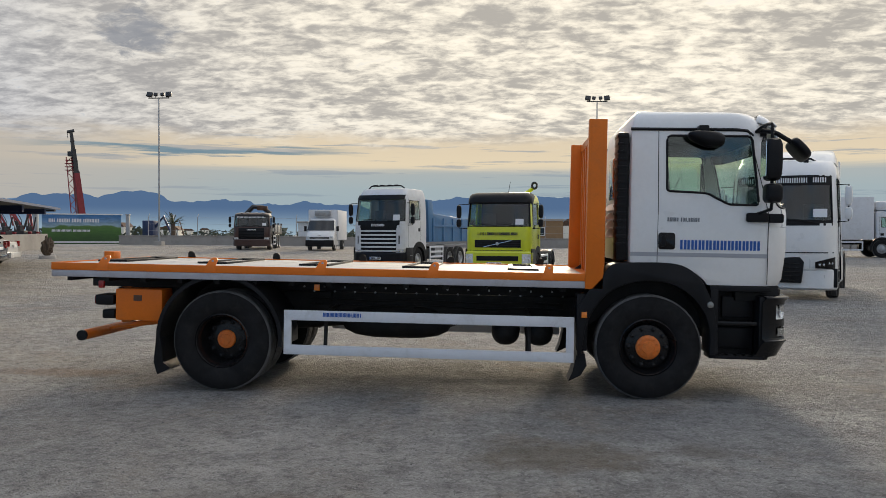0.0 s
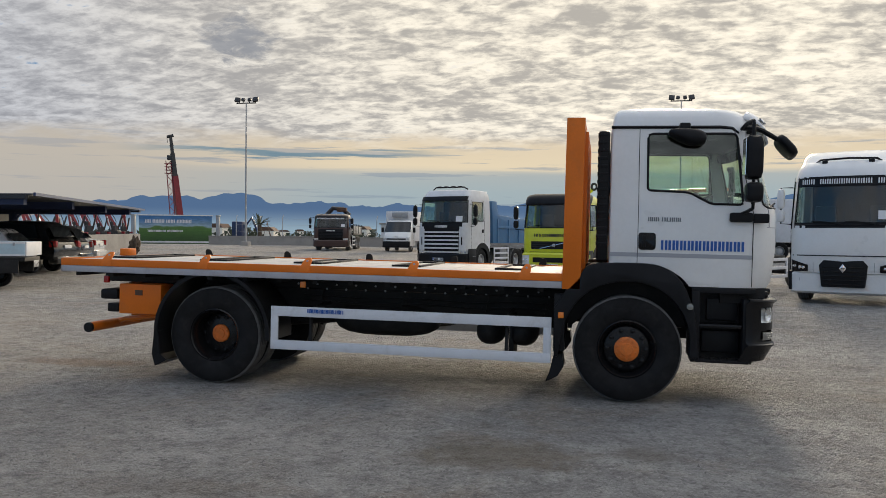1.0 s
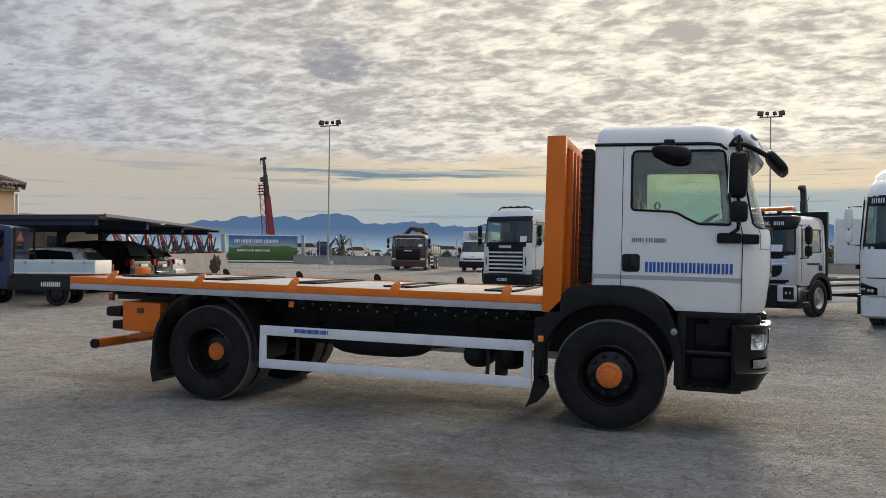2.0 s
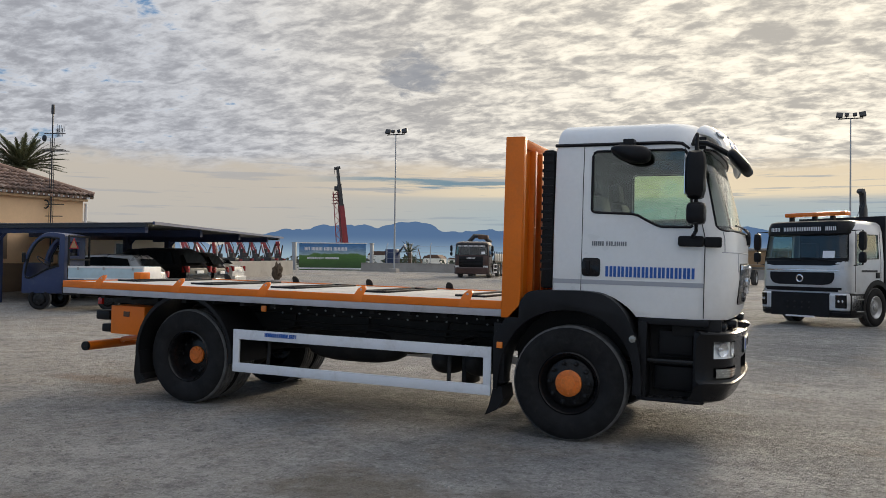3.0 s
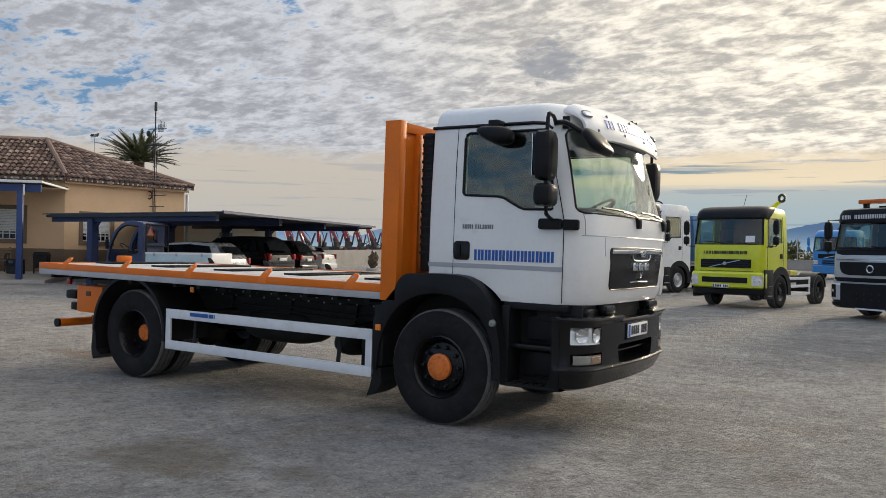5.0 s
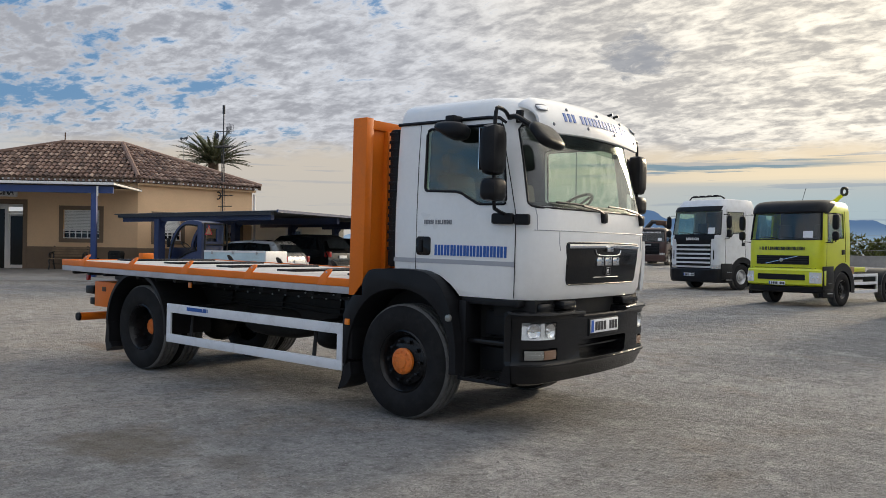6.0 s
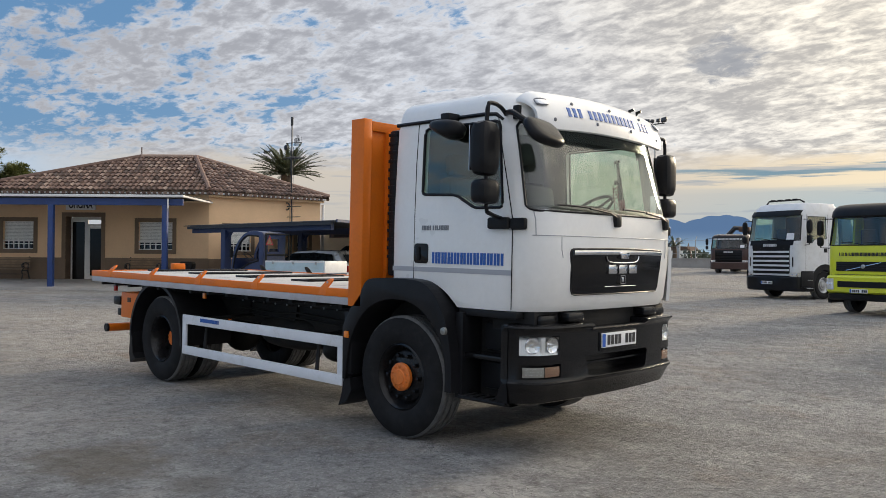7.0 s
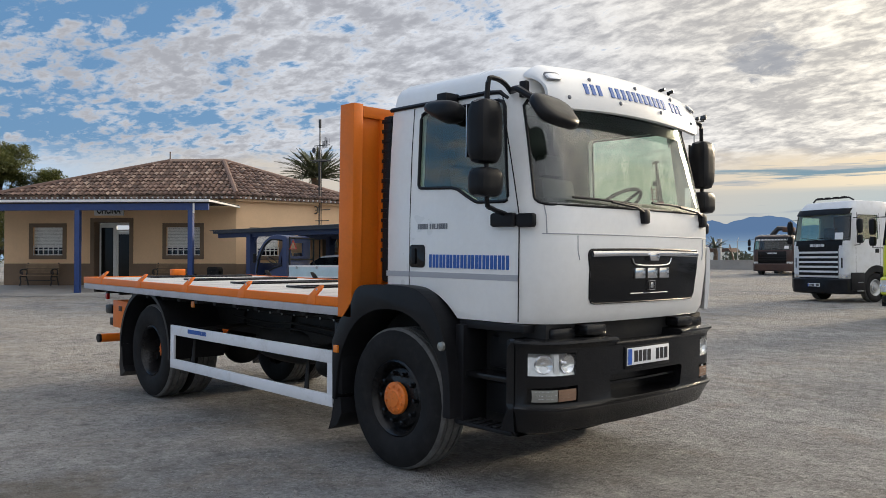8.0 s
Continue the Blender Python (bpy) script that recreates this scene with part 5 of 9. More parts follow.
def truck_deck():
    bm = fresh()
    box(bm, -1.81, 3.76, -1.19, 1.19, 1.19, 1.315, bevel=0.004)
    deck = part("deck", bm, DECK_TOP, truck, "worn pale grey flatbed floor")
    for s in (-1, 1):
        bar("edge_rail", ORANGE, deck, -1.815, 3.765, s * 1.205 - 0.016, s * 1.205 + 0.016, 1.25, 1.328, bevel=0.005, label="orange deck edge")
        bar("edge_rail", DECK_GREY, deck, -1.813, 3.763, s * 1.203 - 0.016, s * 1.203 + 0.016, 1.18, 1.249, bevel=0.005, label="grey deck edge")
        for k in range(5):
            x = -1.25 + k * 1.162
            bm = fresh()
            prism(bm, [(x - 0.085, 1.25), (x - 0.05, 1.325), (x - 0.03, 1.385), (x, 1.41), (x + 0.035, 1.41), (x + 0.055, 1.385), (x + 0.05, 1.325), (x + 0.05, 1.25)], "xz", s * 1.224, s * 1.20, bevel=0.003)
            for v in bm.verts:
                v.co.y -= s * 0.95 * max(0.0, v.co.z - 1.33)
            # far lugs in black: their backlit shade is put into the colour
            tab = part("stake_lug", bm, ORANGE if s < 0 else CHASSIS, deck, "folding stake lug")
            bm = fresh()
            lathe(bm, [(0, 0.012), (0.006, 0.012), (0.007, 0.001)], (x + 0.01, s * (1.224 - 0.043), 1.375), 10, s)
            part("lug_pin", bm, DECK_GREY, tab)
    bar("edge_rail", ORANGE, deck, -1.83, -1.812, -1.19, 1.19, 1.25, 1.328, bevel=0.004, label="orange deck edge")
    bar("edge_rail", DECK_GREY, deck, -1.828, -1.812, -1.19, 1.19, 1.18, 1.249, bevel=0.004)
    for k in range(5):
        x = -1.52 + k * 1.17
        bm = fresh()
        box(bm, x - 0.17, x - 0.115, -0.45, 0.95, 1.31, 1.335, bevel=0.003)
        box(bm, x + 0.115, x + 0.17, -0.45, 0.95, 1.31, 1.335, bevel=0.003)
        box(bm, x - 0.17, x + 0.17, -0.47, -0.42, 1.31, 1.337, bevel=0.003)
        box(bm, x - 0.17, x + 0.17, 0.93, 0.98, 1.31, 1.337, bevel=0.003)
        part("container_guide", bm, BLACK, deck, "black steel cross frame let into the deck")
    for k in range(12):
        x = -1.4 + k * 0.44
        bar("floor_joint", DECK_GREY, deck, x - 0.002, x + 0.002, -1.17, 1.17, 1.312, 1.3165, bevel=0)
    bar("rear_lamp_box", ORANGE, deck, -1.84, -1.72, -0.04, 0.14, 1.33, 1.42, bevel=0.01, label="small orange box at the deck edge")
    # headboard
    bm = fresh()
    prism(bm, [(3.765, 1.175), (3.945, 1.175), (3.955, 2.875), (3.775, 2.875)], "xz", -1.225, -1.13, bevel=0.006)
    head = part("headboard", bm, ORANGE, truck, "orange steel headboard behind the cab")
    bm = fresh()
    prism(bm, [(3.765, 1.175), (3.945, 1.175), (3.955, 2.875), (3.775, 2.875)], "xz", 1.13, 1.225, bevel=0.006)
    part("post", bm, ORANGE, head)
    bar("panel", ORANGE, head, 3.91, 3.93, -1.13, 1.13, 1.3, 2.82, bevel=0.003)
    bar("top_rail", ORANGE, head, 3.895, 3.955, -1.13, 1.13, 2.77, 2.86, bevel=0.006)
    for k in range(9):
        y = -0.92 + k * 0.23
        bar("rib", ORANGE, head, 3.893, 3.91, y - 0.035, y + 0.035, 1.3, 2.77, bevel=0.006)
        bar("rib", ORANGE, head, 3.93, 3.985, y - 0.035, y + 0.035, 1.3, 2.77, bevel=0.006)
    bar("foot_rail", ORANGE, head, 3.77, 3.95, -1.13, 1.13, 1.20, 1.30, bevel=0.005)


truck_deck()


# ---- the other vehicles; each has x forward from its front bumper, y to its left ----
def parked_at(name, x, y, yaw, size, label, category, group=""):
    return thing(name, pose(x, y, ground_height(x, y), 0, 0, yaw) @ Matrix.Scale(size, 4), label, category, group)


def lorry_cab(top, paint, hw, length, z0, zb, zt, zr, rake=0.12, screen_in=0.06, roof_drop=0.1, bow=0.08, corner=0.28, arch_r=0.68):
    """The hollow cab shell with windscreen, side windows, seals, doors, arches and simple inside; gives the function that puts a point on the front face."""
    rings = [(z0, -0.06, -length, hw, corner, bow), (z0 + 0.1, -0.03, -length, hw, corner, bow), (zb - 0.15, -0.03, -length, hw, corner, bow), (zb, -0.06, -length, hw, corner, bow), (zt, -0.06 - rake, -length, hw - 0.05, corner, bow), (zr - roof_drop, -0.2 - rake, -length + 0.03, hw - 0.09, corner, bow), (zr - 0.03, -0.36 - rake, -length + 0.08, hw - 0.16, corner, bow), (zr, -0.55 - rake, -length + 0.2, hw - 0.3, corner, bow)]
    bm = fresh()
    cab_body(bm, rings)
    body = part("cab_body", bm, paint, top)
    inner = fresh()
    low = zb - 0.55
    cab_body(inner, [(low, -0.10, -length + 0.06, hw - 0.06, corner, bow), (zb, -0.12, -length + 0.06, hw - 0.06, corner, bow), (zt, -0.12 - rake, -length + 0.06, hw - 0.11, corner, bow), (zr - roof_drop - 0.03, -0.28 - rake, -length + 0.1, hw - 0.16, corner, bow)])
    w = hw - screen_in
    wt = w - 0.05
    hole = fresh()
    prism(hole, [(-w, zb + 0.03), (-w + 0.03, zb), (w - 0.03, zb), (w, zb + 0.03), (wt, zt - 0.06), (wt - 0.03, zt - 0.03), (-wt + 0.03, zt - 0.03), (-wt, zt - 0.06)], "yz", -0.42 - rake * 0.5, 1.0)
    x0, x1 = -length + max(0.15, length - 1.55), -0.38
    win = [(x0 + 0.1, zb + 0.08), (x1 - 0.42, zb + 0.06), (x1 - 0.3, zb - 0.08), (x1 - 0.02, zb - 0.08), (x1 - 0.02 - rake * 0.7, zt - 0.08), (x0 + 0.1, zt - 0.08)]
    sides = fresh()
    prism(sides, win, "xz", -2.0, 2.0)
    well = fresh()
    prism(well, [(-1.38 + 0.6 * math.cos(2 * math.pi * k / 24), 0.52 + 0.6 * math.sin(2 * math.pi * k / 24)) for k in range(24)], "xz", -2.0, 2.0)
    cut(body, [inner, hole, sides, well])

    def face(y, z, out=0.0):
        return on_loft(rings, y, z, out)

    bm = fresh()
    skin(bm, [[bm.verts.new(face((w + 0.01 - 0.05 * f) * math.sin(math.pi / 2 * k / 10), zb - 0.02 + (zt - zb) * f, -0.02)) for k in range(-10, 11)] for f in (0, 0.25, 0.5, 0.75, 1)], False, False)
    pane = part("windscreen", bm, GLASS, top, "tinted windscreen reflecting the sky")
    pane.visible_shadow = False
    bm = fresh()
    pts = [face((w - 0.01) * k / 8, zb + 0.01, 0.0) for k in range(-8, 9)] + [face(w - 0.01 - 0.05 * f, zb + (zt - zb - 0.05) * f, 0.0) for f in (0.1, 0.4, 0.7, 0.95)]
    pts += [face(-wt * k / 8, zt - 0.035, 0.0) for k in range(-8, 9)] + [face(-w + 0.01 + 0.05 * f, zb + (zt - zb - 0.05) * f, 0.0) for f in (0.95, 0.7, 0.4, 0.1)]
    tube(bm, pts + pts[:1], 0.016, 5)
    part("seal", bm, BLACK, pane)
    for y in (-0.45, 0.25):
        pipe("wiper", BLACK, top, [face(y + 0.5, zb + 0.01, 0.03), face(y + 0.1, zb + 0.08, 0.03), face(y - 0.25, zb + 0.1, 0.03)], 0.012, 5)
    # inside
    bar("cabin_floor", CABIN, top, -length + 0.07, -0.25, -hw + 0.1, hw - 0.1, low, low + 0.03)
    bar("dashboard", DASH, top, -0.5 - rake * 0.3, -0.2, -hw + 0.12, hw - 0.12, zb - 0.35, zb - 0.02, bevel=0.04)
    bar("curtain", SEAT, top, -length + 0.065, -length + 0.09, -hw + 0.14, hw - 0.14, low + 0.03, zt, bevel=0)
    for y in (-hw * 0.5, hw * 0.5):
        seat = bar("seat", SEAT, top, -1.32, -0.85, y - 0.24, y + 0.24, low + 0.2, low + 0.4, bevel=0.05)
        bar("backrest", SEAT, seat, -1.42, -1.26, y - 0.24, y + 0.24, low + 0.35, low + 1.05, bevel=0.05)
    bm = fresh()
    c = Matrix.Translation((-0.68, hw * 0.5, zb + 0.03)) @ Matrix.Rotation(radians(-35), 4, "Y")
    tube(bm, [c @ Vector((0.21 * math.cos(2 * math.pi * k / 20), 0.21 * math.sin(2 * math.pi * k / 20), 0)) for k in range(21)], 0.016, 5)
    part("steering_wheel", bm, DASH, top)
    # doors with window, gap, handle
    for s in (-1, 1):
        y = s * (hw + 0.002)
        lean = s * 0.05 / (zt - zb)
        bm = fresh()
        near = [bm.verts.new((px_, y - s * 0.012 - lean * max(0.0, pz - zb), pz)) for px_, pz in win]
        far = [bm.verts.new((px_, y - s * 0.018 - lean * max(0.0, pz - zb), pz)) for px_, pz in win]
        skin(bm, [near, far])
        ob = part("side_window", bm, GLASS, top, smooth=0)
        ob.visible_shadow = False
        bm = fresh()
        tube(bm, [(px_, y - lean * max(0.0, pz - zb), pz) for px_, pz in win + win[:2]], 0.013, 5)
        part("window_seal", bm, BLACK, top)
        pipe("door_gap", BLACK, top, [(x0, y, z0 + 0.3), (x0, y, zb), (x0, y - lean * (zt - zb), zt)], 0.006, 5)
        pipe("door_gap", BLACK, top, [(x1 + 0.03, y, z0 + 0.05), (x1 + 0.03, y, zb), (x1 - rake * 0.7 + 0.02, y - lean * (zt - zb), zt)], 0.006, 5)
        bar("door_handle", BLACK, top, x0 + 0.06, x0 + 0.24, y - 0.015, y + 0.015, zb - 0.42, zb - 0.27, bevel=0.012)
    # wheel arches and steps
    for s in (-1, 1):
        bm = fresh()
        arch(bm, -1.38, 0.52, 0.56, arch_r, -8, 188, s * (hw + 0.015), s * (hw - 0.35), 20)
        part("wheel_arch", bm, BLACK, top)
        bar("entry_step", BLACK, top, -0.80, -0.15, s * hw - 0.02 - 0.10 * s if s > 0 else s * hw, s * hw if s > 0 else s * hw + 0.12, 0.32, z0 + 0.02, bevel=0.015)
        bar("step_edge", GALV, top, -0.72, -0.40, s * (hw + 0.005) - 0.02, s * (hw + 0.005) + 0.02, 0.40, 0.43, bevel=0.004)
        bar("step_edge", GALV, top, -0.72, -0.42, s * (hw + 0.005) - 0.02, s * (hw + 0.005) + 0.02, 0.70, 0.73, bevel=0.004)
    for s in (-1, 1):
        bar("wheel_housing", CHASSIS, top, -2.02 if length > 2.0 else -length, -0.72, s * (hw - 0.38) - 0.02, s * (hw - 0.38) + 0.02, 0.5, 1.18, bevel=0)
    bar("engine_block", CHASSIS, top, -length, -0.2, -hw + 0.3, hw - 0.3, 0.55, low - 0.02)
    return face


def lorry_mirrors(top, hw, z0, z1, x=-0.25, paint=BLACK, split=0.62, reach=0.24):
    for s in (-1, 1):
        y = s * (hw + reach)
        bm = fresh()
        zs = z0 + (z1 - z0) * (1 - split)
        cushion(bm, (x, y, (zs + 0.02 + z1) / 2), 0.08, 0.085, (z1 - zs - 0.02) / 2, seg=16)
        m = part("wing_mirror", bm, paint, top, "wing mirror")
        bm = fresh()
        cushion(bm, (x, y, (z0 + zs - 0.02) / 2), 0.075, 0.085, (zs - 0.02 - z0) / 2, seg=16)
        part("wide_mirror", bm, paint, top)
        pipe("mirror_arm", BLACK, top, [(x - 0.05, s * (hw - 0.05), z1 + 0.03), (x, y, z1 + 0.03), (x, y, z0 - 0.04), (x - 0.05, s * (hw - 0.02), z0 - 0.06)], 0.018, 6)


def lorry_front_bar(top, face, name, mat, y0, y1, z0, z1, out=0.012, thick=0.03, label="", parent=None):
    """A curved band on the front face."""
    bm = fresh()
    rings = []
    n, m = 14, max(1, math.ceil((z1 - z0) / 0.08))
    zs = [z0 + (z1 - z0) * k / m for k in range(m + 1)]
    for k in range(n + 1):
        y = y0 + (y1 - y0) * k / n
        front = [face(y, z, out) for z in zs]
        rings.append([bm.verts.new(p) for p in front + [(p[0] - thick, p[1], p[2]) for p in front[::-1]]])
    skin(bm, rings)
    return part(name, bm, mat, parent or top, label)


def lorry_front_patch(top, face, name, mat, rows, out=0.012, label="", parent=None):
    """A panel on the front face, given as (height, half width) rows from below."""
    bm = fresh()
    front = [[bm.verts.new(face(w * k / 12, z, out)) for k in range(-12, 13)] for z, w in rows]
    skin(bm, front, False, False)
    made = bmesh.ops.extrude_face_region(bm, geom=bm.faces[:])["geom"]
    for v in made:
        if isinstance(v, bmesh.types.BMVert):
            v.co.x -= 0.02
    bmesh.ops.recalc_face_normals(bm, faces=bm.faces[:])
    return part(name, bm, mat, parent or top, label)


def lorry_bumper(top, mat, hw, z0, z1, front=0.02, corner=0.25, depth=0.75):
    bm = fresh()
    cab_body(bm, [(z0, front - 0.08, -depth, hw - 0.03, corner, 0.08), (z0 + 0.05, front - 0.01, -depth, hw, corner, 0.08), (z1 - 0.05, front, -depth, hw, corner, 0.08), (z1, front - 0.04, -depth, hw - 0.02, corner, 0.08)])
    return part("bumper", bm, mat, top)


def bumper_face(hw, front, corner=0.25):
    return lambda y, z, out=0.0: (front_x(y, front, hw, corner, 0.08) + out, y, z)


def lamp_unit(top, face, y0, y1, z0, z1, mat=LAMP_CLEAR, out=0.02, name="headlight"):
    bm = fresh()
    rings = []
    for k in range(5):
        y = y0 + (y1 - y0) * k / 4
        a, b = face(y, z0, out), face(y, z1, out)
        rings.append([bm.verts.new(p) for p in (a, b, (b[0] - 0.06, b[1], b[2]), (a[0] - 0.06, a[1], a[2]))])
    skin(bm, rings)
    lamp = part(name, bm, mat, top)
    if name in ("headlight", "lens"):
        for f in (0.3, 0.72):
            y, z = y0 + (y1 - y0) * f, (z0 + z1) / 2
            p = face(y, z, out)
            bm = fresh()
            q = min(abs(y1 - y0) * 0.2, (z1 - z0) * 0.36)
            ring = [[bm.verts.new((p[0] + 0.004 - h, y + r * math.cos(2 * math.pi * k / 12), z + r * math.sin(2 * math.pi * k / 12))) for k in range(12)] for h, r in ((0, q), (0.004, q * 0.8), (-0.006, q * 0.3))]
            skin(bm, ring, True, True)
            part("reflector", bm, CHROME, lamp)
    return lamp


def lorry_wheels(top, hw, axles, rim=RIM_STEEL, r=0.52, dual=True):
    for i, x in enumerate(axles):
        for s in (-1, 1):
            wheel(top, x, r, s * (hw - 0.03), r, 0.3, s, rim=rim, dish=0.1 if i == 0 else 0.18, hub_out=0.02 if i == 0 else 0.06, seg=28, nuts=0, label="dusty black truck wheel")
    for y in (-0.42, 0.42):
        bar("frame_rail", CHASSIS, top, min(axles) - 0.8, -1.0, y - 0.04, y + 0.04, 0.75, 1.0)
    for x in axles:
        pipe("axle", CHASSIS, top, [(x, -hw + 0.3, r), (x, hw - 0.3, r)], 0.08, 8)


def side_guards(top, hw, x0, x1, z0, z1, rails=3, mat=RAIL_PAINT):
    for s in (-1, 1):
        y = s * (hw - 0.05)
        guard = bar("side_guard", mat, top, x0, x0 + 0.07, y - 0.02, y + 0.02, z0, z1, label="pale side guard rail")
        bar("post", mat, guard, x1 - 0.07, x1, y - 0.02, y + 0.02, z0, z1)
        for k in range(rails):
            z = z0 + (z1 - z0 - 0.09) * k / (rails - 1)
            bar("rail", mat, guard, x0 + 0.07, x1 - 0.07, y - 0.018, y + 0.018, z, z + 0.09)
        bar("hanger", CHASSIS, guard, (x0 + x1) / 2 - 0.03, (x0 + x1) / 2 + 0.03, min(y, s * 0.44), max(y, s * 0.44), z1 - 0.1, z1 - 0.03)


def notice(top, face, y, z, w=0.3, h=0.2):
    lorry_front_bar(top, face, "notice", PAPER, y - w / 2, y + w / 2, z, z + h, 0.016, 0.004, "white sheet behind the windscreen")


# white tipper lorry with blue body
def tipper_lorry():
    top = parked_at("tipper_truck", -2.16, 24.04, -108.9, 0.945, "white tipper truck with blue steel body, parked on gravel", "truck", "trucks parked in the yard")
    hw = 1.24
    face = lorry_cab(top, WHITE_DULL, hw, 2.15, 0.85, 2.15, 3.12, 3.56, rake=0.14, roof_drop=0.2, arch_r=0.78)
    lorry_front_bar(top, face, "visor", BLACK, -1.1, 1.1, 3.07, 3.27, 0.07, 0.06, "black sun visor")
    lorry_front_bar(top, face, "nose_panel", BLACK, -0.98, 0.98, 1.87, 2.15, 0.012, 0.02, "black panel under the windscreen")
    word_blocks("lettering", WHITE_INK, top, "XXXXXX", (0.075, 0, 1.99), (0, 1, 0), (0, 0, 1), 0.1, 0.62)
    grille = lorry_front_bar(top, face, "grille", BLACK, -0.84, 0.84, 0.84, 1.87, 0.008, 0.02, "dark grille with white slats")
    for k in range(6):
        z = 0.87 + k * 0.168
        lorry_front_bar(top, face, "slat", WHITE_DULL, -0.83, 0.83, z, z + 0.07, 0.03, 0.03, parent=grille)
    for s in (-1, 1):
        lorry_front_bar(top, face, "corner_panel", WHITE_DULL, s * 0.87, s * 1.2, 1.0, 1.98, 0.012, 0.03)
        lorry_front_bar(top, face, "air_slot", BLACK, s * 0.95, s * 1.0, 1.2, 1.55, 0.018, 0.01)
        lamp_unit(top, face, s * 0.84, s * 1.2, 0.83, 0.98)
        lamp_unit(top, face, s * 0.9, s * 1.08, 0.52, 0.6, name="fog_lamp", out=0.06)
        bar("roof_edge", WHITE_DULL, top, -2.1, -0.6, s * 1.08 - 0.02, s * 1.08 + 0.02, 3.33, 3.37)
    lorry_bumper(top, BLACK, hw, 0.30, 0.84, 0.04)
    number_plate(top, (0.132, -0.1, 0.60), (0, 1, 0), (0, 0, 1))
    notice(top, face, 0.83, 2.19, 0.3, 0.24)
    bm = fresh()
    tube(bm, [(-0.75, -0.85, 3.58), (-0.7, -0.7, 3.68), (-0.7, 0.7, 3.68), (-0.75, 0.85, 3.58)], 0.03, 8)
    rack = part("roof_bar", bm, BLACK, top, "black roof lamp bar")
    for y in (-0.5, -0.18, 0.18, 0.5):
        bar("lamp", BLACK, rack, -0.74, -0.62, y - 0.09, y + 0.09, 3.66, 3.73, bevel=0.02)
    lorry_mirrors(top, hw, 2.05, 2.9)
    for s in (-1, 1):
        bar("side_panel", BLACK, top, -0.75, -0.1, s * 1.245 - 0.02, s * 1.245 + 0.02, 0.45, 1.05, bevel=0.03)
    lorry_wheels(top, hw, (-1.38, -4.9, -6.2))
    side_guards(top, hw, -4.1, -2.6, 0.35, 1.1, 4)
    # tipper body
    bm = fresh()
    prism(bm, [(-2.45, 1.28), (-2.35, 2.55), (-2.25, 3.15), (-2.75, 3.15), (-2.95, 2.55), (-7.2, 2.35), (-7.3, 1.28)], "xz", -1.23, 1.23, bevel=0.03)
    tub = part("tipper_body", bm, TIPPER_BLUE, top, "blue steel tipper body")
    inner = fresh()
    prism(inner, [(-2.75, 1.4), (-2.75, 3.5), (-7.1, 3.5), (-7.1, 1.4)], "xz", -1.12, 1.12)
    cut(tub, [inner])
    for s in (-1, 1):
        for x in (-2.85, -4.0, -5.1, -6.2, -7.15):
            bar("rib", TIPPER_BLUE, tub, x - 0.06, x + 0.06, s * 1.23 - 0.05 if s < 0 else s * 1.23, s * 1.23 if s < 0 else s * 1.23 + 0.05, 1.3, 2.35, bevel=0.01)
        bar("side_rail", TIPPER_BLUE, tub, -7.2, -2.8, s * 1.25 - 0.04, s * 1.25 + 0.04, 1.95, 2.05, bevel=0.01)
        bm = fresh()
        box(bm, -6.9, -4.2, min(s * 1.22, s * 0.8), max(s * 1.22, s * 0.8), 1.12, 1.17, bevel=0.02)
        part("mudguard", bm, GALV, top)
        bar("tank", GALV, top, -2.55 - 1.6, -3.4, s * 0.85 - 0.25, s * 0.85 + 0.25, 0.5, 1.02, bevel=0.06)


tipper_lorry()


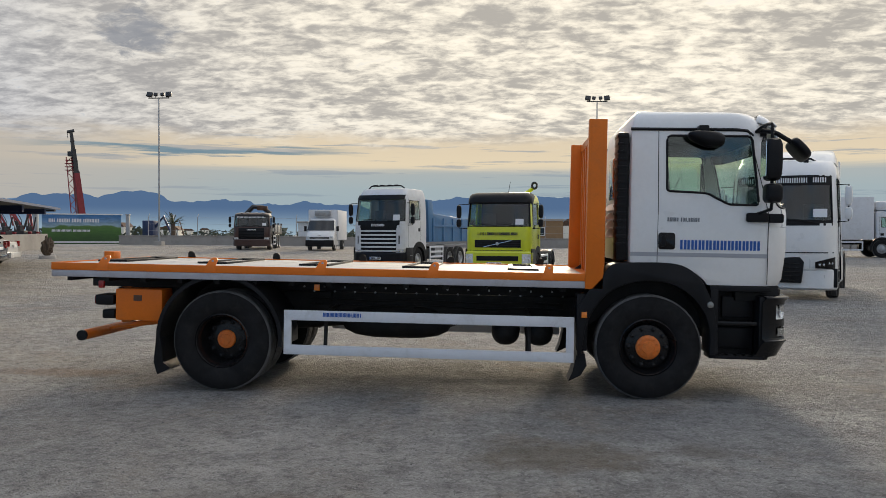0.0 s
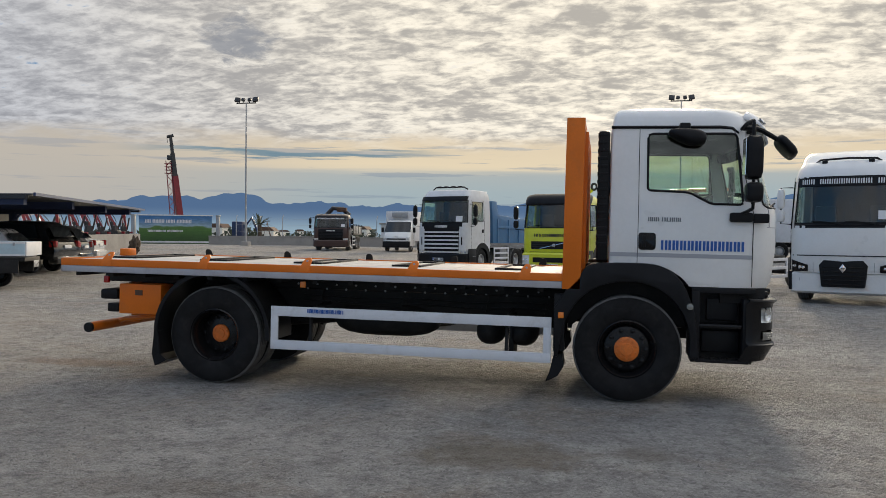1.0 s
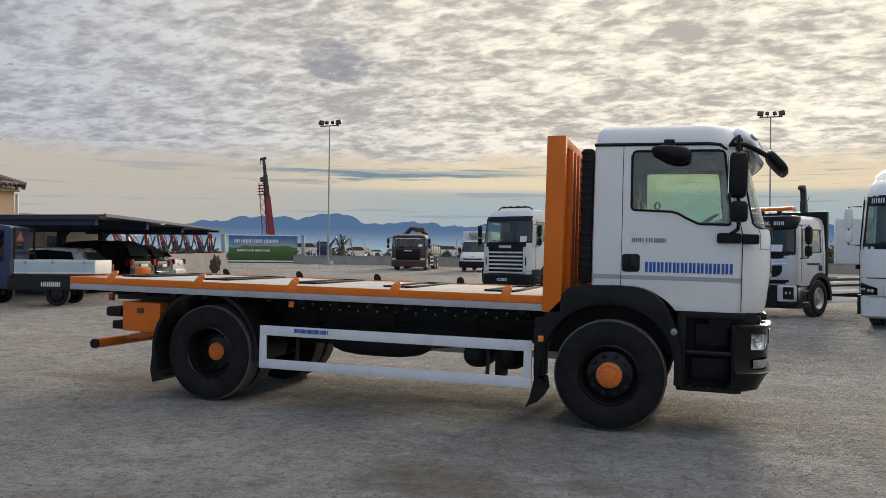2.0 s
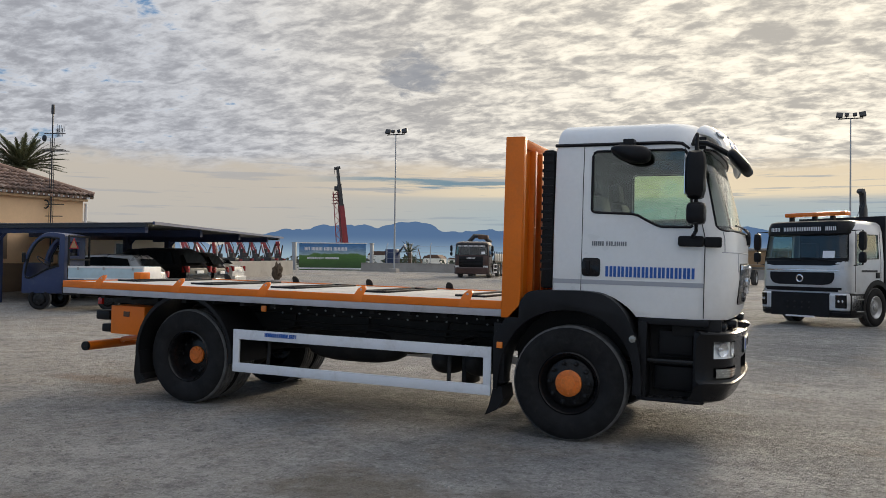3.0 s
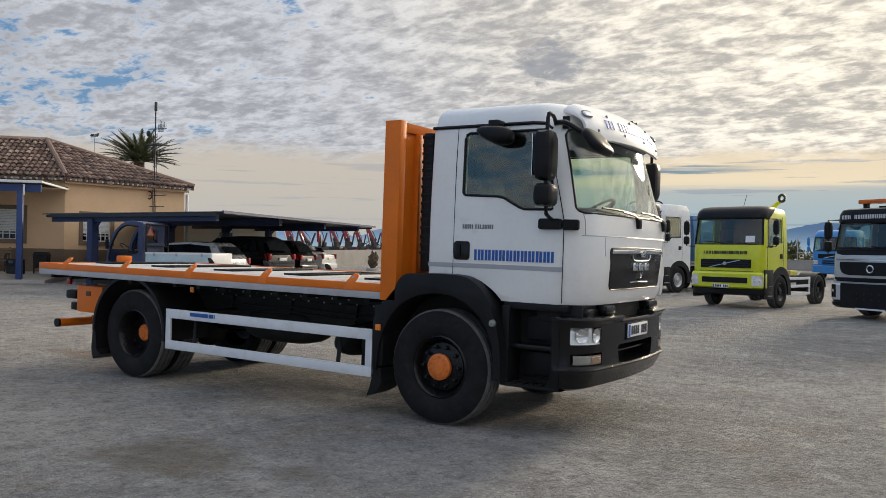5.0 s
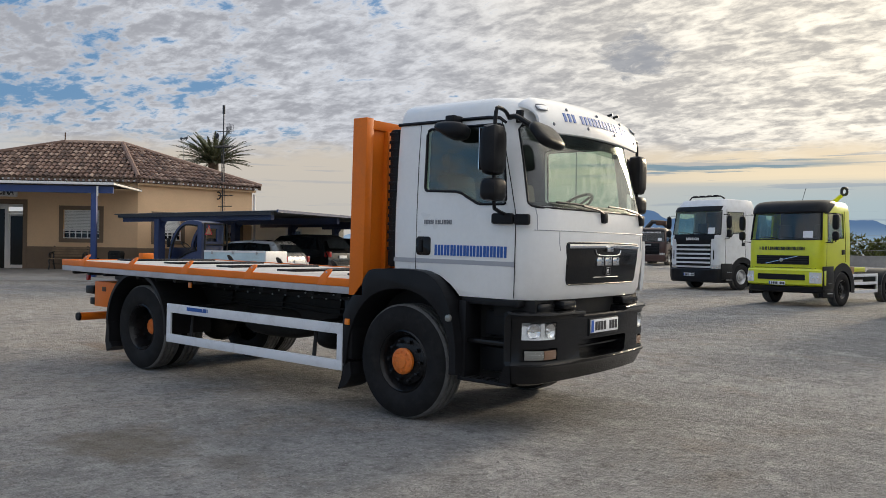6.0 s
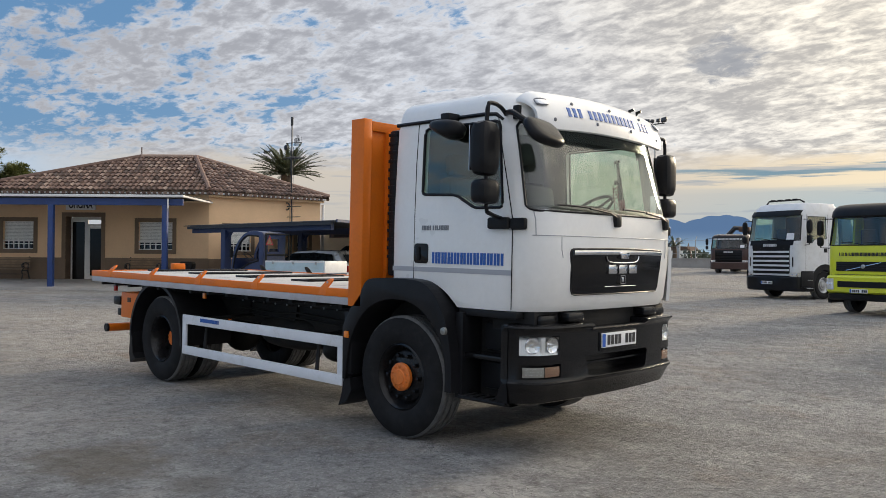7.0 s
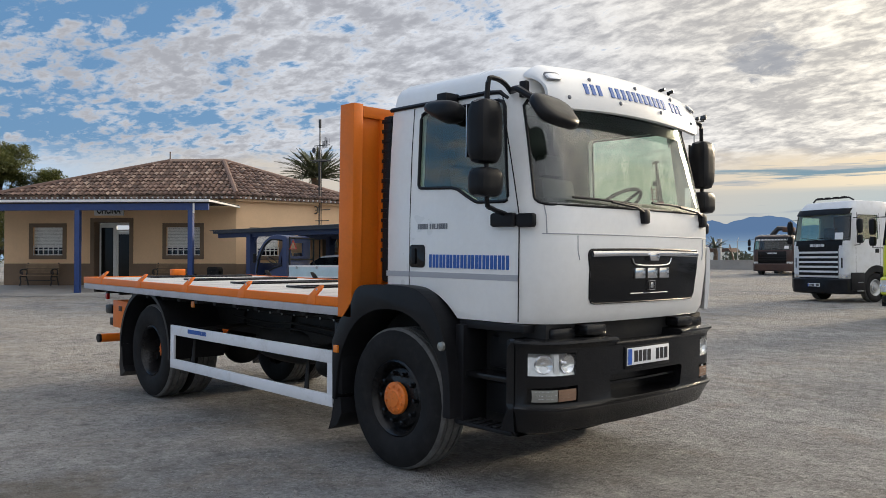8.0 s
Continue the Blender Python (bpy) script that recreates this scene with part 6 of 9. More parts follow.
def skip_lorry():
    top = parked_at("hook_loader_truck", 2.66, 18.22, -101.9, 0.928, "lime yellow hook loader truck with bare chassis, on gravel", "truck", "trucks parked in the yard")
    hw = 1.17
    face = lorry_cab(top, YELLOW, hw, 1.9, 1.05, 1.99, 2.88, 3.17, rake=0.12, roof_drop=0.12, arch_r=0.8)
    bm = fresh()
    cab_body(bm, [(2.80, -0.12, -0.55, 1.145, 0.28, 0.08), (2.84, -0.10, -0.6, 1.15, 0.28, 0.08), (2.97, -0.14, -0.8, 1.145, 0.28, 0.08), (3.08, -0.22, -1.0, 1.125, 0.28, 0.08), (3.16, -0.34, -1.1, 1.07, 0.28, 0.08), (3.2, -0.55, -1.15, 0.96, 0.25, 0.08)])
    part("roof_cap", bm, BLACK, top, "black roof and sun visor moulding")
    for s in (-1, 1):
        pipe("screen_pillar", BLACK, top, [face(s * (1.105 - 0.05 * f), 1.99 + 0.85 * f, 0.004) for f in (0, 0.5, 1)], 0.03, 6)
    word_blocks("lettering", BLACK_INK, top, "WWW.XXXXXXXXXXX.XXX", (0.062, 0, 1.74), (0, 1, 0), (0, 0, 1), 0.1, 1.42)
    grille = lorry_front_bar(top, face, "grille", BLACK, -0.82, 0.82, 1.26, 1.53, 0.012, 0.03, "black grille with diagonal bar")
    pipe("diagonal", CHROME, grille, [face(-0.5, 1.28, 0.03), face(0, 1.395, 0.03), face(0.5, 1.51, 0.03)], 0.013, 6)
    bm = fresh()
    ball(bm, face(0, 1.395, 0.03), 0.014, 0.06, 0.06)
    part("badge", bm, GALV, grille)
    for k in range(3):
        lorry_front_bar(top, face, "slat", BLACK_GLOSS, -0.8, 0.8, 1.30 + k * 0.07, 1.32 + k * 0.07, 0.018, 0.01, parent=grille)
    lorry_front_bar(top, face, "panel_seam", BLACK_INK, -1.0, 1.0, 1.155, 1.17, 0.004, 0.02)
    bumper = lorry_bumper(top, YELLOW, 1.2, 0.62, 1.13, 0.04, depth=0.32)
    on = bumper_face(1.2, 0.04)
    lorry_front_bar(top, on, "intake", BLACK, -0.74, 0.74, 0.80, 0.97, 0.006, 0.03, parent=bumper)
    for s in (-1, 1):
        lamp_unit(top, on, s * 0.87, s * 1.16, 0.72, 1.04, out=0.006)
    lorry_bumper(top, BLACK, 1.19, 0.42, 0.63, 0.0)
    number_plate(top, (0.128, -0.1, 0.70), (0, 1, 0), (0, 0, 1))
    notice(top, face, 0.76, 2.06, 0.28, 0.2)
    lorry_mirrors(top, hw, 1.98, 2.75, reach=0.3)
    lorry_wheels(top, 1.22, (-1.38, -4.7), rim=RIM_BLACK, r=0.52)
    for s in (-1, 1):
        bar("side_panel", BLACK, top, -0.78, -0.1, s * 1.175 - 0.02, s * 1.175 + 0.02, 0.55, 1.22, bevel=0.03)
    side_guards(top, 1.15, -4.0, -2.2, 0.38, 0.98, 3)
    for s in (-1, 1):
        bm = fresh()
        arch(bm, -4.7, 0.5, 0.58, 0.62, 10, 170, s * 1.18, s * 0.6, 12)
        part("rear_mudguard", bm, BLACK, top)
    bar("hook_base", YELLOW, top, -4.9, -2.1, -0.35, 0.35, 1.0, 1.16, bevel=0.02)
    bm = fresh()
    tube(bm, [(-2.25, 0.1, 1.1), (-2.2, 0.2, 2.7), (-2.05, 0.55, 3.2), (-1.98, 0.86, 3.42)], 0.12, 4, 0.07)
    arm = part("hook_arm", bm, YELLOW, top, "pale yellow hydraulic hook arm", smooth=0)
    bm = fresh()
    tube(bm, [(-1.97, 0.93 + 0.09 * math.cos(2 * math.pi * k / 14), 3.52 + 0.11 * math.sin(2 * math.pi * k / 14)) for k in range(15)], 0.045, 6)
    part("hook_ring", bm, CRANE_BLACK, arm)
    bar("toolbox", TAN, top, -2.35, -1.85, 0.75, 1.1, 0.95, 1.2, bevel=0.02)
    pipe("aerial", BLACK, top, [(-0.7, 0.2, 3.08), (-0.9, 0.25, 3.6)], 0.008, 5)


skip_lorry()


def beacon_lorry():
    top = parked_at("recovery_truck", 6.58, 16.57, -122.8, 1.04, "silver grey truck with amber roof beacon bar, on gravel", "truck", "trucks parked in the yard")
    hw = 1.22
    face = lorry_cab(top, SILVER, hw, 1.72, 0.85, 1.66, 2.42, 2.70, rake=0.12, roof_drop=0.1)
    bm = fresh()
    cab_body(bm, [(2.33, -0.10, -0.45, 1.13, 0.28, 0.08), (2.36, -0.07, -0.5, 1.14, 0.28, 0.08), (2.55, -0.08, -0.6, 1.13, 0.28, 0.08), (2.66, -0.13, -0.6, 1.09, 0.28, 0.08), (2.69, -0.2, -0.6, 1.03, 0.28, 0.08)])
    visor = part("visor", bm, BLACK, top, "black sun visor with white lettering")
    for k in range(19):
        if k not in (3, 15):
            y = -0.86 + 1.72 * k / 18
            lorry_front_bar(top, lambda y_, z_, o=0.0: (front_x(y_, -0.075, 1.135, 0.28, 0.08) + o, y_, z_), "letter", WHITE_INK, y - 0.034, y - 0.010, 2.43, 2.53, 0.006, 0.008, parent=visor)
            lorry_front_bar(top, lambda y_, z_, o=0.0: (front_x(y_, -0.075, 1.135, 0.28, 0.08) + o, y_, z_), "letter", WHITE_INK, y + 0.010, y + 0.034, 2.43, 2.53, 0.006, 0.008, parent=visor)
    lorry_front_bar(top, face, "cowl", SILVER, -1.1, 1.1, 1.46, 1.54, 0.012, 0.03)
    lorry_front_bar(top, face, "trim", CHROME, -1.0, 1.0, 1.42, 1.45, 0.02, 0.02)
    grille = lorry_front_patch(top, face, "grille", BLACK, [(1.06, 0.6), (1.08, 0.74), (1.13, 0.83), (1.22, 0.88), (1.34, 0.89), (1.38, 0.88)], 0.014, "black honeycomb grille with round badge")
    lorry_front_patch(top, face, "screen_border", BLACK, [(1.55, 0.8), (1.58, 1.0), (1.64, 1.12), (1.74, 1.14)], 0.004)
    bm = fresh()
    p = face(0, 1.22, 0.03)
    ring = [(p[0], p[1] + 0.085 * math.cos(2 * math.pi * k / 18), p[2] + 0.085 * math.sin(2 * math.pi * k / 18)) for k in range(19)]
    tube(bm, ring, 0.02, 6)
    part("badge", bm, CHROME, grille)
    lorry_front_bar(top, face, "lower_grille", BLACK, -1.05, 1.05, 0.90, 1.0, 0.02, 0.03)
    bumper = lorry_bumper(top, SILVER, 1.22, 0.4, 0.86, 0.04)
    on = bumper_face(1.22, 0.04)
    lorry_front_bar(top, on, "skid_plate", BLACK, -0.8, 0.8, 0.26, 0.86, 0.012, 0.06, "black perforated steel plate", parent=bumper)
    for r in range(2):
        for k in range(4):
            bm = fresh()
            ball(bm, on(-0.3 + k * 0.2, 0.48 + r * 0.14, 0.02), 0.006, 0.03, 0.03, 8)
            part("hole", bm, CHASSIS, bumper)
    lorry_bumper(top, BLACK, 1.21, 0.26, 0.43, 0.03)
    bar("web_strip", WHITE_INK, bumper, 0.141, 0.147, -0.35, 0.45, 0.24, 0.28, bevel=0)
    for s in (-1, 1):
        lamp_unit(top, on, s * 0.97, s * 1.15, 0.54, 0.8, mat=BLACK_GLOSS, out=0.008)
        lorry_front_bar(top, on, "lamp_surround", BLACK_GLOSS, s * 0.95, s * 1.17, 0.5, 0.82, 0.003, 0.03)
        lamp_unit(top, face, s * 1.0, s * 1.14, 0.88, 0.94, name="corner_lamp", out=0.05)
    bm = fresh()
    box(bm, -0.8, -0.55, -0.85, 0.85, 2.83, 2.94, bevel=0.03)
    beacon = part("beacon_bar", bm, LAMP_AMBER, top, "amber roof beacon bar")
    for y in (-0.7, -0.05, 0.45):
        bar("foot", BLACK, beacon, -0.73, -0.61, y - 0.05, y + 0.05, 2.62, 2.84, bevel=0.01)
    notice(top, face, 0.72, 1.74, 0.3, 0.18)
    lorry_mirrors(top, hw, 1.62, 2.4)
    lorry_wheels(top, 1.25, (-1.38, -5.1), r=0.5)
    side_guards(top, 1.2, -4.3, -2.0, 0.35, 0.95, 3)
    bar("cab_rear_rack", BLACK, top, -1.9, -1.78, -1.2, 1.2, 0.9, 2.85, bevel=0.01)
    bm = fresh()
    prism(bm, [(-3.62, 1.0), (-3.36, 1.0), (-3.27, 3.2), (-3.30, 3.3), (-3.28, 3.56), (-3.22, 3.62), (-3.16, 3.60), (-3.13, 3.66), (-3.20, 3.74), (-3.31, 3.74), (-3.38, 3.62), (-3.40, 3.3), (-3.45, 3.2)], "xz", -0.31, -0.15, bevel=0.02)
    part("hook_arm", bm, CRANE_BLACK, top, "dark hydraulic hook arm")
    bm = fresh()
    tube(bm, [(-2.2, 0.3, 1.1), (-3.5, 0.0, 1.9)], 0.07, 10)
    part("ram", bm, ALU, top)
    pipe("exhaust_stack", CHASSIS, top, [(-1.95, 0.95, 0.9), (-1.95, 0.95, 2.75)], 0.07, 10)
    pipe("aerial", BLACK, top, [(-0.9, 0.9, 2.7), (-0.7, 1.25, 3.2)], 0.008, 5)
    word_blocks("door_lettering", BLACK_INK, top, "XXXXXXXXXXX.COM", (-1.0, hw + 0.012, 1.42), (-1, 0, 0), (0, 0, 1), 0.05, 0.75)


beacon_lorry()


def tall_tractor():
    top = parked_at("tractor_unit", 9.96, 13.25, -113.5, 1.05, "white high-roof tractor unit with black grille, on gravel", "truck", "trucks parked in the yard")
    hw = 1.23
    face = lorry_cab(top, WHITE, hw, 2.3, 0.75, 1.86, 3.02, 3.42, rake=0.2, screen_in=0.11, roof_drop=0.16, bow=0.15, corner=0.42)
    lorry_front_bar(top, face, "screen_band", BLACK_GLOSS, -1.06, 1.06, 2.78, 3.02, 0.004, 0.03, "black band with white lettering")
    for k in range(19):
        if k not in (3, 15):
            y = -0.92 + 1.84 * k / 18
            for q in (-0.026, 0.026):
                lorry_front_bar(top, face, "letter", WHITE_INK, y + q - 0.014, y + q + 0.014, 2.84, 2.96, 0.010, 0.004)
    lorry_front_bar(top, face, "screen_foot", BLACK, -1.12, 1.12, 1.80, 1.93, 0.004, 0.03)
    lorry_front_bar(top, face, "front_seam", BLACK_INK, -1.15, 1.15, 1.14, 1.165, 0.01, 0.02)
    grille_pts = [(-0.46, 0.42), (0.46, 0.42), (0.52, 0.93), (0.42, 1.05), (-0.42, 1.05), (-0.52, 0.93)]
    bm = fresh()
    prism(bm, grille_pts, "yz", 0.0, 0.12, bevel=0.03)
    grille = part("grille", bm, BLACK, top, "black grille with lozenge badge")
    bm = fresh()
    prism(bm, [(0, 0.76), (0.08, 0.86), (0, 0.97), (-0.08, 0.86)], "yz", 0.125, 0.145, bevel=0.005)
    part("badge", bm, CHROME, grille)
    for k in range(5):
        bar("slat", BLACK_GLOSS, grille, 0.115, 0.128, -0.44, 0.44, 0.47 + k * 0.1, 0.5 + k * 0.1, bevel=0.004)
    for s in (-1, 1):
        lorry_front_bar(top, face, "panel_seam", GREY_INK, s * 0.64, s * 0.648, 0.78, 1.0, 0.003, 0.02)
        bm = fresh()
        rows = []
        for k in range(9):
            f = k / 8
            y = s * (0.76 + 0.42 * f)
            za, zb_ = 0.78 - 0.02 * f, 0.93 + 0.12 * f
            rows.append([bm.verts.new(p) for p in (face(y, za, 0.034), face(y, zb_, 0.026), face(y, zb_, -0.04), face(y, za, -0.04))])
        skin(bm, rows)
        lamp = part("headlight", bm, BLACK_GLOSS, top, "wedge-shaped headlight")
        lamp_unit(lamp, face, s * 0.80, s * 1.0, 0.80, 0.94, mat=BLACK_GLOSS, name="lens", out=0.038)
        lamp_unit(lamp, face, s * 1.015, s * 1.16, 0.79, 1.01, mat=BLACK_GLOSS, name="lens", out=0.038)
        lamp_unit(top, face, s * 0.95, s * 1.09, 0.55, 0.62, name="fog_lamp", out=0.02)
    lorry_bumper(top, WHITE, hw, 0.25, 0.77, -0.03, 0.34)
    bm = fresh()
    skin(bm, [[bm.verts.new(p) for p in plan_ring(z, xf, -2.3, w, 0.3, 0.1)] for z, xf, w in ((3.36, -0.75, 1.12), (3.56, -1.0, 1.1), (3.7, -1.35, 1.05))])
    part("roof_fairing", bm, WHITE, top, "white roof air deflector")
    bm = fresh()
    tube(bm, [(-0.5, -0.75, 3.34), (-0.48, -0.6, 3.44), (-0.44, 0, 3.46), (-0.48, 0.6, 3.44), (-0.5, 0.75, 3.34)], 0.025, 8)
    rack = part("roof_bar", bm, BLACK, top, "black roof bar with spot lamps")
    for y in (-0.5, 0.5):
        bar("spot_lamp", BLACK, rack, -0.48, -0.38, y - 0.06, y + 0.06, 3.33, 3.43, bevel=0.02)
    notice(top, face, 0.85, 2.0, 0.3, 0.2)
    lorry_mirrors(top, hw, 1.95, 2.75, paint=WHITE, reach=0.22)
    lorry_wheels(top, 1.25, (-1.4, -5.2), r=0.5)
    for s in (-1, 1):
        bar("side_skirt", WHITE, top, -3.6, -2.35, s * 1.2 - 0.02, s * 1.2 + 0.02, 0.35, 1.25, bevel=0.02)
        bar("side_fairing", WHITE, top, -2.7, -2.3, s * 1.15 - 0.02, s * 1.15 + 0.02, 1.2, 3.5, bevel=0.015)
        bm = fresh()
        arch(bm, -5.2, 0.5, 0.58, 0.62, 10, 170, s * 1.2, s * 0.6, 12)
        part("rear_mudguard", bm, BLACK, top)


tall_tractor()


def crane_lorry():
    top = parked_at("crane_truck", -15.5, 49.5, -80.4, 1.07, "dark maroon truck with folded loading crane, by the wall", "truck", "trucks parked in the yard")
    hw = 1.22
    face = lorry_cab(top, DARK_RED, hw, 1.7, 0.8, 1.58, 2.3, 2.55, rake=0.1)
    lorry_front_bar(top, face, "visor", BLACK, -1.15, 1.15, 2.28, 2.42, 0.06, 0.08)
    word_blocks("lettering", WHITE_INK, top, "XXXXXXXXXXX", (0.05, 0, 2.22), (0, 1, 0), (0, 0, 1), 0.09, 1.9)
    grille = lorry_front_bar(top, face, "grille", BLACK, -0.85, 0.85, 0.8, 1.5, 0.014, 0.03, "black grille")
    word_blocks("badge", WHITE_INK, grille, "XXXXXX", (0.075, 0, 1.38), (0, 1, 0), (0, 0, 1), 0.08, 0.6)
    for k in range(5):
        lorry_front_bar(top, face, "slat", BLACK_GLOSS, -0.83, 0.83, 0.84 + k * 0.1, 0.88 + k * 0.1, 0.03, 0.02, parent=grille)
    for s in (-1, 1):
        lamp_unit(top, face, s * 0.86, s * 1.18, 0.72, 0.86)
        for y in (0.3, 0.7):
            bar("roof_lamp", LAMP_CLEAR, top, -0.42, -0.3, s * y - 0.07, s * y + 0.07, 2.5, 2.56, bevel=0.01)
    lorry_bumper(top, DARK_RED, hw, 0.26, 0.74, 0.03)
    notice(top, face, 0.85, 1.66, 0.25, 0.18)
    lorry_mirrors(top, hw, 1.55, 2.25)
    lorry_wheels(top, 1.22, (-1.4, -5.0, -6.3))
    side_guards(top, 1.2, -4.1, -2.6, 0.35, 1.0, 3)
    bm = fresh()
    tube(bm, [(-2.2, 0.0, 1.0), (-2.2, 0.1, 2.3)], 0.18, 10)
    tube(bm, [(-2.2, -0.9, 2.25), (-2.2, -0.2, 3.0), (-2.2, 0.5, 2.95), (-2.2, 1.0, 2.5)], 0.16, 8)
    part("loading_crane", bm, CRANE_BLACK, top, "folded dark loading crane behind the cab")
    bar("crane_head", RUST, top, -2.45, -1.95, 0.1, 0.8, 2.75, 3.05, bevel=0.05)
    bar("flat_body", CHASSIS, top, -7.6, -2.6, -1.22, 1.22, 1.1, 1.22)
    for s in (-1, 1):
        for k in range(6):
            bar("stake", CHASSIS, top, -7.5 + k * 0.95, -7.42 + k * 0.95, s * 1.2 - 0.03, s * 1.2 + 0.03, 1.22, 1.9)
        bar("drop_side", GALV, top, -7.6, -2.65, s * 1.19 - 0.015, s * 1.19 + 0.015, 1.22, 1.75)


crane_lorry()


def fridge_van():
    top = parked_at("box_van", -10.5, 49.5, -87.7, 1.05, "white refrigerated box van by the boundary wall", "van", "trucks parked in the yard")
    hw = 0.98
    bm = fresh()
    cab_body(bm, [(0.42, 0.0, -1.9, hw, 0.3, 0.1), (0.95, 0.02, -1.9, hw, 0.3, 0.1), (1.2, -0.12, -1.9, hw - 0.01, 0.3, 0.1), (1.4, -0.35, -1.9, hw - 0.02, 0.3, 0.1), (2.12, -0.95, -1.9, hw - 0.08, 0.25, 0.08), (2.24, -1.15, -1.85, hw - 0.18, 0.2, 0.05)])
    part("cab_body", bm, CAR_WHITE, top)
    bm = fresh()
    rows = [[bm.verts.new((-0.36 - 0.60 * f + 0.10 * (1 - (y / 0.98) ** 2) + 0.04, y * (1 - 0.07 * f), 1.40 + 0.70 * f)) for y in [-0.93 + 1.86 * k / 8 for k in range(9)]] for f in (0, 0.5, 1)]
    skin(bm, rows, False, False)
    part("windscreen", bm, DARK_GLASS, top, "dark windscreen")
    bar("grille", BLACK, top, 0.0, 0.13, -0.68, 0.68, 0.84, 0.94, bevel=0.03)
    bar("bonnet_badge", CHROME, top, 0.08, 0.125, -0.12, 0.12, 1.05, 1.09, bevel=0.01)
    bar("bumper", BLACK, top, -0.2, 0.14, -0.96, 0.96, 0.3, 0.74, bevel=0.05)
    for s in (-1, 1):
        bar("headlight", LAMP_CLEAR, top, -0.2, 0.06, s * 0.8 - 0.12, s * 0.8 + 0.12, 0.86, 1.02, bevel=0.03)
        bar("wing_mirror", BLACK, top, -0.75, -0.6, s * 1.12 - 0.09, s * 1.12 + 0.09, 1.35, 1.7, bevel=0.03)
        for x in (-0.9, -4.2):
            wheel(top, x, 0.36, s * 0.95, 0.36, 0.22, s, rim=RIM_STEEL, dish=0.06, seg=20, nuts=0, rim_r=0.2, label="van wheel")
    bar("cargo_box", WHITE_DULL, top, -5.2, -1.3, -1.03, 1.03, 0.75, 2.85, bevel=0.02, label="white insulated cargo box")
    bar("fridge_unit", GALV, top, -1.32, -1.0, -0.55, 0.55, 2.42, 2.78, bevel=0.06)


fridge_van()


def blue_lorry():
    top = parked_at("crane_truck", 2.3, 45.0, -100, 1.0, "blue truck with loading crane, parked by the wall", "truck", "trucks parked in the yard")
    hw = 1.23
    face = lorry_cab(top, BLUE, hw, 1.7, 0.8, 1.62, 2.45, 2.85, rake=0.1, roof_drop=0.15)
    lorry_front_bar(top, face, "visor", BLUE, -1.15, 1.15, 2.42, 2.58, 0.06, 0.08)
    grille = lorry_front_bar(top, face, "grille", BLACK, -0.85, 0.85, 1.2, 1.45, 0.014, 0.03, "black grille with diagonal bar")
    pipe("diagonal", CHROME, grille, [face(-0.5, 1.22, 0.035), face(0, 1.33, 0.035), face(0.5, 1.43, 0.035)], 0.02, 6)
    for k in range(3):
        lorry_front_bar(top, face, "slot", BLACK, -0.6, 0.6, 0.78 + k * 0.12, 0.85 + k * 0.12, 0.014, 0.02)
    lorry_bumper(top, BLUE, hw, 0.3, 0.8, 0.04)
    for s in (-1, 1):
        lamp_unit(top, face, s * 0.86, s * 1.18, 0.85, 1.1)
    lorry_mirrors(top, hw, 1.6, 2.4, paint=BLUE)
    lorry_wheels(top, 1.22, (-1.4, -5.0))
    bm = fresh()
    tube(bm, [(-2.2, -0.6, 2.6), (-2.2, 0.0, 3.25), (-2.2, 0.6, 3.0), (-2.2, 0.9, 3.3)], 0.17, 8)
    tube(bm, [(-2.2, 0, 1.0), (-2.2, 0, 2.8)], 0.18, 8)
    part("loading_crane", bm, CRANE_BLACK, top, "folded black loading crane")
    bar("flat_body", CHASSIS, top, -7, -2.6, -1.2, 1.2, 1.1, 1.25)


blue_lorry()


def white_box_truck():
    top = parked_at("box_truck", 27.4, 45.0, -6, 1.05, "white rigid box truck by the yard edge", "truck", "trucks parked in the yard")
    face = lorry_cab(top, WHITE_DULL, 1.2, 1.7, 0.85, 1.7, 2.45, 2.75)
    lorry_bumper(top, BLACK, 1.2, 0.3, 0.85, 0.03)
    lorry_wheels(top, 1.22, (-1.38, -5.2, -10.6, -11.9))
    lorry_mirrors(top, 1.2, 1.7, 2.4)
    bar("cargo_box", WHITE_DULL, top, -13.8, -1.85, -1.25, 1.25, 1.05, 3.55, bevel=0.02, label="white cargo box")
    bar("roof_fairing", WHITE_DULL, top, -1.7, -0.7, -1.1, 1.1, 2.75, 3.3, bevel=0.15)
    side_guards(top, 1.2, -5.2, -2.4, 0.4, 0.95, 2)


white_box_truck()


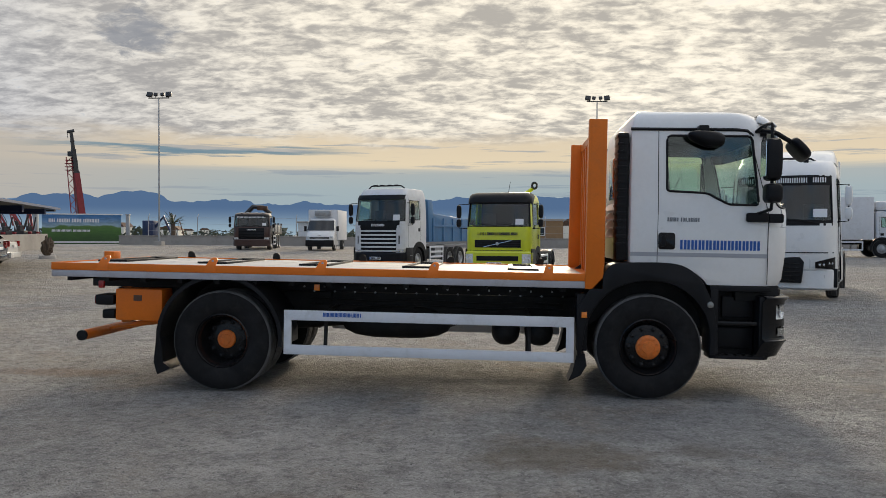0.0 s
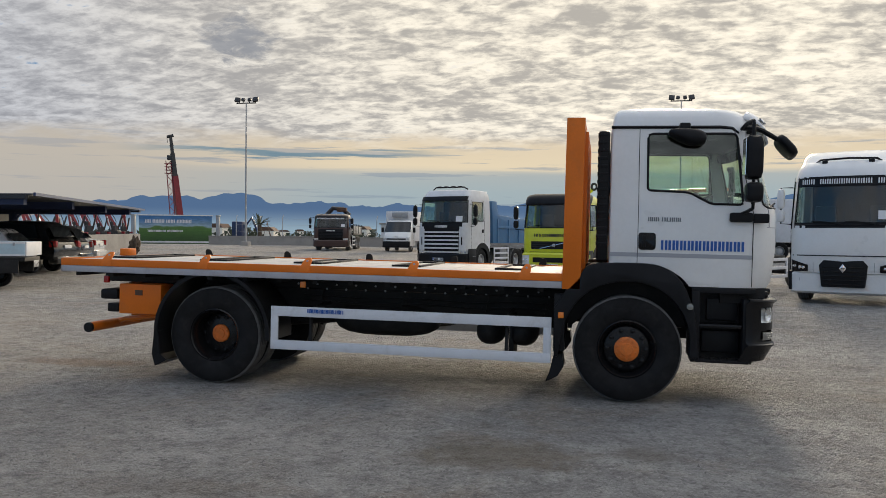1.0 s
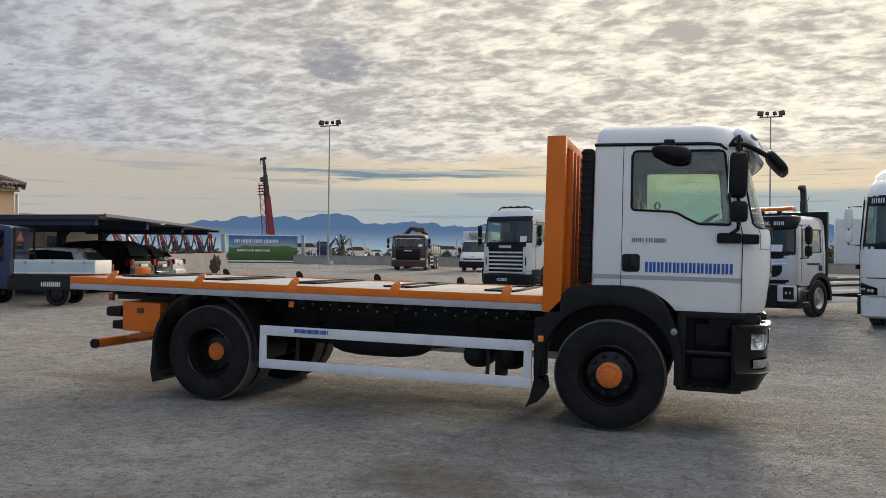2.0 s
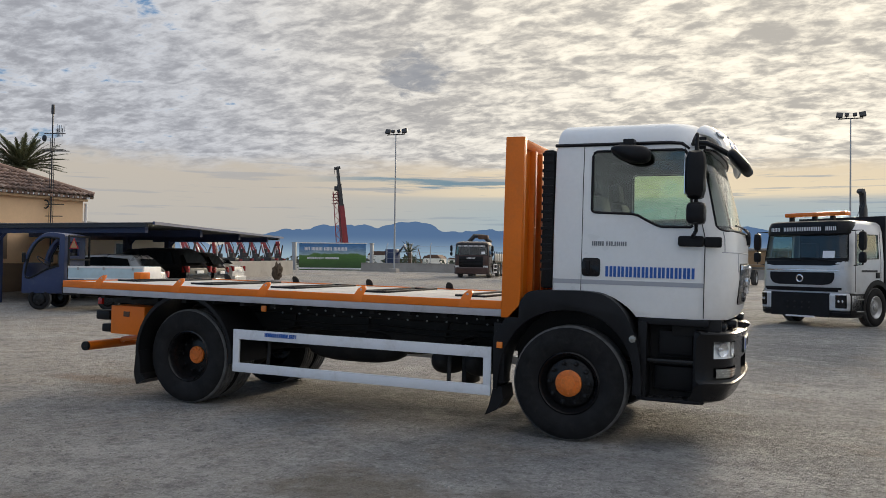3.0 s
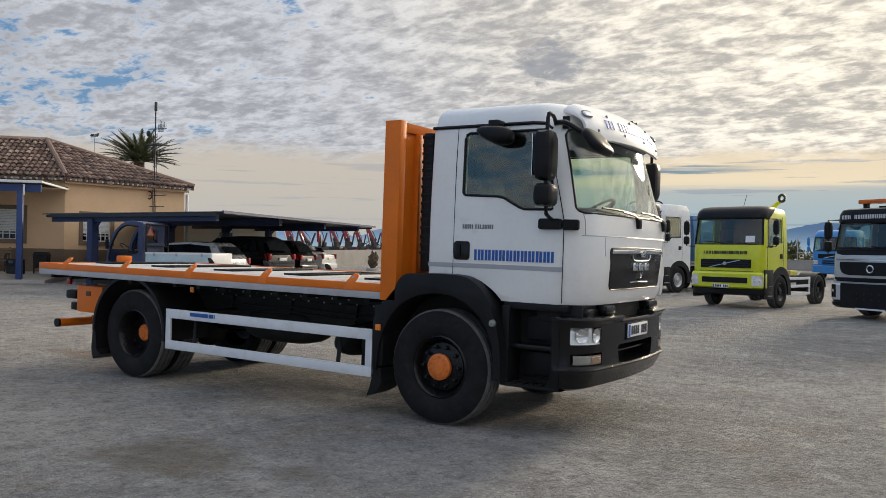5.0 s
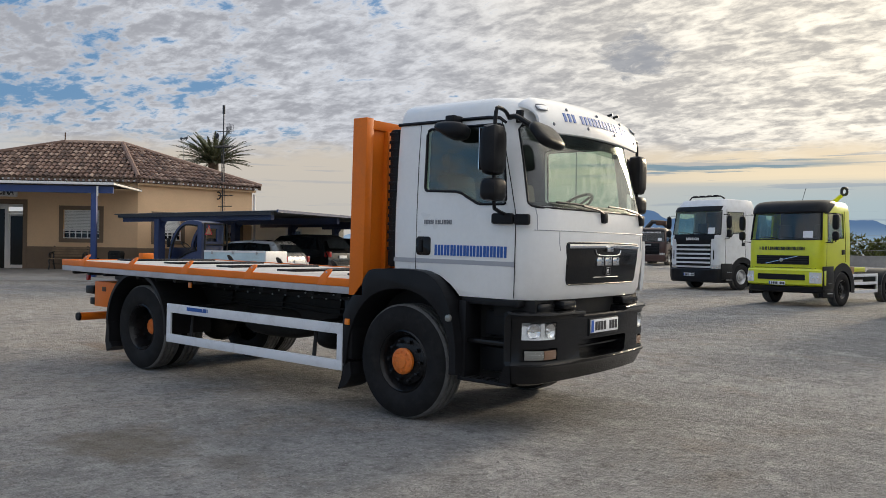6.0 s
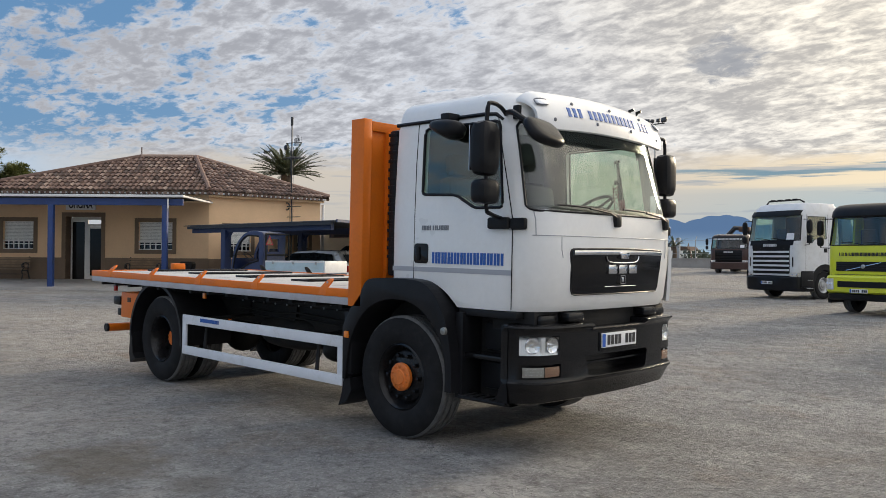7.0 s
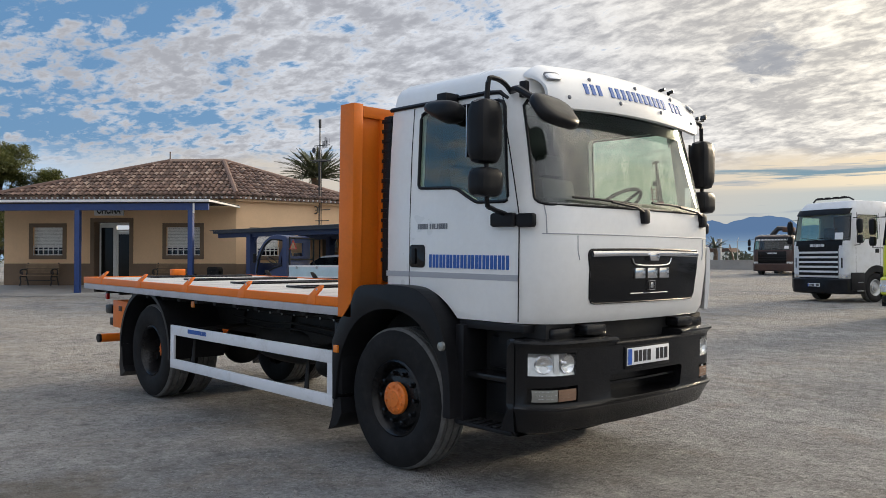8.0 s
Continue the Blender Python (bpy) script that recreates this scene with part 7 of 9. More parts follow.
# ---- small vehicles by the carport ----
def small_car(name, x, y, yaw, paint, length, height, label, tail="wagon", size=1.0):
    """A parked car; x forward from the tail."""
    top = parked_at(name, x, y, yaw, size, label, "car", "cars under the carport")
    h = height
    if tail == "suv":
        side = [(0.0, 0.45), (-0.04, 0.75), (0.02, 1.02), (0.16, 1.12), (0.42, h - 0.1), (0.6, h - 0.02), (1.6, h), (2.5, h - 0.06), (3.2, 1.12), (4.2, 0.98), (length, 0.8), (length + 0.02, 0.45)]
    elif tail == "saloon":
        side = [(0.0, 0.42), (-0.03, 0.7), (0.03, 0.95), (0.6, 1.02), (1.15, h - 0.04), (1.6, h), (2.3, h - 0.04), (3.1, 1.0), (4.0, 0.9), (length, 0.72), (length + 0.02, 0.42)]
    else:
        side = [(0.0, 0.42), (-0.04, 0.68), (0.02, 0.95), (0.1, 1.0), (0.42, h - 0.12), (0.55, h - 0.03), (1.5, h), (2.3, h - 0.05), (3.1, 1.02), (3.9, 0.92), (length, 0.72), (length + 0.02, 0.42)]
    belt = 1.02 if tail != "suv" else 1.12
    bm = fresh()
    rings = []
    n = 8
    for k in range(n + 1):
        t = -1 + 2 * k / n
        ring = []
        for px_, pz in side:
            half = 0.9 if pz <= belt else 0.9 - 0.24 * (pz - belt) / max(0.2, h - belt)
            edge = 0.04 * abs(t) ** 6
            ring.append(bm.verts.new((px_ + (edge if px_ < 1 else -edge), t * half, pz - 0.03 * abs(t) ** 4 * (pz > belt))))
        rings.append(ring)
    skin(bm, rings)
    part("car_body", bm, paint, top)
    # glass: side strip, rear pane
    for s in (-1, 1):
        bm = fresh()
        win = [(px_, pz) for px_, pz in ((0.55, belt + 0.05), (0.72, h - 0.16), (1.5, h - 0.1), (2.35, h - 0.14), (2.95, belt + 0.05))]
        near = [bm.verts.new((px_, s * (0.915 - 0.24 * (pz - belt) / max(0.2, h - belt)), pz)) for px_, pz in win]
        far = [bm.verts.new((v.co.x, v.co.y - s * 0.03, v.co.z)) for v in near]
        skin(bm, [near, far])
        part("side_window", bm, DARK_GLASS, top, smooth=0)
        bar("tail_lamp", LAMP_RED, top, -0.045, 0.2, s * 0.82 - 0.075, s * 0.82 + 0.075, belt - 0.26, belt - 0.04, bevel=0.03)
        for wx in (0.85, length - 0.85):
            wheel(top, wx, 0.33, s * 0.9, 0.33, 0.21, s, rim=RIM_STEEL, dish=0.04, seg=22, nuts=0, rim_r=0.2, hub_out=0.02, label="car wheel")
    bm = fresh()
    zs = (belt + 0.08, h - 0.16)
    x0, x1 = (0.12, 0.36) if tail == "suv" else ((0.68, 1.08) if tail == "saloon" else (0.14, 0.38))
    rows = [[bm.verts.new((xx - 0.015, -w + 2 * w * k / 6, z)) for k in range(7)] for z, xx, w in ((zs[0], x0 - 0.02, 0.74), (zs[1], x1, 0.6))]
    skin(bm, rows, False, False)
    part("rear_window", bm, DARK_GLASS, top)
    bar("rear_bumper", paint, top, -0.1, 0.2, -0.86, 0.86, 0.32, 0.55, bevel=0.05)
    bar("plate", PLATE, top, -0.055, -0.03, -0.25, 0.25, belt - 0.3, belt - 0.19)
    return top


small_car("suv", -15.0, 18.5, 191, CAR_BLACK, 4.25, 1.74, "black off-road car parked under the carport", "suv", 1.08)
small_car("estate_car", -16.6, 21.9, 200, CAR_BLACK, 4.4, 1.6, "black estate car parked under the carport", "wagon", 1.08)
small_car("saloon_car", -18.0, 25.0, 200, CAR_WHITE, 4.4, 1.42, "white saloon car parked under the carport", "saloon", 1.08)
small_car("hatchback", -14.15, 15.28, 200, CAR_SILVER, 4.1, 1.54, "silver hatchback parked beside the light truck", "wagon", 1.06)


def light_truck():
    """A little dropside truck, x forward from its front wheels."""
    top = parked_at("dropside_truck", -14.25, 10.44, 203, 1.05, "small navy truck with pale blue dropside bed, beside the carport", "truck")
    top.matrix_world = top.matrix_world @ Matrix.Diagonal((1.0, 0.82, 1.0, 1.0))
    bm = fresh()
    prism(bm, [(-0.98, 0.45), (-1.0, 2.06)] + flow([(-0.97, 2.1), (-0.65, 2.15), (-0.35, 2.09), (-0.08, 1.85), (0.1, 1.5), (0.18, 1.05), (0.2, 0.45)], 3), "xz", -0.8, 0.8, bevel=0.06)
    cab = part("cab_body", bm, NAVY, top, "navy blue cab")
    inner = fresh()
    prism(inner, [(-0.94, 0.6), (-0.94, 2.02), (-0.6, 2.07), (-0.38, 2.02), (-0.14, 1.82), (0.04, 1.46), (0.12, 0.6)], "xz", -0.74, 0.74)
    doors = fresh()
    prism(doors, [(-0.84, 1.22), (-0.84, 1.97), (-0.45, 2.0), (-0.2, 1.83), (-0.02, 1.5), (0.08, 1.1), (0.08, 0.92), (-0.1, 0.9), (-0.5, 1.12)], "xz", -1.2, 1.2)
    screen = fresh()
    prism(screen, [(-0.66, 1.3), (0.66, 1.3), (0.6, 2.0), (-0.6, 2.0)], "yz", -0.35, 1.2)
    back = fresh()
    prism(back, [(-0.3, 1.5), (0.5, 1.5), (0.5, 1.9), (-0.3, 1.9)], "yz", -1.3, -0.8)
    cut(cab, [inner, doors, screen, back])
    for s in (-1, 1):
        bm = fresh()
        tube(bm, flow([(-0.84, s * 0.805, 1.22), (-0.5, s * 0.805, 1.12), (-0.1, s * 0.805, 0.9), (0.08, s * 0.805, 0.92), (0.06, s * 0.805, 1.2), (-0.02, s * 0.805, 1.5), (-0.2, s * 0.805, 1.83), (-0.45, s * 0.805, 2.0), (-0.84, s * 0.805, 1.97)], 3), 0.028, 6)
        part("window_seal", bm, BLACK, cab, "black rubber window edge")
        pipe("wing_mirror_stay", BLACK, top, [(0.02, s * 0.8, 1.35), (0.06, s * 0.98, 1.42)], 0.015, 6)
        bar("wing_mirror", BLACK, top, 0.03, 0.09, s * 0.98 - 0.07, s * 0.98 + 0.07, 1.3, 1.58, bevel=0.02)
    bm = fresh()
    c = Matrix.Translation((-0.22, 0.35, 1.35)) @ Matrix.Rotation(radians(-40), 4, "Y")
    tube(bm, [c @ Vector((0.19 * math.cos(2 * math.pi * k / 20), 0.19 * math.sin(2 * math.pi * k / 20), 0)) for k in range(21)], 0.014, 6)
    part("steering_wheel", bm, DASH, top)
    for y in (-0.36, 0.36):
        bar("seat", SEAT, top, -0.85, -0.7, y - 0.22, y + 0.22, 0.9, 1.6, bevel=0.05)
    bar("bed_floor", CHASSIS, top, -3.15, -1.12, -0.85, 0.85, 0.72, 0.82)
    for s in (-1, 1):
        side = bar("drop_side", BED_BLUE, top, -3.15, -1.12, s * 0.86 - 0.02, s * 0.86 + 0.02, 0.86, 1.22, bevel=0.01, label="pale blue steel dropside with white rails")
        for z0, z1 in ((0.86, 0.90), (1.17, 1.225)):
            bar("rail", WHITE_DULL, side, -3.15, -1.12, s * 0.885 - 0.008, s * 0.885 + 0.008, z0, z1)
        for x in (-2.9, -2.1, -1.4):
            bar("latch", GALV, side, x - 0.025, x + 0.025, s * 0.895 - 0.015, s * 0.895 + 0.015, 1.12, 1.2)
        bar("skirt", CHASSIS, top, -3.0, -0.95, s * 0.84 - 0.02, s * 0.84 + 0.02, 0.42, 0.75)
        for x in (-0.3, -2.2):
            wheel(top, x, 0.31, s * 0.8, 0.31, 0.18, s, rim=RIM_BLACK, dish=0.04, seg=22, nuts=0, rim_r=0.2, hub_out=0.02, label="small truck wheel")
    bar("tail_board", WHITE_DULL, top, -3.19, -3.15, -0.86, 0.86, 0.86, 1.22, bevel=0.008)
    bm = fresh()
    for y in (-0.8, 0.8):
        tube(bm, [(-1.1, y, 0.85), (-1.1, y, 2.05)], 0.03, 6)
    for z in (1.4, 2.05):
        tube(bm, [(-1.1, -0.8, z), (-1.1, 0.8, z)], 0.03, 6)
    part("ladder_rack", bm, CHASSIS, top)
    bm = fresh()
    prism(bm, [(-1.40, 1.70), (-1.14, 1.70), (-1.27, 2.0)], "xz", 0.87, 0.885)
    sign = part("warning_triangle", bm, LAMP_RED, top, "faded triangular sign with red edge")
    bm = fresh()
    prism(bm, [(-1.36, 1.725), (-1.18, 1.725), (-1.27, 1.94)], "xz", 0.886, 0.892)
    part("face", bm, TAN, sign)
    word_blocks("lettering", WHITE_INK, top, "XXXXX", (-2.05, 0.865, 0.58), (-1, 0, 0), (0, 0, 1), 0.12, 0.5)


light_truck()


# ---- office building: two wings meeting at a blunt corner ----
CORNER = Vector((-23.06, 14.05))
ALONG = Vector((math.cos(radians(224)), math.sin(radians(224))))      # along the front, away from the corner
BACK = Vector((math.cos(radians(84.5)), math.sin(radians(84.5))))     # along the side wall
OUT = Vector((-ALONG.y, ALONG.x))                                     # out of the front wall
SIDE_OUT = Vector((BACK.y, -BACK.x))                                  # out of the side wall
FRONT_LEN, SIDE_LEN, BASE, WALL_TOP, EAVE = 10.4, 5.75, 0.45, 4.27, 4.36


def on_front(u, w, z):
    p = CORNER + ALONG * u + OUT * w
    return Vector((p.x, p.y, z))


def on_side(v, w, z):
    p = CORNER + BACK * v + SIDE_OUT * w
    return Vector((p.x, p.y, z))


def slab(bm, at, u0, u1, w0, w1, z0, z1, bevel=0.0):
    """A block in a wall's own axes: along, out, up."""
    made = box(bm, u0, u1, w0, w1, z0, z1, bevel=bevel)
    for v in made:
        v.co = at(v.co.x, v.co.y, v.co.z)
    bmesh.ops.recalc_face_normals(bm, faces=bm.faces[:])


def wall_with_holes(name, at, length, z0, z1, holes, mat, thick=0.28, parent=None, extra=""):
    """A thick wall; holes are (u0, u1, z0, z1)."""
    us = sorted({0.0, length, *[h[0] for h in holes], *[h[1] for h in holes]})
    zs = sorted({z0, z1, *[h[2] for h in holes if h[2] > z0], *[h[3] for h in holes]})
    bm = fresh()
    for a, b in zip(us, us[1:]):
        for c, d in zip(zs, zs[1:]):
            if any(h[0] <= a and b <= h[1] and h[2] <= c and d <= h[3] for h in holes):
                continue
            slab(bm, at, a, b, -thick, 0.0, c, d)
    bmesh.ops.remove_doubles(bm, verts=bm.verts[:], dist=0.0005)
    seen = {}
    for f in bm.faces[:]:
        key = tuple(sorted(v.index for v in f.verts)) if False else tuple(round(c, 3) for c in f.calc_center_median())
        seen.setdefault(key, []).append(f)
    bmesh.ops.delete(bm, geom=[f for fs in seen.values() if len(fs) > 1 for f in fs], context="FACES")
    bmesh.ops.recalc_face_normals(bm, faces=bm.faces[:])
    return part(name, bm, mat, parent, extra, smooth=0)


def shuttered_window(house, at, u0, u1, z0, z1, surround, bars_to):
    """A window with a brown surround, a roller shutter drawn half down, and a white grid below it."""
    m = 0.17
    bm = fresh()
    slab(bm, at, u0 - m, u0, 0.0, 0.03, z0 - m, z1 + m)
    slab(bm, at, u1, u1 + m, 0.0, 0.03, z0 - m, z1 + m)
    slab(bm, at, u0, u1, 0.0, 0.03, z1, z1 + m)
    slab(bm, at, u0, u1, 0.0, 0.05, z0 - m, z0)
    win = part("window", bm, BROWN, house, "window with brown surround and white roller shutter", smooth=0)
    bm = fresh()
    slab(bm, at, u0, u1, -0.2, -0.18, z0, z1)
    part("pane", bm, DARK_GLASS, win, smooth=0)
    n = 14
    step = (z1 - bars_to) / n
    for k in range(n):
        bm = fresh()
        slab(bm, at, u0, u1, -0.14, -0.115, bars_to + k * step, bars_to + (k + 0.88) * step)
        part("slat", bm, SHUTTER, win, smooth=0)
    bm = fresh()
    for k in range(7):
        u = u0 + (u1 - u0) * k / 6
        slab(bm, at, u - 0.02, u + 0.02, -0.06, -0.03, z0, bars_to + 0.06)
    for z in (z0 + 0.02, z0 + 0.24, bars_to):
        slab(bm, at, u0, u1, -0.065, -0.025, z - 0.015, z + 0.025)
    part("grid", bm, SHUTTER, win, smooth=0)


def roof_tiles(house, corners, eave_a, eave_b, name):
    """Curved clay tiles in courses over a flat polygon whose lowest edge runs from eave_a to eave_b."""
    a, b = Vector(eave_a), Vector(eave_b)
    run = (b - a).normalized()
    normal = run.cross(sum((Vector(c) for c in corners), Vector()) / len(corners) - a).normalized()
    if normal.z < 0:
        normal = -normal
    up = normal.cross(run).normalized()
    if up.z < 0:
        up = -up
    flat = [((Vector(c) - a).dot(run), (Vector(c) - a).dot(up)) for c in corners]

    def span(q):
        """Where the polygon begins and ends at the height q up the slope."""
        xs = []
        for (x0, y0), (x1, y1) in zip(flat, flat[1:] + flat[:1]):
            if (y0 - q) * (y1 - q) <= 0 and y0 != y1:
                xs.append(x0 + (x1 - x0) * (q - y0) / (y1 - y0))
        return (min(xs), max(xs)) if len(xs) > 1 else (0, 0)

    top = max(q for p, q in flat)
    bm = fresh()
    rnd = random.Random(11)
    pitch, course = 0.235, 0.36
    q = -0.06
    while q < top - 0.05:
        lo, hi = span(min(max(q + course / 2, 0.01), top - 0.02))
        p = math.floor(lo / pitch) * pitch
        while p < hi:
            if p > lo - pitch * 0.6:
                lift = rnd.uniform(0.0, 0.02)
                rings = []
                for qq, hh in ((q, 0.075 + lift), (q + course + 0.05, 0.005 + lift)):
                    ring = []
                    for k in range(6):
                        ang = math.pi * k / 5
                        ring.append(bm.verts.new(a + run * (p + pitch * 0.4 * math.cos(ang) + pitch / 2) + up * qq + normal * (hh + 0.085 * math.sin(ang))))
                    rings.append(ring)
                for k in range(5):
                    bm.faces.new((rings[0][k], rings[0][k + 1], rings[1][k + 1], rings[1][k]))
                bm.faces.new(rings[0])
            p += pitch
        q += course
    ob = part(name, bm, TILE, house, "weathered curved clay roof tiles", smooth=50)
    tagged(ob, kind="stuff")
    bm = fresh()
    low = [bm.verts.new(Vector(c) - normal * 0.01) for c in corners]
    deep = [bm.verts.new(Vector(c) - normal * 0.12) for c in corners]
    skin(bm, [low, deep])
    part("roof_deck", bm, BROWN, house, smooth=0)


def office():
    house = thing("office_building", Matrix(), "ochre single-storey office with clay tile roof and blue porch", "building")
    fh = [(4.75, 6.33, BASE, 3.25), (1.6, 3.1, 1.78, 3.02), (7.75, 9.1, 1.78, 3.02)]
    wall_with_holes("front_wall", on_front, FRONT_LEN, BASE - 0.4, WALL_TOP, fh, OCHRE, parent=house, extra="ochre rendered front wall")
    sh = [(0.8, 2.05, 1.75, 2.85), (4.45, 5.1, 1.95, 2.65)]
    wall_with_holes("side_wall", on_side, SIDE_LEN, BASE - 0.4, WALL_TOP, sh, OCHRE, parent=house, extra="ochre rendered side wall")
    bm = fresh()
    slab(bm, on_front, FRONT_LEN - 0.28, FRONT_LEN, -7.5, -0.28, BASE - 0.4, WALL_TOP)
    slab(bm, on_side, SIDE_LEN - 0.28, SIDE_LEN, -7.5, -0.28, BASE - 0.4, WALL_TOP)
    part("rear_walls", bm, OCHRE, house, smooth=0)
    # brown dado
    for a, b in ((0.0, 4.58), (6.5, FRONT_LEN)):
        bm = fresh()
        slab(bm, on_front, a, b, 0.0, 0.02, BASE - 0.4, 1.42)
        part("front_dado", bm, BROWN, house, smooth=0)
    bm = fresh()
    slab(bm, on_side, 0.0, SIDE_LEN, 0.0, 0.02, BASE - 0.4, 1.40)
    part("side_dado", bm, BROWN, house, smooth=0)
    shuttered_window(house, on_front, 1.6, 3.1, 1.78, 3.02, BROWN, 2.12)
    shuttered_window(house, on_front, 7.75, 9.1, 1.78, 3.02, BROWN, 2.14)
    shuttered_window(house, on_side, 0.8, 2.05, 1.75, 2.85, BROWN, 2.1)
    shuttered_window(house, on_side, 4.45, 5.1, 1.95, 2.65, BROWN, 2.2)
    # entrance
    bm = fresh()
    slab(bm, on_front, 4.58, 4.75, 0.0, 0.035, BASE, 3.42)
    slab(bm, on_front, 6.33, 6.5, 0.0, 0.035, BASE, 3.42)
    slab(bm, on_front, 4.75, 6.33, 0.0, 0.035, 3.25, 3.42)
    door = part("entrance", bm, BROWN, house, "glazed white entrance door in brown surround", smooth=0)
    bm = fresh()
    for u0, u1, z0, z1 in ((4.755, 4.83, BASE, 3.2), (5.55, 5.70, BASE, 3.12), (6.25, 6.325, BASE, 3.2), (4.83, 5.55, 2.84, 2.93), (4.83, 6.25, 3.12, 3.24), (5.70, 6.25, 3.02, 3.12)):
        slab(bm, on_front, u0, u1, -0.56, -0.48, z0, z1, bevel=0.008)
    part("door_frame", bm, SHUTTER, door, "white door frame")
    bm = fresh()
    for u0, u1, z0, z1 in ((4.84, 4.92, BASE + 0.02, 2.83), (5.46, 5.54, BASE + 0.02, 2.83), (4.92, 5.46, 2.72, 2.83), (4.92, 5.46, BASE + 0.02, BASE + 0.16)):
        slab(bm, on_front, u0, u1, -0.53, -0.475, z0, z1, bevel=0.008)
    leaf = part("door_leaf", bm, SHUTTER, door, "white glazed door leaf")
    pipe("handle", SHUTTER, leaf, [on_front(4.88, -0.475, 1.52), on_front(4.88, -0.42, 1.5), on_front(4.88, -0.42, 1.3), on_front(4.88, -0.475, 1.28)], 0.016, 6)
    for u0, u1, z1 in ((4.92, 5.46, 2.72), (5.70, 6.25, 3.02)):
        bm = fresh()
        slab(bm, on_front, u0, u1, -0.515, -0.505, BASE, z1)
        part("pane", bm, DOOR_GLASS, door, smooth=0)
    for u0, u1, z0, z1 in ((4.735, 4.752, BASE, 3.25), (6.328, 6.345, BASE, 3.25), (4.752, 6.328, 3.245, 3.262)):
        bm = fresh()
        slab(bm, on_front, u0, u1, -0.6, -0.004, z0, z1)
        part("reveal", bm, BROWN, door, smooth=0)
    # roof
    ov = 0.32
    c = on_front(-0.1, 0.32, EAVE)
    left = on_front(FRONT_LEN + ov, 0.32, EAVE)
    far = on_side(SIDE_LEN + ov, 0.32, EAVE)
    apex = on_front(4.9, 0, 6.17) + Vector((BACK.x, BACK.y, 0)) * 4.5
    ridge = apex + Vector((ALONG.x, ALONG.y, 0)) * 2.6
    rear_l = on_front(FRONT_LEN + ov, -8.5, EAVE)
    roof_tiles(house, [c, left, ridge, apex], c, left, "front_roof")
    roof_tiles(house, [c, far, apex], c, far, "side_roof")
    roof_tiles(house, [left, rear_l, ridge], left, rear_l, "left_roof")
    bm = fresh()
    tube(bm, [c + Vector((0, 0, 0.1)), apex + Vector((0, 0, 0.1))], 0.11, 8)
    tube(bm, [apex + Vector((0, 0, 0.1)), ridge + Vector((0, 0, 0.1))], 0.11, 8)
    tube(bm, [far + Vector((0, 0, 0.1)), apex + Vector((0, 0, 0.1))], 0.11, 8)
    tube(bm, [ridge + Vector((0, 0, 0.1)), left + Vector((0, 0, 0.1))], 0.11, 8)
    part("hip_tiles", bm, TILE, house)
    pipe("finial", RUST, house, [ridge + Vector((0, 0, 0.1)), ridge + Vector((0, 0, 0.55))], 0.03, 6)
    for at, n_end in ((on_side, int((SIDE_LEN + 0.3) / 0.235)), (on_front, int((FRONT_LEN + 0.3) / 0.235))):
        bm = fresh()
        for k in range(n_end):
            u = -0.05 + 0.235 * k
            tube(bm, [at(u, 0.05, EAVE - 0.045), at(u, 0.36, EAVE - 0.065)], 0.075, 7)
        tagged(part("eave_tiles", bm, TILE, house, "round clay tile ends under the eave"), kind="stuff")
        bm = fresh()
        slab(bm, at, -0.1, n_end * 0.235, 0.0, 0.315, EAVE - 0.10, EAVE - 0.03)
        part("eave_mortar", bm, GUTTER, house, "pale mortar between tile ends", smooth=0)
    bm = fresh()
    slab(bm, on_side, -0.1, SIDE_LEN + 0.1, 0.0, 0.2, EAVE - 0.22, EAVE - 0.12)
    part("cornice", bm, OCHRE, house, smooth=0)
    # porch
    bm = fresh()
    slab(bm, on_front, -0.15, 11.74, 0.1, 4.0, 3.935, 3.965)
    part("porch_roof", bm, CHASSIS, house, "dark sheet porch roof", smooth=0)
    bm = fresh()
    slab(bm, on_front, -0.18, 11.8, 4.0, 4.14, 3.83, 3.93, bevel=0.015)
    part("gutter", bm, GUTTER, house, "long white gutter")
    bm = fresh()
    slab(bm, on_front, -0.1, 11.8, 3.86, 3.98, 3.52, 3.78)
    part("porch_beam", bm, PORCH_BLUE, house, "blue painted porch beam", smooth=0)
    for u in (0.6, 5.1, 9.6):
        bm = fresh()
        slab(bm, on_front, u - 0.1, u + 0.1, 3.82, 4.02, 0.1, 3.52, bevel=0.01)
        part("porch_post", bm, PORCH_BLUE, house, "blue painted steel porch post")
    bm = fresh()
    slab(bm, on_front, -0.17, -0.05, 0.0, 4.0, 3.85, 3.92)
    part("barge_board", bm, GUTTER, house, smooth=0)
    pipe("downpipe", GUTTER, house, [on_side(SIDE_LEN + 0.13, 0.02, EAVE - 0.3), on_side(SIDE_LEN + 0.13, 0.02, 0.3)], 0.07, 8, "white plastic downpipe")
    pipe("downpipe", GUTTER, house, [on_front(0.45, 4.06, 3.78), on_front(0.45, 4.06, 3.4)], 0.04, 6)
    bm = fresh()
    rings = [[on_front(u, w, z) for w, z in ((-0.1, -0.3), (-0.1, BASE + 0.02), (0.8, BASE), (4.4, 0.27), (4.5, -0.3))] for u in (-0.4, 4.0, 8.0, 12.5)]
    skin(bm, [[bm.verts.new(p) for p in ring] for ring in rings])
    part("porch_step", bm, CONCRETE, house, "raised concrete porch floor", smooth=0)
    # sign
    bm = fresh()
    slab(bm, on_front, 4.98, 6.27, 0.04, 0.16, 3.53, 3.98)
    sign = part("sign_board", bm, PLATE, house, "white sign with dark lettering", smooth=0)
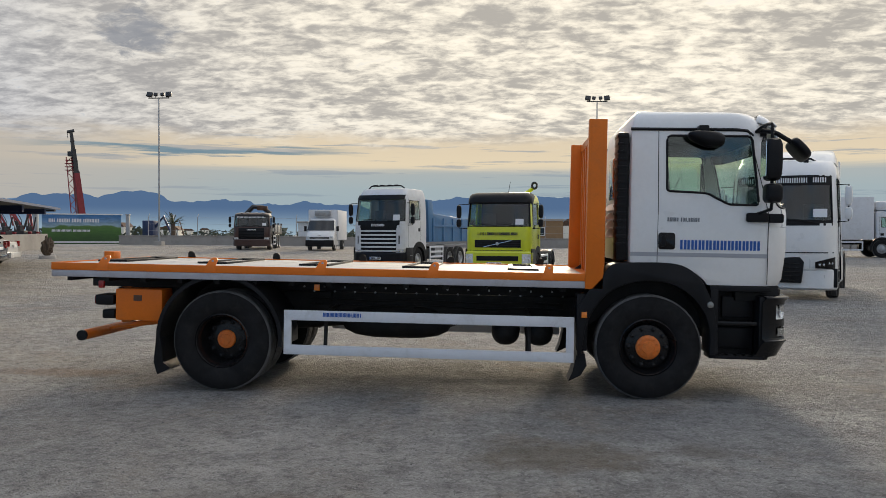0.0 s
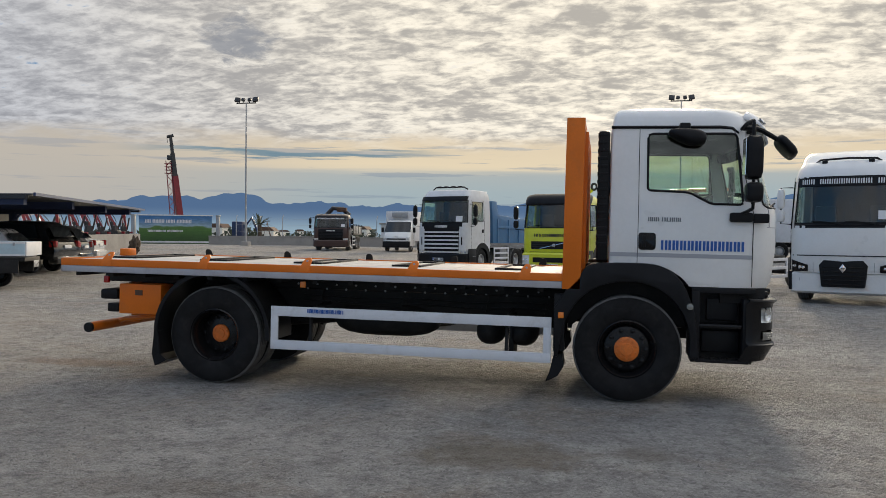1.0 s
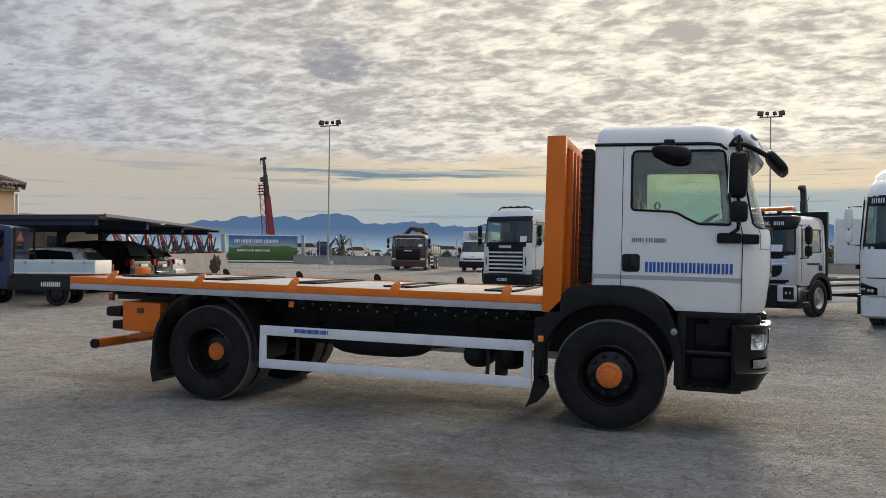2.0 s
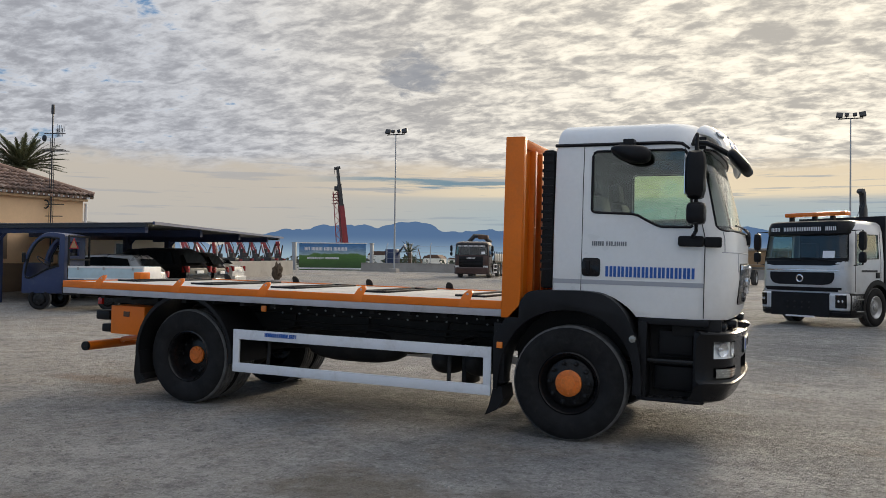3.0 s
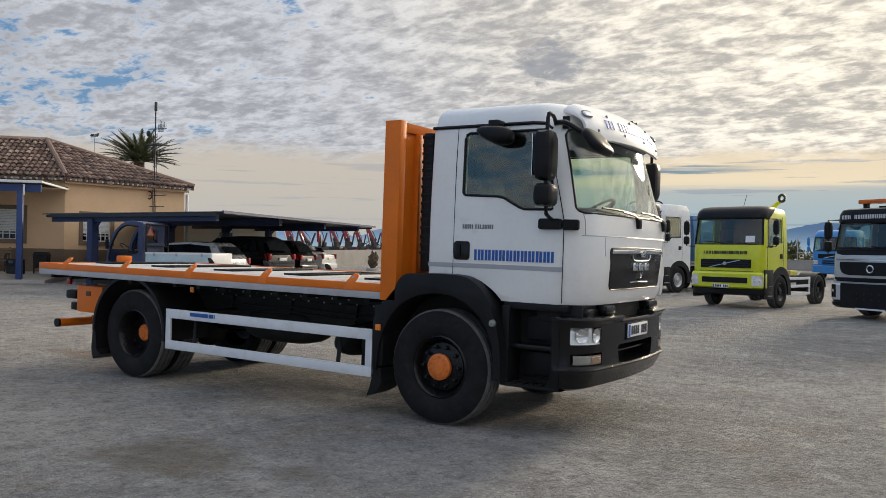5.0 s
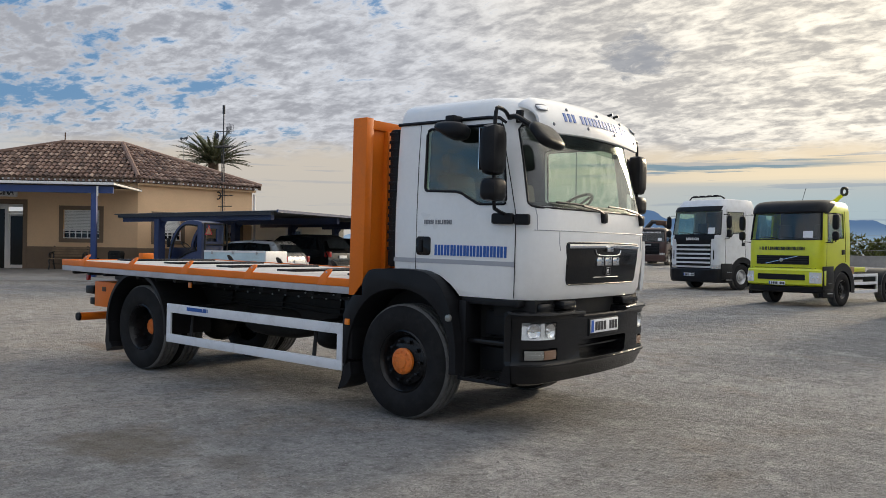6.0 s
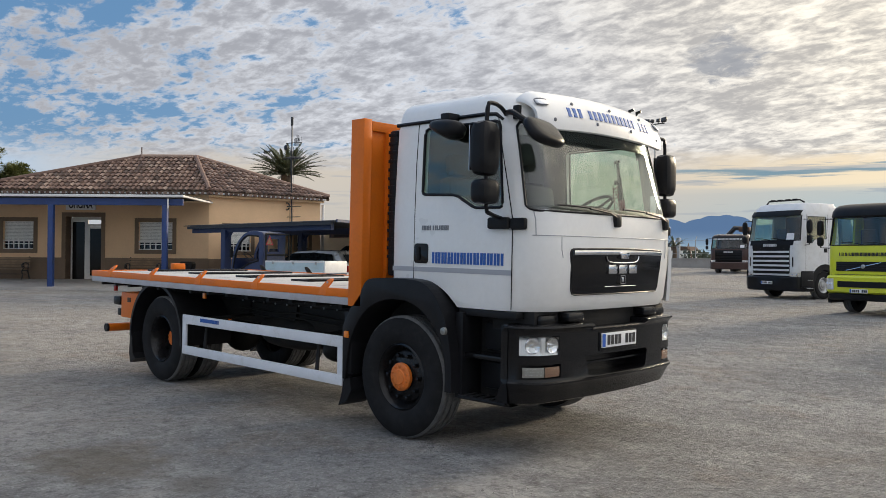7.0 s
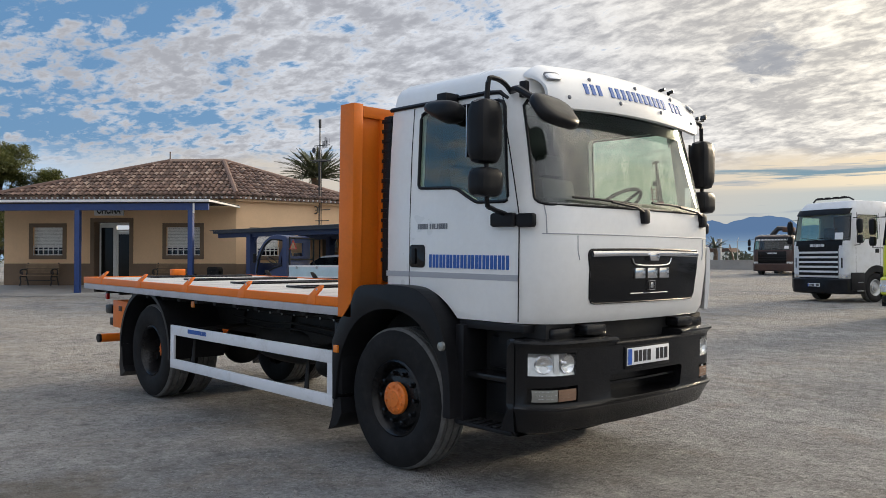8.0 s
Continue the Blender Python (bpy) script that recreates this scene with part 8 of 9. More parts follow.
    curve = bpy.data.curves.new("sign_text", "FONT")
    curve.body, curve.size, curve.align_x, curve.align_y, curve.extrude = "OFICINA", 0.42, "CENTER", "CENTER", 0.004
    curve.offset = 0.014
    text = new("sign_text", curve)
    text.data.materials.append(BLACK_INK)
    m = Matrix(((-ALONG.x, 0, OUT.x, 0), (-ALONG.y, 0, OUT.y, 0), (0, 1, 0, 0), (0, 0, 0, 1)))
    m.translation = on_front(5.62, 0.166, 3.74)
    bpy.context.view_layer.update()
    mesh = bpy.data.meshes.new_from_object(text.evaluated_get(bpy.context.evaluated_depsgraph_get()))
    bpy.data.objects.remove(text)
    mesh.transform(m @ Matrix.Diagonal((0.63, 1.0, 1.0, 1.0)))
    letters = new("lettering", mesh)
    letters.parent = sign


office()


def garden_bench(u, w):
    top = thing("bench", Matrix(), "wooden slat bench with dark iron ends, on the porch", "bench", "porch benches")
    for k in range(5):
        bm = fresh()
        slab(bm, on_front, u, u + 1.5, w + 0.1 + k * 0.09, w + 0.17 + k * 0.09, BASE + 0.44, BASE + 0.475)
        part("seat_slat", bm, WOOD, top, smooth=0)
    for k in range(4):
        bm = fresh()
        slab(bm, on_front, u, u + 1.5, w + 0.04 - 0.012 * k, w + 0.065 - 0.012 * k, BASE + 0.55 + k * 0.11, BASE + 0.63 + k * 0.11)
        part("back_slat", bm, WOOD, top, smooth=0)
    for e in (0.07, 1.43):
        bm = fresh()
        def rod(points, r):
            tube(bm, flow([on_front(u + e, w + q, BASE + z) for q, z in points], 4), r, 6)
        rod([(-0.05, 1.0), (0.0, 0.8), (0.06, 0.55), (0.1, 0.42), (0.03, 0.22), (-0.06, 0.02)], 0.032)
        rod([(0.1, 0.42), (0.3, 0.40), (0.55, 0.42)], 0.03)
        rod([(0.52, 0.44), (0.6, 0.36), (0.54, 0.2), (0.62, 0.02)], 0.032)
        rod([(0.02, 0.68), (0.25, 0.73), (0.5, 0.7), (0.6, 0.62), (0.54, 0.54), (0.46, 0.58)], 0.028)
        rod([(0.5, 0.44), (0.4, 0.55), (0.48, 0.69)], 0.022)
        part("iron_end", bm, CRANE_BLACK, top, "dark scrolled cast iron end")
    pipe("cross_rod", CRANE_BLACK, top, [on_front(u + 0.07, w + 0.22, BASE + 0.24), on_front(u + 1.43, w + 0.22, BASE + 0.24)], 0.016, 6)


garden_bench(7.7, 0.35)
garden_bench(1.9, 0.35)


def small_yard_things():
    # litter bin beside the house corner
    p = Vector((-22.45, 12.72, ground_height(-22.45, 12.72)))
    top = thing("litter_bin", pose(p.x, p.y, p.z, 0, 0, 35), "dark metal litter bin on two legs, by the porch", "bin")
    bm = fresh()
    prism(bm, [(-0.24, 0.45), (0.24, 0.45), (0.28, 0.98), (0.22, 1.09), (-0.22, 1.09), (-0.28, 0.98)], "xz", -0.2, 0.2, bevel=0.03)
    drum = part("drum", bm, CHASSIS, top)
    bar("slot", BLACK, drum, -0.18, 0.18, -0.21, -0.195, 0.9, 0.98)
    for q in (-0.3, 0.3):
        pipe("leg", CHASSIS, top, [(q, 0, 0.0), (q, 0, 0.9)], 0.025, 6)
    # box beside the bench
    q = on_front(0.9, 3.3, BASE + 0.02)
    box_thing = thing("air_unit", Matrix.Translation(q), "dark grey box standing on the porch floor", "box")
    bar("casing", CHASSIS, box_thing, -0.3, 0.3, -0.2, 0.2, 0.0, 0.55, bevel=0.03)
    bar("lid", BLACK_GLOSS, box_thing, -0.24, 0.24, -0.22, -0.2, 0.3, 0.5)


small_yard_things()


def tv_mast():
    p = on_side(4.0, 0.25, 0)
    top = thing("antenna_mast", Matrix.Translation((p.x, p.y, 0)), "slim lattice aerial mast fixed to the house wall", "antenna")
    g = ground_height(p.x, p.y)
    pipe("mast", STEEL_ROOF, top, [(0, 0, g), (0, 0, 7.9)], 0.03, 8)
    bar("top_box", CRANE_BLACK, top, -0.06, 0.06, -0.04, 0.04, 7.72, 8.12, bevel=0.015)
    for z, l in ((6.9, 0.9), (6.15, 1.2), (3.9, 0.9), (3.4, 0.8)):
        pipe("boom", STEEL_ROOF, top, [(-l * 0.4, -l * 0.1, z), (l * 0.6, l * 0.2, z)], 0.02, 6)
    for k in range(5):
        pipe("element", STEEL_ROOF, top, [(-0.3 + k * 0.18, -0.32, 6.2), (-0.3 + k * 0.18, 0.32, 6.2)], 0.014, 5)
    for k in range(6):
        pipe("element", STEEL_ROOF, top, [(0.15 + k * 0.07, 0.05, 6.75), (0.15 + k * 0.07, 0.05, 7.1)], 0.012, 5)
    pipe("dish_ring", CRANE_BLACK, top, [(-0.2 + 0.17 * math.cos(a), -0.1, 3.9 + 0.17 * math.sin(a)) for a in [2 * math.pi * k / 12 for k in range(13)]], 0.03, 6)
    ball_bm = fresh()
    ball(ball_bm, (-0.35, -0.1, 6.7), 0.14, 0.05, 0.14)
    part("dish", ball_bm, STEEL_ROOF, top)
    for z in (5.2, 5.8, 6.5):
        pipe("rung", STEEL_ROOF, top, [(-0.09, -0.03, z), (0.09, 0.03, z)], 0.012, 5)
    for sx in (-0.08, 0.08):
        pipe("lattice_rail", STEEL_ROOF, top, [(sx, sx * 0.35, 3.0), (sx, sx * 0.35, 6.7)], 0.012, 5)
    for k in range(5):
        pipe("yagi_element", STEEL_ROOF, top, [(0.16 + k * 0.1, 0.12, 6.95), (0.16 + k * 0.1, 0.12, 7.3 - 0.03 * k)], 0.01, 5)


tv_mast()


# ---- carport ----
def carport():
    L, K, E = Vector((-20.2, 11.3)), Vector((-11.2, 11.75)), Vector((-18.2, 28.9))
    M = L + (E - K)
    top = thing("carport", Matrix(), "flat dark sheet carport on blue steel posts", "carport")
    z = 2.72

    def roof_z(p):
        return z + 0.008 * (p.y - 11.0)

    bm = fresh()
    n = 60
    rings = []
    for k in range(n + 1):
        f = k / n
        a, b = L + (M - L) * f, K + (E - K) * f
        rip = 0.025 if k % 2 else 0.0
        rings.append([bm.verts.new((a.x, a.y, roof_z(a) + rip)), bm.verts.new((b.x, b.y, roof_z(b) + rip)), bm.verts.new((b.x, b.y, roof_z(b) + rip - 0.03)), bm.verts.new((a.x, a.y, roof_z(a) + rip - 0.03))])
    skin(bm, rings)
    part("sheet_roof", bm, STEEL_ROOF, top, "dark corrugated sheet roof", smooth=0)
    for name, a, b in (("front_beam", L, K), ("rear_beam", M, E)):
        bm = fresh()
        d = (b - a).normalized()
        nrm = Vector((-d.y, d.x)) * 0.06
        a2, b2 = a + d * 0.35, b - d * 0.2
        pts = [a2 - nrm, b2 - nrm, b2 + nrm, a2 + nrm]
        skin(bm, [[bm.verts.new((p.x, p.y, roof_z(p) - 0.04 - h)) for p in pts] for h in (0.0, 0.1)])
        part(name, bm, STEEL_ROOF, top, smooth=0)
    bm = fresh()
    d = (E - K).normalized()
    nrm = Vector((d.y, -d.x)) * 0.06
    skin(bm, [[bm.verts.new((p.x, p.y, roof_z(p) - h)) for p in (K, E, E + nrm, K + nrm)] for h in (-0.03, 0.06)])
    part("gutter", bm, NAVY, top, "dark blue sheet gutter", smooth=0)
    for i in range(4):
        p = L + (K - L) * 0.30 + (E - K) * (0.01 + i * 0.29)
        bm = fresh()
        box(bm, p.x - 0.14, p.x + 0.14, p.y - 0.14, p.y + 0.14, ground_height(p.x, p.y) - 0.1, roof_z(p) - 0.2, bevel=0.01)
        part("post", bm, SHADED_BLUE, top, "blue steel post, darkened for shade")
        q = p + (K - L).normalized() * 6.0
        r = p - (K - L).normalized() * 2.2
        bm = fresh()
        dd = (K - L).normalized()
        nn = Vector((-dd.y, dd.x)) * 0.07
        skin(bm, [[bm.verts.new((w.x, w.y, roof_z(w) - h)) for w in (r - nn, q - nn, q + nn, r + nn)] for h in (0.05, 0.3)])
        part("cross_beam", bm, SHADED_BLUE, top, smooth=0)
        bm = fresh()
        base = p + dd * 0.14
        low, high = Vector((base.x, base.y, roof_z(p) - 0.52)), Vector((base.x + dd.x * 0.26, base.y + dd.y * 0.26, roof_z(p) - 0.27))
        tube(bm, [low, high], 0.06, 4)
        part("brace", bm, SHADED_BLUE, top, smooth=0)


carport()


# ---- boundary: walls, gate, hoarding, yard stores ----
def block_wall(name, a, b, height, mat=CONCRETE, thick=0.25, coping=True):
    a, b = Vector(a), Vector(b)
    d = (b - a).normalized()
    n = Vector((-d.y, d.x)) * (thick / 2)
    bm = fresh()
    k = max(2, int((b - a).length / 3))
    rings = []
    for i in range(k + 1):
        p = a + (b - a) * i / k
        g = ground_height(p.x, p.y)
        rings.append([bm.verts.new((q.x, q.y, z)) for q, z in ((p - n, g - 0.3), (p + n, g - 0.3), (p + n, g + height), (p - n, g + height))])
    skin(bm, rings)
    if coping:
        rings = []
        for i in range(k + 1):
            p = a + (b - a) * i / k
            g = ground_height(p.x, p.y) + height
            rings.append([bm.verts.new((q.x, q.y, z)) for q, z in ((p - n * 1.3, g), (p + n * 1.3, g), (p + n * 1.3, g + 0.08), (p - n * 1.3, g + 0.08))])
        skin(bm, rings)
    ob = part(name, bm, mat, None, "low rendered concrete boundary wall", smooth=0)
    tagged(ob, category="wall", kind="structure")


block_wall("wall_north", (-31.5, 62.0), (34.0, 66.0), 0.75)
block_wall("wall_east", (34.0, 66.0), (70.0, 40.0), 0.75)
block_wall("wall_plinth", (-26.75, 30.6), (-29.85, 46.4), 1.05, thick=1.5, coping=False)
block_wall("wall_west", (-62.0, 48.0), (-45.0, 62.0), 1.1)


def fence_posts():
    rnd = random.Random(3)
    for k in range(14):
        x = -29 + k * 4.4
        y = 62.2 + (x + 31.5) * 4.0 / 65.5
        g = ground_height(x, y) + 0.75
        top = thing("fence_post", Matrix.Translation((x, y, g)), "thin galvanised fence post on the boundary wall", "fence post", "boundary fence posts")
        pipe("pole", GALV, top, [(0, 0, -0.2), (0, 0, 1.7), (0, 0.25, 2.0)], 0.035, 6)
    bm = fresh()
    for k in range(13):
        x0, x1 = -29 + k * 4.4, -29 + (k + 1) * 4.4
        y0, y1 = 62.2 + (x0 + 31.5) * 4 / 65.5, 62.2 + (x1 + 31.5) * 4 / 65.5
        for h in (0.5, 1.1, 1.65):
            tube(bm, [(x0, y0, ground_height(x0, y0) + 0.75 + h), (x1, y1, ground_height(x1, y1) + 0.75 + h)], 0.008, 4)
    ob = part("fence_wire", bm, GALV, None, "thin fence wires along the boundary wall", smooth=0)
    tagged(ob, category="fence", kind="stuff")


fence_posts()


def hoarding():
    """A long green and blue printed board between two gate pillars."""
    a, b = Vector((-40.3, 64.7)), Vector((-34.0, 67.45))
    d = (b - a).normalized()
    out = Vector((d.y, -d.x))
    g = ground_height(-37, 66)
    top = thing("billboard", Matrix(), "blue and green printed billboard with pale lettering", "billboard")

    def at(u, w, z):
        p = a + d * u + out * w
        return Vector((p.x, p.y, g + z))

    length = (b - a).length
    bm = fresh()
    slab(bm, at, 0, length, -0.1, 0.0, -0.2, 2.75)
    m, n = material("printed_landscape")
    place = n.add("ShaderNodeTexCoord").outputs["Object"]
    z = n.add("ShaderNodeSeparateXYZ", {0: place}).outputs[2]
    wavy = n.math("ADD", z, n.math("MULTIPLY", n.math("SUBTRACT", n.noise(place, 0.5, 3.0), 0.5), 0.9))
    tone = n.ramp(n.step(wavy, g + 0.2, g + 2.9), [(0.0, (0.035, 0.09, 0.02)), (0.4, (0.07, 0.17, 0.03)), (0.52, (0.1, 0.2, 0.05)), (0.58, (0.3, 0.42, 0.5)), (1.0, (0.03, 0.16, 0.42))])
    rows = n.step(n.noise(n.vec("MULTIPLY", place, (3.0, 3.0, 14.0)), 0.6, 2.0), 0.4, 0.6)
    tone = n.mix(n.math("MULTIPLY", rows, 0.25), tone, (0.02, 0.06, 0.015, 1))
    finish(n, n.add("ShaderNodeBsdfPrincipled", {"Base Color": tone, "Roughness": 0.4}).outputs[0])
    part("printed_sheet", bm, m, top, "printed landscape sheet", smooth=0)
    word_blocks("lettering", WHITE_INK, top, "XX XXXX XXX XXXXX", at(length * 0.40, 0.02, 2.2), (d.x, d.y, 0), (0, 0, 1), 0.34, 4.4)
    word_blocks("small_lettering", WHITE_INK, top, "XXXXXXXX XXXXXXX", at(length * 0.36, 0.02, 1.25), (d.x, d.y, 0), (0, 0, 1), 0.2, 3.3)
    bm = fresh()
    slab(bm, at, -0.1, length + 0.1, -0.12, 0.04, 0.1, 0.25)
    slab(bm, at, -0.1, length + 0.1, -0.12, 0.04, 2.75, 2.85)
    part("board_frame", bm, GUTTER, top, smooth=0)
    for name, u, mat, w in (("gate_pillar", -0.5, GALV, 0.34), ("gate_pillar", length + 0.6, GALV, 0.3), ("gate_pillar", length + 4.6, GALV, 0.28)):
        p = at(u, 0, 0)
        t2 = thing(name, Matrix.Translation(p), "square rendered gate pillar with cap", "pillar", "gate pillars")
        bar("shaft", mat, t2, -w / 2, w / 2, -w / 2, w / 2, -0.3, 2.75, bevel=0.02)
        bar("cap", mat, t2, -w / 2 - 0.05, w / 2 + 0.05, -w / 2 - 0.05, w / 2 + 0.05, 2.75, 2.85, bevel=0.02)
    # dark machines behind the gate
    p = at(length + 2.3, -3.0, 0)
    mach = thing("yard_machine", Matrix.Translation(p), "blue and dark steel machine behind the gate", "machine")
    bar("base", CHASSIS, mach, -1.4, 1.6, -0.8, 0.8, 0.0, 0.7, bevel=0.05)
    bar("cab", NAVY, mach, -0.2, 0.9, -0.7, 0.7, 0.7, 2.3, bevel=0.08)
    pipe("arm", NAVY, mach, [(0.8, 0, 1.6), (1.7, 0, 2.7), (2.4, 0, 1.2)], 0.14, 8)
    pipe("frame_arm", RUST, mach, [(2.6, 0.4, 0.0), (3.2, 0.4, 2.3), (3.8, 0.4, 0.0)], 0.09, 6)


hoarding()


def light_mast(x, y, height, name="floodlight_mast"):
    g = ground_height(x, y)
    top = thing(name, Matrix.Translation((x, y, g)), "tall steel floodlight mast with four lamps", "light pole", "floodlight masts")
    bm = fresh()
    tube(bm, [(0, 0, 0), (0, 0, height * 0.5), (0, 0, height)], 0.085, 10, 0.05)
    part("pole", bm, GALV, top)
    pipe("cross_arm", CHASSIS, top, [(-0.9, 0.0, height), (0.9, 0.0, height)], 0.05, 6)
    for sx, s in ((-0.8, 1.0), (-0.28, 0.62), (0.3, 0.62), (0.85, 1.0)):
        bm = fresh()
        box(bm, -0.24 * s, 0.24 * s, -0.1, 0.1, -0.2 * s, 0.2 * s, bevel=0.02, m=pose(sx, 0, height + 0.3, -25, 8 if sx < 0 else -8, 0))
        part("floodlight", bm, CRANE_BLACK, top, "dark floodlight")
        pipe("bracket", CRANE_BLACK, top, [(sx, 0, height), (sx, 0, height + 0.15)], 0.03, 5)
    bar("foot", CONCRETE, top, -0.35, 0.35, -0.35, 0.35, -0.3, 0.35, bevel=0.03)


light_mast(-26.4, 58.7, 12.4)
light_mast(10.7, 64.9, 12.9)
light_mast(-115.6, 79.0, 19.2)


def tower_boom():
    """The raised red telescopic boom behind the hoarding."""
    x, y = -64.4, 114.0
    g = ground_height(x, y) - 0.3
    top = thing("raised_crane", Matrix.Translation((x, y, g)) @ Matrix.Diagonal((1.36, 1.36, 1.29, 1.0)), "raised red telescopic crane boom with lattice jib", "crane")
    side = Vector((0.88, 0.47, 0))
    bm = fresh()
    foot, tip = side * 1.2, Vector((0, 0, 13.4)) + side * -0.25
    def along(f):
        return foot + (tip - foot) * f
    tube(bm, [along(0), along(0.62)], 0.56, 4, 0.42)
    part("boom", bm, CRANE_RED, top, "red steel boom section")
    bm = fresh()
    tube(bm, [along(0.6), along(0.82)], 0.34, 4, 0.3)
    tube(bm, [along(0.82), along(1.0)], 0.24, 4, 0.2)
    for f, q in ((0.62, 0.42), (0.72, 0.36), (0.82, 0.34), (0.9, 0.27)):
        tube(bm, [along(f), along(f + 0.012)], q, 4)
    tube(bm, [along(0.985) - side * 0.4, along(1.0) + side * 0.35], 0.2, 6)
    tube(bm, [along(0.99) - side * 0.42, along(0.93) - side * 0.42], 0.035, 4)
    part("inner_boom", bm, CRANE_BLACK, top, "dark inner boom sections")
    bm = fresh()
    a0, a1 = side * 0.0, side * -0.75 + Vector((0, 0, 10.2))
    n = 16
    for k in range(n):
        f0, f1 = k / n, (k + 1) / n
        p, q = a0 + (a1 - a0) * f0, a0 + (a1 - a0) * f1
        o = side * 0.55
        tube(bm, [p, q], 0.06, 4)
        tube(bm, [p + o, q + o], 0.06, 4)
        tube(bm, [p, q + o] if k % 2 else [p + o, q], 0.04, 4)
    part("lattice_jib", bm, CRANE_RED, top, "red lattice jib", smooth=0)
    bar("winch", CRANE_BLACK, top, -0.55, 0.1, -0.3, 0.3, 10.3, 10.9, bevel=0.05)
    for k in range(4):
        bar("cage_bar", CRANE_RED, top, -0.85, 0.05, -0.35, 0.35, 8.6 + k * 0.4, 8.68 + k * 0.4, bevel=0.01)
    bar("turret", CRANE_RED, top, -1.5, 2.0, -1.2, 1.2, 0.0, 1.6, bevel=0.1)


tower_boom()


def folded_cranes():
    """Crimson loading cranes folded on a high plinth, behind the carport."""
    rnd = random.Random(8)
    for i, (x, y) in enumerate(((-27.0, 31.8), (-27.4, 33.7), (-27.8, 35.6), (-28.2, 37.5), (-28.6, 39.4), (-29.0, 41.3), (-29.3, 43.2), (-29.6, 45.0))):
        g = ground_height(x, y)
        top = thing("folded_crane", pose(x, y, g + 1.05, 0, 0, rnd.uniform(-40, 70)) @ Matrix.Scale(rnd.uniform(0.6, 0.7), 4) @ Matrix.Translation((0, 0, -1.65)), "folded crimson hydraulic loading crane standing on a plinth", "crane", "loading cranes for sale")
        lean = rnd.uniform(-0.2, 0.9)
        bar("base_frame", CRANE_BLACK, top, -0.9, 0.9, -0.4, 0.4, 1.65, 2.0, bevel=0.05)
        bar("stabiliser", CRANE_RED, top, -1.2, 1.2, 0.42, 0.62, 1.7, 1.92, bevel=0.03)
        pipe("column", CRANE_BLACK, top, [(0, 0, 2.0), (0, 0, 2.9)], 0.2, 10)
        for name, mat, pts, r, r1 in (("main_arm", CRANE_RED, [(-0.15, 0, 2.5), (-0.8 + lean, 0, 3.95)], 0.22, 0.17), ("jib_arm", CRANE_RED, [(-0.8 + lean, 0.2, 3.95), (0.55, 0.2, 2.15)], 0.17, 0.14), ("tip_arm", CRANE_BLACK, [(0.55, 0.3, 2.15), (1.0, 0.3, 3.5)], 0.11, 0.09)):
            bm = fresh()
            tube(bm, pts, r, 4, r1)
            part(name, bm, mat, top, smooth=0)
        pipe("ram", ALU, top, [(0.1, -0.2, 2.1), (-0.55 + lean, -0.2, 3.4)], 0.06, 8)
        pipe("hose", CRANE_BLACK, top, flow([(0.2, 0.1, 2.1), (0.5, 0.05, 2.9), (-0.3 + lean, 0.15, 3.8)], 3), 0.04, 5)
        bar("valve_block", CRANE_BLACK, top, 0.25, 0.6, -0.4, 0.3, 1.98, 2.5, bevel=0.05)


folded_cranes()


def stump_pedestal():
    x, y = -20.6, 32.0
    top = thing("stone_stump", pose(x, y, ground_height(x, y)) @ Matrix.Scale(0.62, 4), "rough dark stump on a round concrete base", "ornament")
    bm = fresh()
    tube(bm, [(0, 0, -0.1), (0, 0, 0.0), (0, 0, 0.22), (0, 0, 0.26)], 0.72, 20, 0.6)
    part("base", bm, CONCRETE, top)
    bm = fresh()
    made = bmesh.ops.create_icosphere(bm, subdivisions=4, radius=1)["verts"]
    for v in made:
        k = 1 + 0.35 * noise.noise(v.co * 2.1) + 0.15 * noise.noise(v.co * 6)
        v.co = (v.co.x * 0.46 * k, v.co.y * 0.4 * k, 1.0 + v.co.z * 0.78 * k)
    part("stump", bm, BARK, top, smooth=30)


stump_pedestal()


